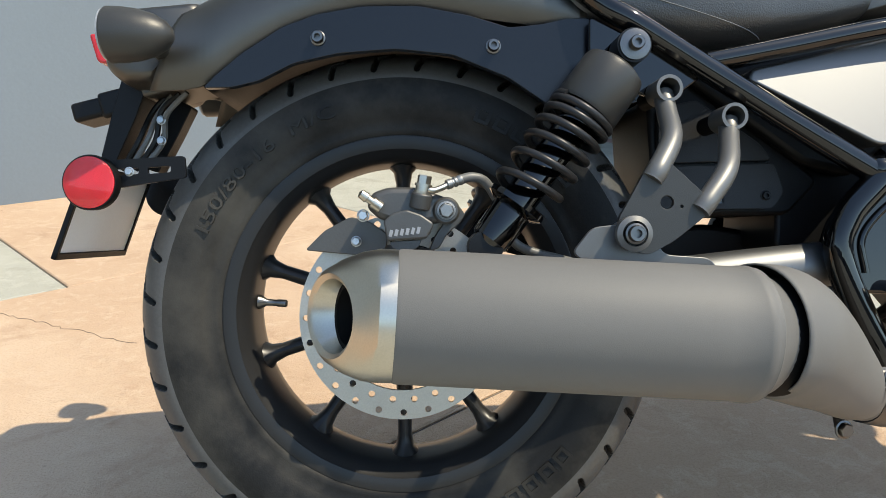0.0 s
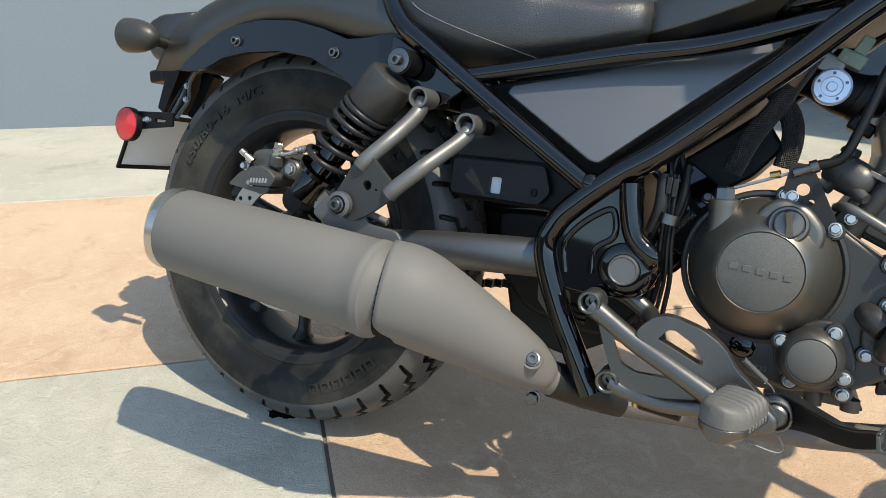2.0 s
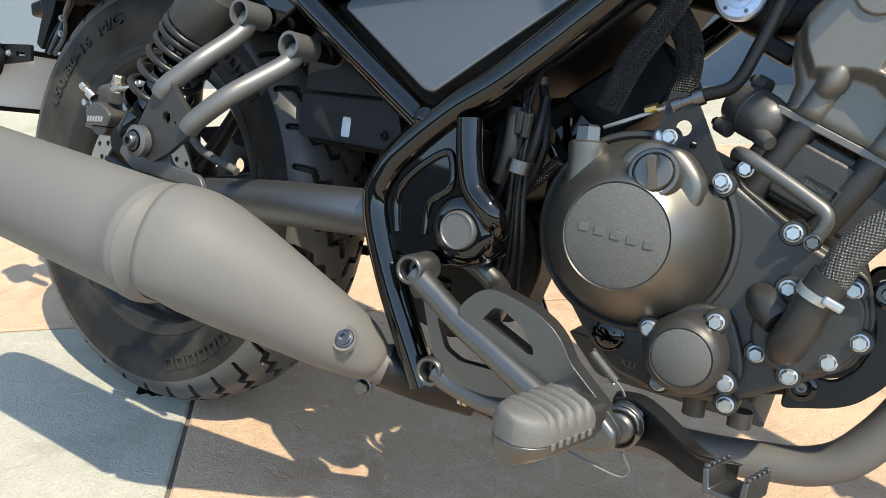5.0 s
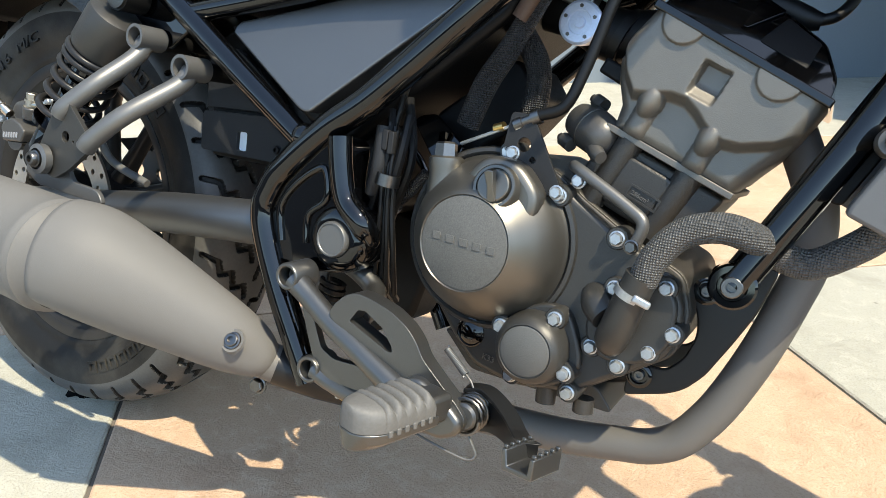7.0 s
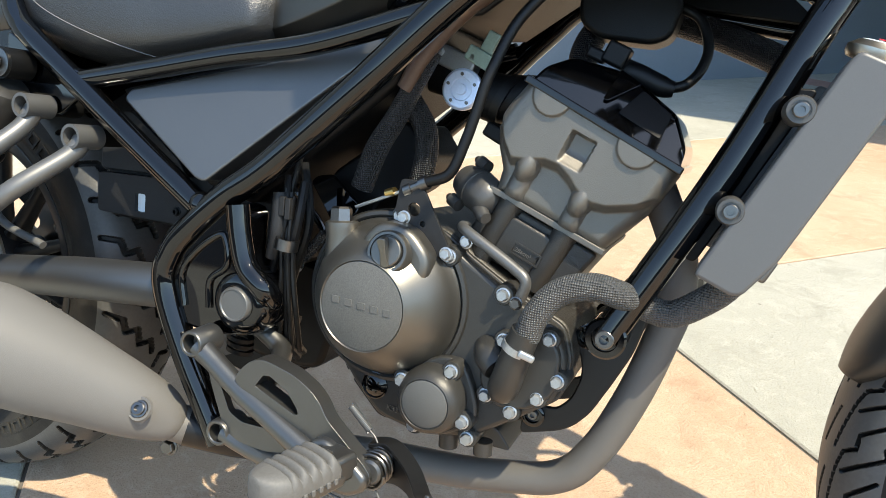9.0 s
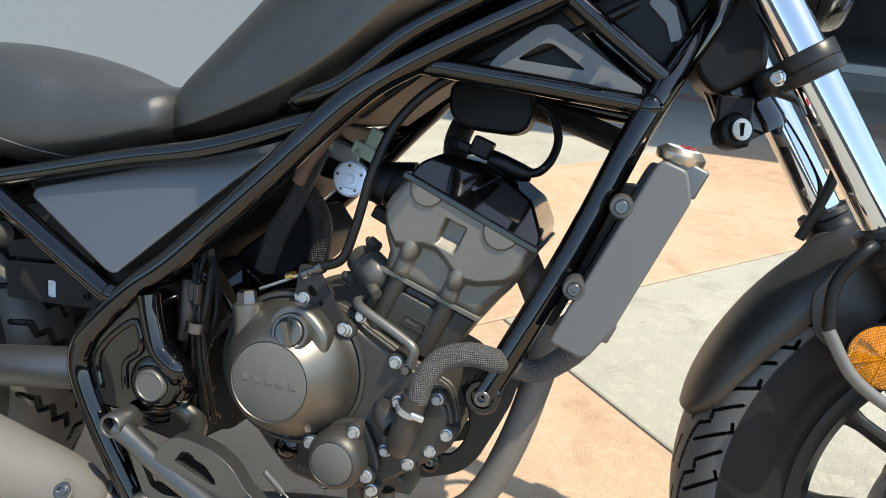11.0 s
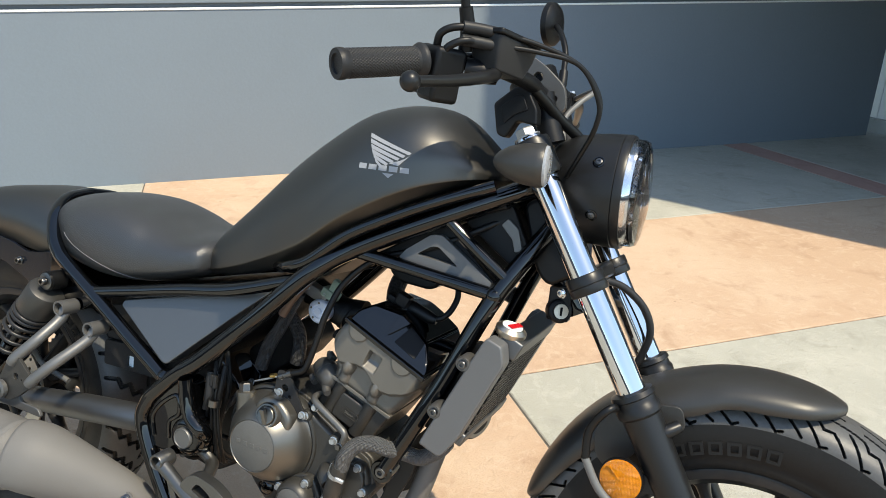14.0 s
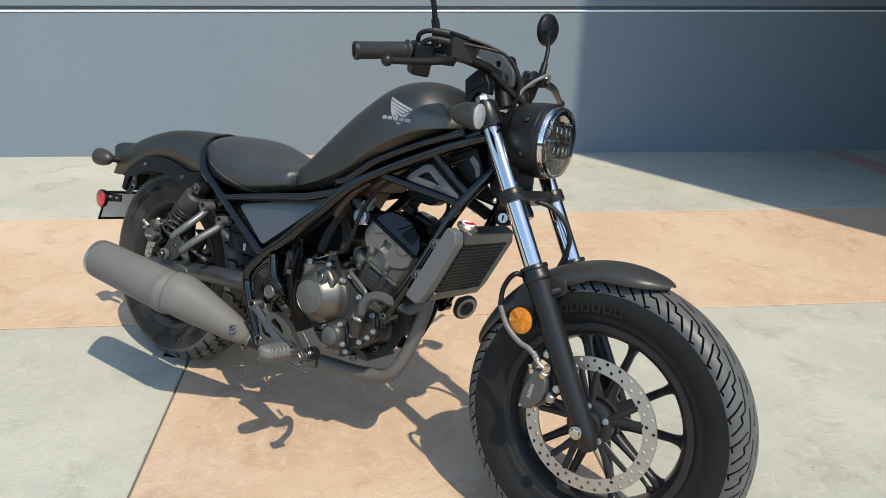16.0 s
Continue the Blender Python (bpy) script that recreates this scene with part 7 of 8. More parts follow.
prism(bm, rounded([(-0.038, 0.449), (-0.032, 0.465), (-0.014, 0.471), (0.016, 0.471), (0.040, 0.463), (0.056, 0.457), (0.064, 0.446), (0.061, 0.436), (0.036, 0.431), (0.0, 0.430), (-0.024, 0.436)], 0.006), -0.070, -0.137)
body = part("caliper_body", bm, CALIPER, rc, bevel=0.007)
bm = bm_new()
prism(bm, rounded([(-0.0185, 0.433), (-0.010, 0.441), (0.006, 0.4455), (0.022, 0.440), (0.034, 0.4315), (0.034, 0.427), (0.0275, 0.415), (-0.0145, 0.4125)], 0.0025, 5), -0.110, -0.160)
cb = part("piston_housing", bm, CALIPER, rc, bevel=0.0035)
bm = bm_new()
prism(bm, [(-0.011, 0.4115)] + [(0.0045 + 0.0165 * math.cos(a), 0.4125 - 0.0115 * math.sin(a)) for a in np.linspace(math.pi, 0, 13)] + [(0.0245, 0.4135)], -0.105, -0.154)
part("piston_end", bm, CALIPER, rc, bevel=0.003)
bm = bm_new()
for k in range(6):
    box(bm, (-0.0105 + 0.0058 * k, -0.1604, 0.4205 + 0.0006 * k), (0.0034, 0.0008, 0.0072), pose(0, 0, 0, 0, 14, 0))
part("maker_mark", bm, WHITE_MARK, cb, "pale maker's mark as plain bars")
bm = bm_new()
prism(bm, rounded([(0.046, 0.452), (0.060, 0.456), (0.071, 0.441), (0.064, 0.431), (0.050, 0.419), (0.042, 0.404), (0.030, 0.400), (0.036, 0.416), (0.046, 0.431)], 0.004), -0.112, -0.124)
part("caliper_arm", bm, CALIPER, rc, bevel=0.003)
bm = bm_new()
lathe(bm, (0.049, -0.132, 0.445), (0, -1, 0), [(0, 0.0150), (0.006, 0.0150), (0.009, 0.0125), (0.0095, 0.0)], seg=28)
part("slide_boss", bm, CALIPER, rc)
bolt(rc, (0.049, -0.141, 0.445), 0.0092, 0.007, mat=ALU)
for q, ax, r in (((-0.041, -0.140, 0.440), (0, -1, 0), 0.0062), ((-0.051, -0.112, 0.412), (0, -1, 0), 0.0055)):
    bolt(rc, q, r, 0.009, ax, ZINC)
bm = bm_new()
lathe(bm, (-0.030, -0.148, 0.454), (-0.75, -0.2, 0.55), [(-0.010, 0.0065), (0.001, 0.0065), (0.001, 0.0045), (0.007, 0.0045), (0.008, 0.0058), (0.016, 0.0050), (0.018, 0.0)], seg=12)
part("bleed_nipple", bm, STEEL, rc)
bm = bm_new()
sweep(bm, [(0.0195, -0.140, 0.447), (0.023, -0.143, 0.464)], 0.0115, 20, smooth=False)
boss = part("banjo_boss", bm, CALIPER, rc, bevel=0.002)
bm = bm_new()
lathe(bm, (0.0228, -0.143, 0.463), (0.17, -0.06, 1), [(0, 0.0095), (0.003, 0.0098), (0.003, 0.0082), (0.008, 0.0082), (0.008, 0.0095), (0.011, 0.0095), (0.011, 0.0075)], seg=18)
lathe(bm, (0.0247, -0.1437, 0.474), (0.17, -0.06, 1), [(0, 0.0078), (0.008, 0.0078), (0.009, 0.0068), (0.009, 0)], seg=6)
part("banjo_bolt", bm, STEEL, boss)
bm = bm_new()
sweep(bm, [(0.027, -0.146, 0.468), (0.035, -0.145, 0.4665), (0.045, -0.141, 0.470), (0.053, -0.137, 0.4745)], 0.0034, 10)
part("banjo_pipe", bm, STEEL, rc)
bm = bm_new()
lathe(bm, (0.050, -0.138, 0.473), (0.9, 0.3, 0.35), [(0, 0.003), (0, 0.0056), (0.005, 0.0056), (0.006, 0.0046), (0.008, 0.0046), (0.009, 0.0058), (0.0115, 0.0058), (0.0125, 0.0048), (0.015, 0.0058), (0.018, 0.0058), (0.018, 0.003)], seg=16)
part("hose_crimp", bm, ALU, rc)
bm = bm_new()
sweep(bm, [(0.064, -0.133, 0.479), (0.078, -0.129, 0.482), (0.092, -0.124, 0.478), (0.106, -0.116, 0.460), (0.118, -0.106, 0.435), (0.135, -0.095, 0.405), (0.20, -0.09, 0.385)], 0.0055, 12)
part("brake_hose", bm, HOSEGREY, rc)
bm = bm_new()
prism(bm, rounded([(-0.110, 0.402), (-0.088, 0.424), (-0.058, 0.440), (-0.036, 0.434), (-0.016, 0.420), (-0.018, 0.402), (-0.05, 0.396)], 0.005), -0.098, -0.103)
part("caliper_bracket", bm, CALIPER, rc, bevel=0.0015)
bm = bm_new()
lathe(bm, RA + Vector((0, -0.055, 0)), (0, -1, 0), [(0, 0.05), (0.02, 0.045), (0.024, 0.03), (0.05, 0.028), (0.05, 0.0)], seg=36)
part("hub_carrier", bm, RIM, rear_rim)
for k in range(5):
    a = 2 * math.pi * k / 5
    bm = bm_new()
    sweep(bm, [RA + Vector((0.03 * math.cos(a), -0.076, 0.03 * math.sin(a))), RA + Vector((0.062 * math.cos(a + 0.15), -0.078, 0.062 * math.sin(a + 0.15))), RA + Vector((0.09 * math.cos(a + 0.2), -0.081, 0.09 * math.sin(a + 0.2)))], [0.012, 0.009, 0.008], 10, squash=0.5)
    part("disc_arm", bm, RIM, rear_rim)
# front disc carrier and caliper
for k in range(5):
    a = 2 * math.pi * k / 5 + 0.5
    for off in (-0.16, 0.16):
        bm = bm_new()
        sweep(bm, [FA + Vector((0.040 * math.cos(a), -0.062, 0.040 * math.sin(a))), FA + Vector((0.085 * math.cos(a + off * 0.8), -0.066, 0.085 * math.sin(a + off * 0.8))), FA + Vector((0.121 * math.cos(a + off), -0.067, 0.121 * math.sin(a + off)))], [0.010, 0.0075, 0.0075], 10, squash=0.5)
        part("disc_arm", bm, RIM, front_rim)
    bolt(front_rim, FA + Vector((0.040 * math.cos(a), -0.069, 0.040 * math.sin(a))), 0.0065, 0.006, mat=ZINC)
bm = bm_new()
lathe(bm, FA + Vector((0, -0.05, 0)), (0, -1, 0), [(0, 0.052), (0.014, 0.052), (0.018, 0.046), (0.018, 0.030), (0.035, 0.028), (0.036, 0.0)], seg=40)
part("hub_carrier", bm, RIM, front_rim)
fc = tagged(new("front_brake_caliper"), "dark grey front brake caliper")
fc.parent = bike
bm = bm_new()
prism(bm, rounded([(1.345, 0.340), (1.350, 0.385), (1.362, 0.415), (1.385, 0.425), (1.400, 0.408), (1.402, 0.380), (1.392, 0.350), (1.370, 0.332)], 0.008), -0.048, -0.108)
part("caliper_body", bm, CALIPER, fc, bevel=0.005)
bm = bm_new()
prism(bm, rounded([(1.3365, 0.3372), (1.3395, 0.374), (1.354, 0.413), (1.362, 0.4255), (1.377, 0.422), (1.3925, 0.4045), (1.3935, 0.384), (1.385, 0.356), (1.366, 0.3335), (1.344, 0.3295)], 0.004), -0.106, -0.130)
cb = part("piston_housing", bm, CALIPER, fc, bevel=0.005)
bm = bm_new()
for k in range(6):
    box(bm, (1.3585 + 0.0008 * k, -0.1304, 0.3605 + 0.0055 * k), (0.0078, 0.0008, 0.0032), pose(0, 0, 0, 0, 14, 0))
part("maker_mark", bm, WHITE_MARK, cb, "pale maker's mark as plain bars")
bolt(cb, (1.3425, -0.1305, 0.3355), 0.0035, 0.001, mat=ZINC, socket=True, washer=False)
bm = bm_new()
prism(bm, rounded([(1.366, 0.458), (1.378, 0.468), (1.390, 0.462), (1.402, 0.440), (1.422, 0.405), (1.428, 0.390), (1.418, 0.378), (1.396, 0.376), (1.388, 0.420)], 0.006), -0.100, -0.110)
part("caliper_lug", bm, FORKLEG, fc, bevel=0.003)
for q in ((1.378, -0.110, 0.461), (1.414, -0.110, 0.394)):
    bm = bm_new()
    lathe(bm, q, (0, -1, 0), [(0, 0.0115), (0.008, 0.0115), (0.010, 0.0100), (0.010, 0)], seg=24)
    part("bolt_boss", bm, FORKLEG, fc)
    bolt(fc, (q[0], -0.120, q[2]), 0.0078, 0.007, mat=STEEL)
bm = bm_new()
lathe(bm, (1.400, -0.108, 0.372), (0.3, -0.9, -0.3), [(0, 0.011), (0.014, 0.0105), (0.017, 0.008), (0.017, 0)], seg=22)
part("slide_cap", bm, ALU, fc)
bm = bm_new()
lathe(bm, (1.352, -0.124, 0.418), (-0.35, -0.25, 0.9), [(-0.006, 0.0075), (0.004, 0.0075), (0.005, 0.005), (0.010, 0.005), (0.011, 0.0062), (0.015, 0.0055), (0.015, 0)], seg=14)
part("bleed_nipple", bm, STEEL, fc)
bm = bm_new()
lathe(bm, (1.382, -0.124, 0.420), (0.35, -0.35, 0.87), [(-0.008, 0.0105), (0.006, 0.0105), (0.007, 0.0085), (0.012, 0.0085), (0.012, 0.0092), (0.015, 0.0092), (0.015, 0.006)], seg=18)
lathe(bm, (1.3874, -0.1295, 0.4336), (0.35, -0.35, 0.87), [(0, 0.0072), (0.008, 0.0072), (0.009, 0.006), (0.009, 0)], seg=6)
part("banjo", bm, STEEL, fc)
bm = bm_new()
sweep(bm, [(1.386, -0.132, 0.432), (1.377, -0.134, 0.436), (1.370, -0.136, 0.441), (1.360, -0.138, 0.452)], [0.0045, 0.0040, 0.0040, 0.0040], 10)
part("banjo_pipe", bm, STEEL, fc)
bm = bm_new()
lathe(bm, (1.366, -0.137, 0.446), (-0.62, -0.04, 0.78), [(0, 0.004), (0, 0.0068), (0.006, 0.0068), (0.007, 0.0056), (0.010, 0.0068), (0.013, 0.0068), (0.014, 0.0056), (0.017, 0.0066), (0.020, 0.0066), (0.020, 0.004)], seg=16)
part("hose_crimp", bm, ALU, fc)
bm = bm_new()
sweep(bm, [(1.257, -0.14, 0.539), (1.282, -0.14, 0.499), (1.317, -0.14, 0.474), (1.340, -0.139, 0.467), (1.356, -0.138, 0.457)], 0.0058, 12)
part("brake_hose", bm, HOSEGREY, fc, "grey sleeved brake hose")
bm = bm_new()
sweep(bm, [(1.3, -0.09, 0.6), (1.281, -0.14, 0.616), (1.258, -0.14, 0.581), (1.257, -0.14, 0.539)], 0.0058, 12)
part("upper_brake_hose", bm, RUBBER, fc, "black upper brake hose")
# orange reflector on the leg
oc = Vector((1.308, -0.124, 0.517))
bm = bm_new()
lathe(bm, oc, (-0.08, -1, 0.02), [(-0.006, 0.0), (-0.006, 0.026), (0, 0.0305), (0.006, 0.0308), (0.0075, 0.0300), (0.0075, 0.029)], seg=44)
refl = part("orange_side_reflector", bm, PLASTIC, bike, "round orange reflector on the fork leg")
bm = bm_new()
lathe(bm, oc, (-0.08, -1, 0.02), [(0.002, 0.0292), (0.0085, 0.0288), (0.0100, 0.026), (0.0105, 0.0)], seg=44)
part("reflector_lens", bm, ORANGE, refl, "orange reflector lens")
bm = bm_new()
for k in range(3):
    box(bm, oc + Vector((-0.0008, -0.0102, 0)), (0.0012, 0.0016, 0.052), pose(0, 0, 0, 0, 60 * k + 15, 0))
part("lens_ridge", bm, ORANGE, refl)
bm = bm_new()
prism(bm, rounded([(1.300, 0.530), (1.300, 0.505), (1.375, 0.500), (1.375, 0.525)], 0.004), -0.112, -0.118)
part("reflector_stay", bm, FORKLEG, refl, bevel=0.001)
# boss of the mudguard on the leg
for s in (-1, 1):
    bm = bm_new()
    sweep(bm, [(1.334, s * 0.104, 0.580), (1.352, s * 0.108, 0.590), (1.370, s * 0.097, 0.600)], [0.012, 0.010, 0.009], 12)
    part("mudguard_boss", bm, FORKLEG, fork)
    bm = bm_new()
    prism(bm, rounded([(1.255, 0.560), (1.290, 0.610), (1.370, 0.622), (1.380, 0.590), (1.330, 0.560), (1.290, 0.500), (1.262, 0.520)], 0.012), s * 0.074, s * 0.079)
    part("mudguard_side", bm, COVERPAINT, ff, bevel=0.001)

# ---- handlebar ----
bar = tagged(new("handlebar"), "black handlebar with controls")
bar.parent = bike
for s in (-1, 1):
    up = 0.014 if s > 0 else -0.004
    bm = bm_new()
    sweep(bm, [(1.104, 0.0, 1.036), (1.103, s * 0.060, 1.036), (1.098, s * 0.120, 1.045), (1.060, s * 0.200, 1.058 + up), (1.020, s * 0.256, 1.050 + up), (0.975, s * 0.318, 1.036 + up)], 0.0115, 16)
    part("bar_tube", bm, PLASTIC, bar)
    ge, gi = Vector((0.946, s * 0.374, 1.024 + up)), Vector((1.008, s * 0.276, 1.047 + up))
    gd = (ge - gi).normalized()
    gl = (ge - gi).length
    bm = bm_new()
    lathe(bm, gi, gd, [(0, 0.0), (0, 0.0215), (0.003, 0.0220), (0.006, 0.0205), (0.010, 0.0172), (gl - 0.011, 0.0172), (gl - 0.009, 0.0186), (gl - 0.003, 0.0188), (gl, 0.0178), (gl, 0.012), (gl - 0.003, 0.0115), (gl - 0.003, 0)], seg=32)
    grip = part("grip", bm, PLASTIC2, bar, "black knurled rubber grip")
    bm = bm_new()
    a = gd.orthogonal().normalized()
    b = gd.cross(a)
    for ring in range(38):
        for k in range(32):
            t = 2 * math.pi * (k + 0.5 * (ring % 2)) / 32
            n = a * math.cos(t) + b * math.sin(t)
            q = gi + gd * (0.015 + ring * (gl - 0.030) / 37) + n * 0.0171
            tt = -a * math.sin(t) + b * math.cos(t)
            vs = [bm.verts.new(q + gd * 0.0018), bm.verts.new(q + tt * 0.0017), bm.verts.new(q - gd * 0.0018), bm.verts.new(q - tt * 0.0017)]
            top = bm.verts.new(q + n * 0.0007)
            for i in range(4):
                bm.faces.new((vs[i], vs[(i + 1) % 4], top))
    tagged(part("knurl", bm, PLASTIC2, grip, angle=10), kind="stuff")
    sm = Matrix.Translation((1.024, s * 0.252, 1.046 + up)) @ pose(0, 0, 0, 0, 10, s * 36)
    bm = bm_new()
    box(bm, (0, 0, 0), (0.050, 0.044, 0.046))
    box(bm, (0.004, 0, -0.030), (0.042, 0.040, 0.030))
    bmesh.ops.transform(bm, matrix=sm, verts=bm.verts[:])
    part("switch_box", bm, PLASTIC, bar, "black switch housing", bevel=0.006)
    bm = bm_new()
    box(bm, (-0.028, s * 0.006, -0.034), (0.018, 0.018, 0.014))
    bmesh.ops.transform(bm, matrix=sm, verts=bm.verts[:])
    part("switch_button", bm, PLASTIC2, bar, bevel=0.003)
    lp, le = Vector((1.086, s * 0.222, 1.042 + up)), Vector((1.056, s * 0.400, 1.008 + up))
    bm = bm_new()
    sweep(bm, [lp, lp.lerp(le, 0.25) + Vector((0.012, 0, 0)), lp.lerp(le, 0.6) + Vector((0.008, 0, -0.002)), le], [0.011, 0.0095, 0.008, 0.007], 14, squash=0.8)
    bmesh.ops.create_uvsphere(bm, u_segments=16, v_segments=12, radius=0.0115, matrix=Matrix.Translation(le))
    part("lever", bm, FORKLEG, bar, "dark satin lever")
    bm = bm_new()
    sweep(bm, [(1.050, s * 0.235, 1.046 + up), (1.070, s * 0.226, 1.044 + up), (1.088, s * 0.216, 1.042 + up)], [0.014, 0.015, 0.012], 14)
    part("lever_bracket", bm, PLASTIC, bar)
    bolt(bar, (1.084, s * 0.222, 1.052 + up), 0.006, 0.006, (0, 0, 1), ZINC)
    # riser
    bm = bm_new()
    sweep(bm, [(1.128, s * 0.045, 0.965), (1.115, s * 0.045, 1.000), (1.104, s * 0.045, 1.036)], [0.020, 0.018, 0.019], 18)
    part("riser", bm, PLASTIC, bar)
    # angular bracket between the yoke and the bar
    bm = bm_new()
    prism(bm, rounded([(1.050, 1.012), (1.080, 1.038), (1.098, 1.038), (1.116, 1.008), (1.118, 0.985), (1.088, 0.990), (1.074, 0.964), (1.060, 0.968)], 0.005), s * 0.085, s * 0.110)
    bracket = part("bar_bracket", bm, PLASTIC, bar, "satin black angular handlebar bracket", bevel=0.004)
    bm = bm_new()
    prism(bm, rounded([(1.062, 1.008), (1.083, 1.027), (1.094, 1.026), (1.104, 1.006), (1.084, 0.998), (1.070, 0.984)], 0.004), s * 0.109, s * 0.113)
    part("bracket_rib", bm, PLASTIC, bracket, bevel=0.0015)
    # mirror
    bm = bm_new()
    sweep(bm, [(1.052, s * 0.246, 1.062), (1.055, s * 0.252, 1.085), (1.053, s * 0.262, 1.112)], [0.009, 0.0095, 0.0085], 14)
    mirror = part("mirror", bm, PLASTIC, bar, "round black mirror on a bent stem")
    bm = bm_new()
    sweep(bm, [(1.053, s * 0.262, 1.112), (1.048, s * 0.275, 1.150), (1.030, s * 0.300, 1.185), (1.004, s * 0.350, 1.212)], 0.0058, 12)
    part("stem", bm, PLASTIC, mirror)
    mm = Matrix.Translation((0.990, s * 0.372, 1.220)) @ pose(0, 0, 0, 0, 0, -s * 9) @ pose(0, 0, 0, s * 12, 0, 0)
    bm = bm_new()
    lathe(bm, (0.014, 0, 0), (-1, 0, 0), [(0, 0.0), (0.001, 0.020), (0.005, 0.036), (0.012, 0.0435), (0.022, 0.0450), (0.024, 0.0435), (0.022, 0.0425)], seg=44)
    bmesh.ops.transform(bm, matrix=mm, verts=bm.verts[:])
    part("mirror_shell", bm, PLASTIC, mirror)
    bm = bm_new()
    lathe(bm, (0.014, 0, 0), (-1, 0, 0), [(0.0215, 0.0430), (0.0222, 0.0)], seg=44)
    bmesh.ops.transform(bm, matrix=mm, verts=bm.verts[:])
    part("mirror_glass", bm, CHROME, mirror)
    # front indicator
    o = Vector((1.098, s * 0.216, 0.931))
    bm = bm_new()
    lathe(bm, o, (1, s * -0.13, 0), [(-0.002, 0.0), (0.000, 0.006), (0.006, 0.013), (0.018, 0.0205), (0.036, 0.0260), (0.056, 0.0285), (0.064, 0.0286), (0.066, 0.0275)], seg=40)
    ind = part("front_indicator", bm, COVERPAINT, bike, "matte black bullet indicator with a pale lens")
    bm = bm_new()
    lathe(bm, o, (1, s * -0.13, 0), [(0.060, 0.0270), (0.069, 0.0262), (0.072, 0.020), (0.0705, 0.012), (0.072, 0.008), (0.0725, 0.0)], seg=40)
    part("indicator_lens", bm, LENSGREY, ind, "clear indicator lens")
    bm = bm_new()
    sweep(bm, [(1.124, s * 0.195, 0.931), (1.124, s * 0.160, 0.935), (1.126, s * 0.128, 0.942)], 0.010, 14)
    part("indicator_stalk", bm, FORKLEG, ind)
# brake reservoir
rm = Matrix.Translation((1.088, -0.206, 1.070)) @ pose(0, 0, 0, -5, 2, -20)
bm = bm_new()
loft(bm, [[rm @ Vector((x * f, y * f, z)) for x, y in rounded([(-0.026, -0.040), (0.026, -0.040), (0.030, 0.036), (-0.022, 0.036)], 0.006)] for z, f in ((-0.030, 0.72), (-0.006, 0.93), (0.012, 1.0))])
res = part("brake_reservoir", bm, PLASTIC2, bar, "black brake fluid reservoir", bevel=0.002)
bm = bm_new()
loft(bm, [[rm @ Vector((x, y, z)) for x, y in rounded([(-0.029, -0.043), (0.029, -0.043), (0.033, 0.039), (-0.025, 0.039)], 0.006)] for z in (0.012, 0.019)])
part("reservoir_lid", bm, PLASTIC, res, bevel=0.002)
# meter stay with its hole, and the meter
bm = bm_new()
prism(bm, rounded([(1.020, 1.092), (1.058, 1.103), (1.100, 1.080), (1.137, 1.049), (1.142, 1.013), (1.118, 1.005), (1.085, 1.046), (1.036, 1.074)], 0.012), -0.050, -0.038, [ring2(1.094, 1.060, 0.0075, 14), ring2(1.122, 1.030, 0.005, 12)])
part("meter_stay", bm, CALIPER, bar, "grey metal meter stay", bevel=0.002)
bm = bm_new()
lathe(bm, (1.078, 0.0, 1.052), (-0.55, 0, 0.83), [(-0.03, 0.0), (-0.03, 0.026), (-0.01, 0.036), (0.012, 0.040), (0.016, 0.038), (0.016, 0.0)], seg=44)
part("meter", bm, PLASTIC, bar, "round black meter")
# throttle cables
for k, dz in enumerate((0.0, -0.016)):
    bm = bm_new()
    dz -= 0.007
    sweep(bm, [(1.022 + 0.012 * k, -0.268, 1.066 + dz * 0.6), (1.030 + 0.012 * k, -0.275, 1.085 + dz), (1.050 + 0.01 * k, -0.268, 1.094 + dz), (1.080, -0.245, 1.094 + dz), (1.130, -0.205, 1.086 + dz * 0.6), (1.180, -0.165, 1.064), (1.207, -0.145, 1.030 + dz * 0.3), (1.206, -0.135, 0.990), (1.185, -0.110, 0.950), (1.160, -0.07, 0.915)], [0.0050, 0.0050, 0.0048, 0.0040, 0.0032, 0.0032, 0.0036, 0.0036, 0.0036, 0.0036], 10)
    part("throttle_cable", bm, RUBBER, bar, "black throttle cable")
    bm = bm_new()
    sweep(bm, [(1.054, -0.266, 1.095 + dz), (1.070, -0.254, 1.095 + dz), (1.088, -0.240, 1.094 + dz)], 0.0072, 12)
    part("cable_sleeve", bm, PLASTIC2, bar)
bm = bm_new()
sweep(bm, [(1.088, -0.120, 1.052), (1.110, -0.085, 1.030), (1.135, -0.040, 1.000), (1.16, 0.0, 0.975), (1.175, 0.03, 0.94)], 0.0085, 12)
part("wiring_sleeve", bm, RUBBER, bar)
bm = bm_new()
sweep(bm, [(1.092, 0.218, 1.058), (1.130, 0.150, 1.064), (1.152, 0.095, 1.063), (1.156, 0.062, 1.054), (1.140, 0.040, 1.034), (1.125, 0.020, 1.005), (1.135, 0.000, 0.960)], 0.0042, 10)
part("clutch_cable", bm, HOSEGREY, bar, "grey looping clutch cable")
bm = bm_new()
lathe(bm, (1.090, -0.116, 1.050), (0.55, 0.62, -0.45), [(0, 0.0), (0, 0.0105), (0.005, 0.0105), (0.006, 0.0090), (0.010, 0.0090), (0.011, 0.0108), (0.016, 0.0108), (0.017, 0.009), (0.022, 0.009), (0.022, 0)], seg=20)
part("sleeve_clip", bm, ALU, bar)
bm = bm_new()
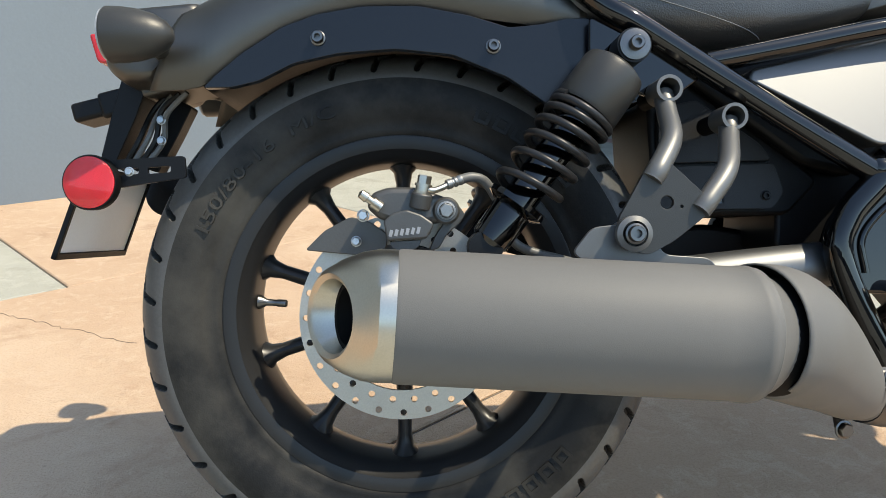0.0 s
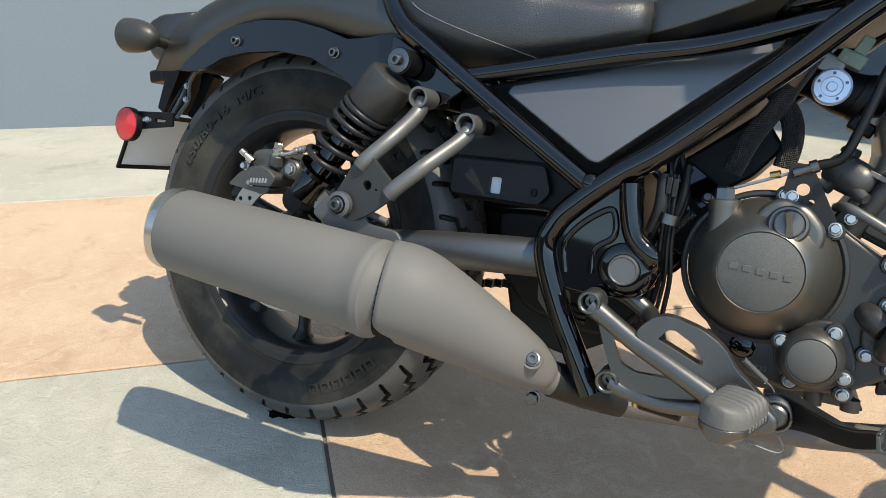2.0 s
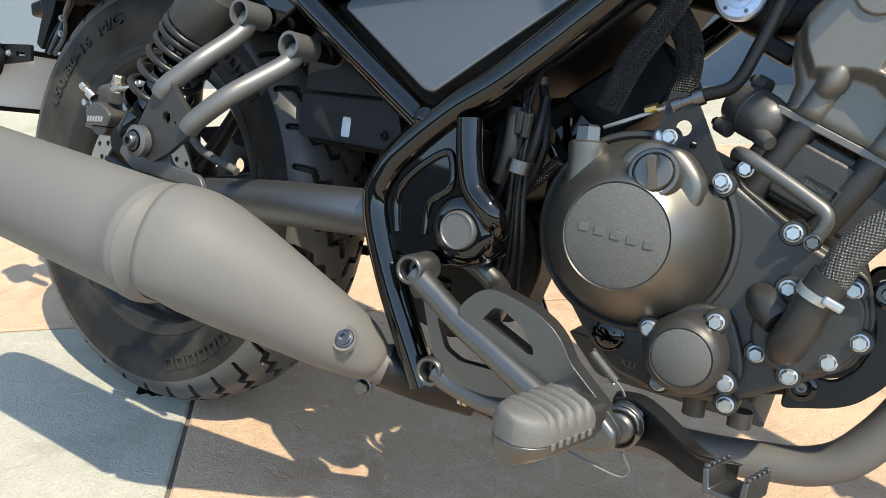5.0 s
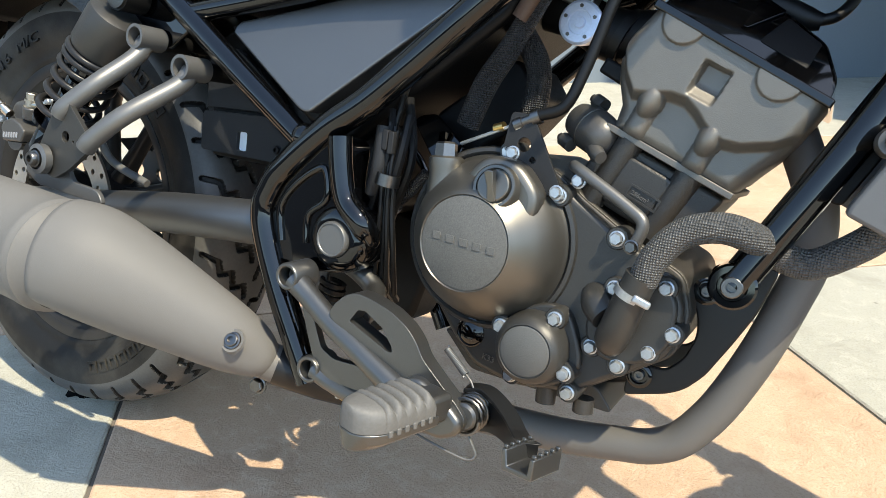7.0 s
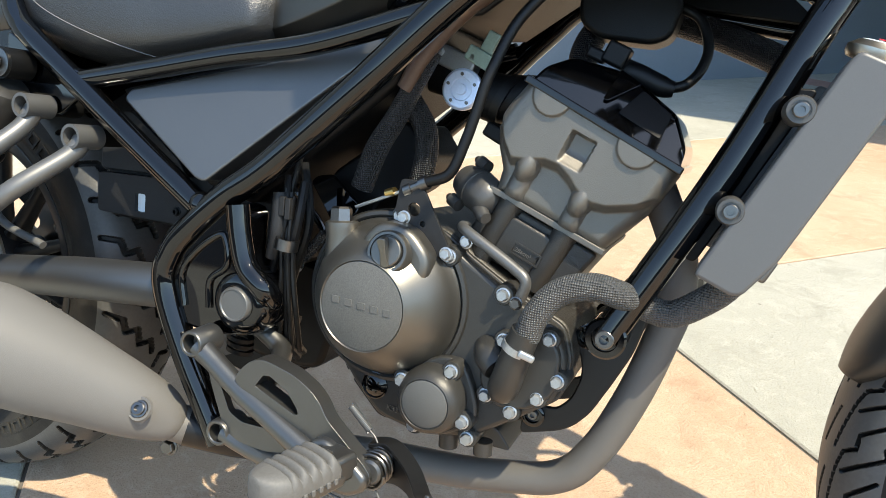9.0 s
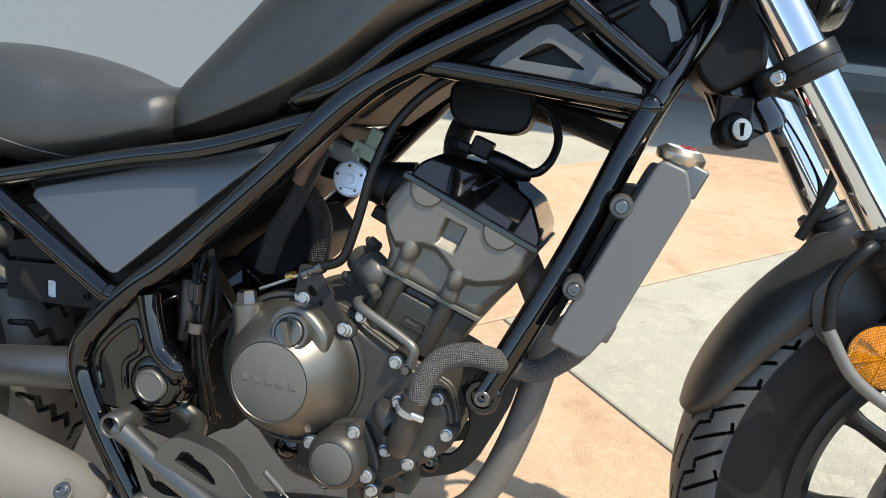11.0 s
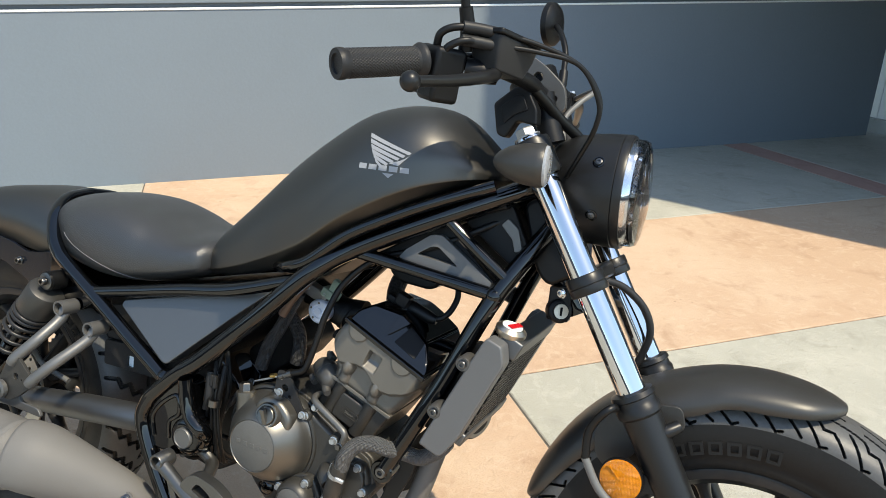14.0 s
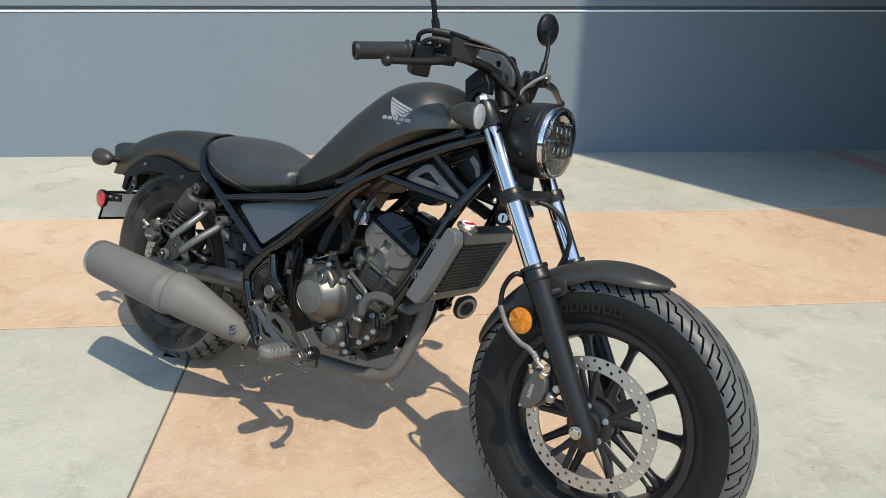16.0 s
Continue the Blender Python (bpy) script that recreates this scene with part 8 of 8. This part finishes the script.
sweep(bm, [(1.215, 0.020, 0.765), (1.250, 0.045, 0.755), (1.285, 0.060, 0.725), (1.300, 0.070, 0.685), (1.290, 0.080, 0.640), (1.275, 0.085, 0.600)], 0.0062, 12)
part("wheel_sensor_lead", bm, PLASTIC2, fork, "grey hose looping below the yoke")
# ignition lock
la = Vector((0.45, -0.88, 0.12)).normalized()
lo = Vector((1.172, -0.040, 0.715))
bm = bm_new()
lathe(bm, lo, la, [(-0.016, 0.0), (-0.016, 0.019), (0.004, 0.019), (0.008, 0.017), (0.008, 0)], seg=28)
box(bm, lo + Vector((-0.002, 0.008, 0.010)), (0.034, 0.022, 0.052))
lock = part("ignition_lock", bm, PLASTIC, bike, "black ignition lock barrel", bevel=0.003)
bm = bm_new()
lathe(bm, lo + la * 0.0102, la, [(0, 0.0115), (0.002, 0.0112), (0.002, 0.0)], seg=24)
part("lock_face", bm, STEEL, lock)
bm = bm_new()
box(bm, lo + la * 0.0125, (0.003, 0.003, 0.013))
part("key_slot", bm, DARK_AND_SHADE, lock)

# ---- marks on the tank ----
TK = stations(TANK, 8)


def tank_side(x, z, out=0.0009):
    """A point on the tank's right flank."""
    xs = [r[0] for r in TK]
    zb, zt, w = (float(np.interp(x, xs, [r[i] for r in TK])) for i in (1, 2, 3))
    zc = zb + 0.32 * (zt - zb)
    s, p = ((z - zc) / (zt - zc), 2.35) if z > zc else ((zc - z) / (zc - zb), 2.35 / 0.5)
    y = w * max(0.0, 1 - abs(s) ** p) ** (1 / 2.35)
    return Vector((x, -y - out, z))


def decal(bm, quad, n=6):
    """A thin patch that follows the flank, from a four-cornered outline in x and z."""
    a, b, c, d = [Vector(q) for q in quad]
    rows = []
    for i in range(n + 1):
        row = []
        for j in range(3):
            q = (a.lerp(b, i / n)).lerp(d.lerp(c, i / n), j / 2)
            row.append(tank_side(q.x, q.y))
        rows.append(row)
    sheet(bm, rows)


bm = bm_new()
for k in range(6):
    x0, z0 = 0.867 + 0.0042 * k, 0.9510 - 0.0092 * k + 0.0004 * k * k
    x1, z1 = 0.9475 - 0.0085 * k, 0.9270 - 0.0048 * k
    decal(bm, [(x0, z0), (x1, z1), (x1 - 0.003, z1 - 0.0036), (x0 + 0.0035, z0 - 0.0068)], 8)
decal(bm, [(0.914, 0.9085), (0.940, 0.9165), (0.9495, 0.9265), (0.9300, 0.9060)])
decal(bm, [(0.905, 0.8935), (0.924, 0.8935), (0.9165, 0.8870), (0.9150, 0.8870)])
part("wing_shaped_mark", bm, WHITE_MARK, tank, "pale grey plain wing-shaped mark")
bm = bm_new()
for k in range(5):
    x = 0.8630 + 0.0176 * k
    decal(bm, [(x, 0.9045), (x + 0.0140, 0.9045), (x + 0.0140, 0.8965), (x, 0.8965)], 3)
part("word_mark", bm, WHITE_MARK, tank, "pale grey maker's mark as plain bars")


# ---- raised marks on the tyres ----
def on_sidewall(bm, centre, r, ang, y, s=1):
    """Bends a flat patch of letters round the tyre."""
    for v in bm.verts:
        a = radians(ang) - v.co.x / r
        rr = r + v.co.z
        v.co = Vector((centre.x + rr * math.cos(a), y + v.co.y, centre.z + rr * math.sin(a)))


rear_tyre = bpy.data.objects["rear_tyre"]
front_tyre = bpy.data.objects["front_tyre"]
bm = letters("150/80-16  M/C", 0.0225, 0.0034)
bmesh.ops.scale(bm, vec=(1.5, 1, 1), verts=bm.verts[:])
on_sidewall(bm, RA, 0.2470, 158, -0.0748)
part("size_lettering", bm, TYRE, rear_tyre, "raised tyre size lettering")
for centre, tyre_ob, r, y, angles in ((RA, rear_tyre, 0.245, -0.0745, (-40, 70)), (FA, front_tyre, 0.244, -0.0664, (117, -70))):
    for a0 in angles:
        for k in range(6):
            bm = bm_new()
            prism(bm, [(k * 0.024, 0.0), (k * 0.024 + 0.018, 0.0), (k * 0.024 + 0.018, 0.019), (k * 0.024, 0.019)], 0.0, -0.0016, [[(k * 0.024 + 0.004, 0.004), (k * 0.024 + 0.014, 0.004), (k * 0.024 + 0.014, 0.015), (k * 0.024 + 0.004, 0.015)]])
            on_sidewall(bm, centre, r, a0, y)
            part("raised_bar", bm, TYRE if tyre_ob is rear_tyre else TYRE_CLEAN, tyre_ob)
# valve
for c, ob, a in ((RA, rear_rim, 176), (FA, front_rim, -38)):
    d = Vector((math.cos(radians(a)), 0, math.sin(radians(a))))
    bm = bm_new()
    lathe(bm, c + d * 0.183 + Vector((0, -0.012, 0)), -d, [(0, 0.0095), (0.004, 0.0085), (0.010, 0.0045), (0.022, 0.004), (0.024, 0.0048), (0.034, 0.0048), (0.036, 0.003), (0.036, 0)], seg=16)
    part("valve", bm, DARKBOLT if c is RA else RUBBER, ob, "tyre valve")

# chain guard, sprocket and chain on the far side
bm = bm_new()
prism(bm, rounded([(-0.10, 0.415), (0.05, 0.440), (0.30, 0.440), (0.46, 0.420), (0.46, 0.350), (0.30, 0.352), (0.12, 0.400), (-0.05, 0.385)], 0.01), 0.085, 0.098)
part("chain_guard", bm, PLASTIC, bike, "black plastic chain guard", bevel=0.002)
bm = bm_new()
n = 36
teeth = []
for k in range(n * 2):
    r = 0.088 if k % 2 else 0.082
    teeth.append((RA.x + r * math.cos(math.pi * k / n), RA.z + r * math.sin(math.pi * k / n)))
prism(bm, teeth, 0.076, 0.082, [ring2(RA.x + 0.055 * math.cos(a), RA.z + 0.055 * math.sin(a), 0.012, 14) for a in (2 * math.pi * k / 6 for k in range(6))])
part("sprocket", bm, DARKBOLT, rear_rim, "dark rear sprocket")
for z0, z1 in ((0.409, 0.405), (0.237, 0.340)):
    bm = bm_new()
    for k in range(36):
        q = Vector((0.02, 0.079, z0)).lerp(Vector((0.56, 0.079, z1)), k / 35)
        box(bm, q, (0.0125, 0.014 if k % 2 else 0.009, 0.013))
    part("chain", bm, RUBBER, bike, "drive chain")
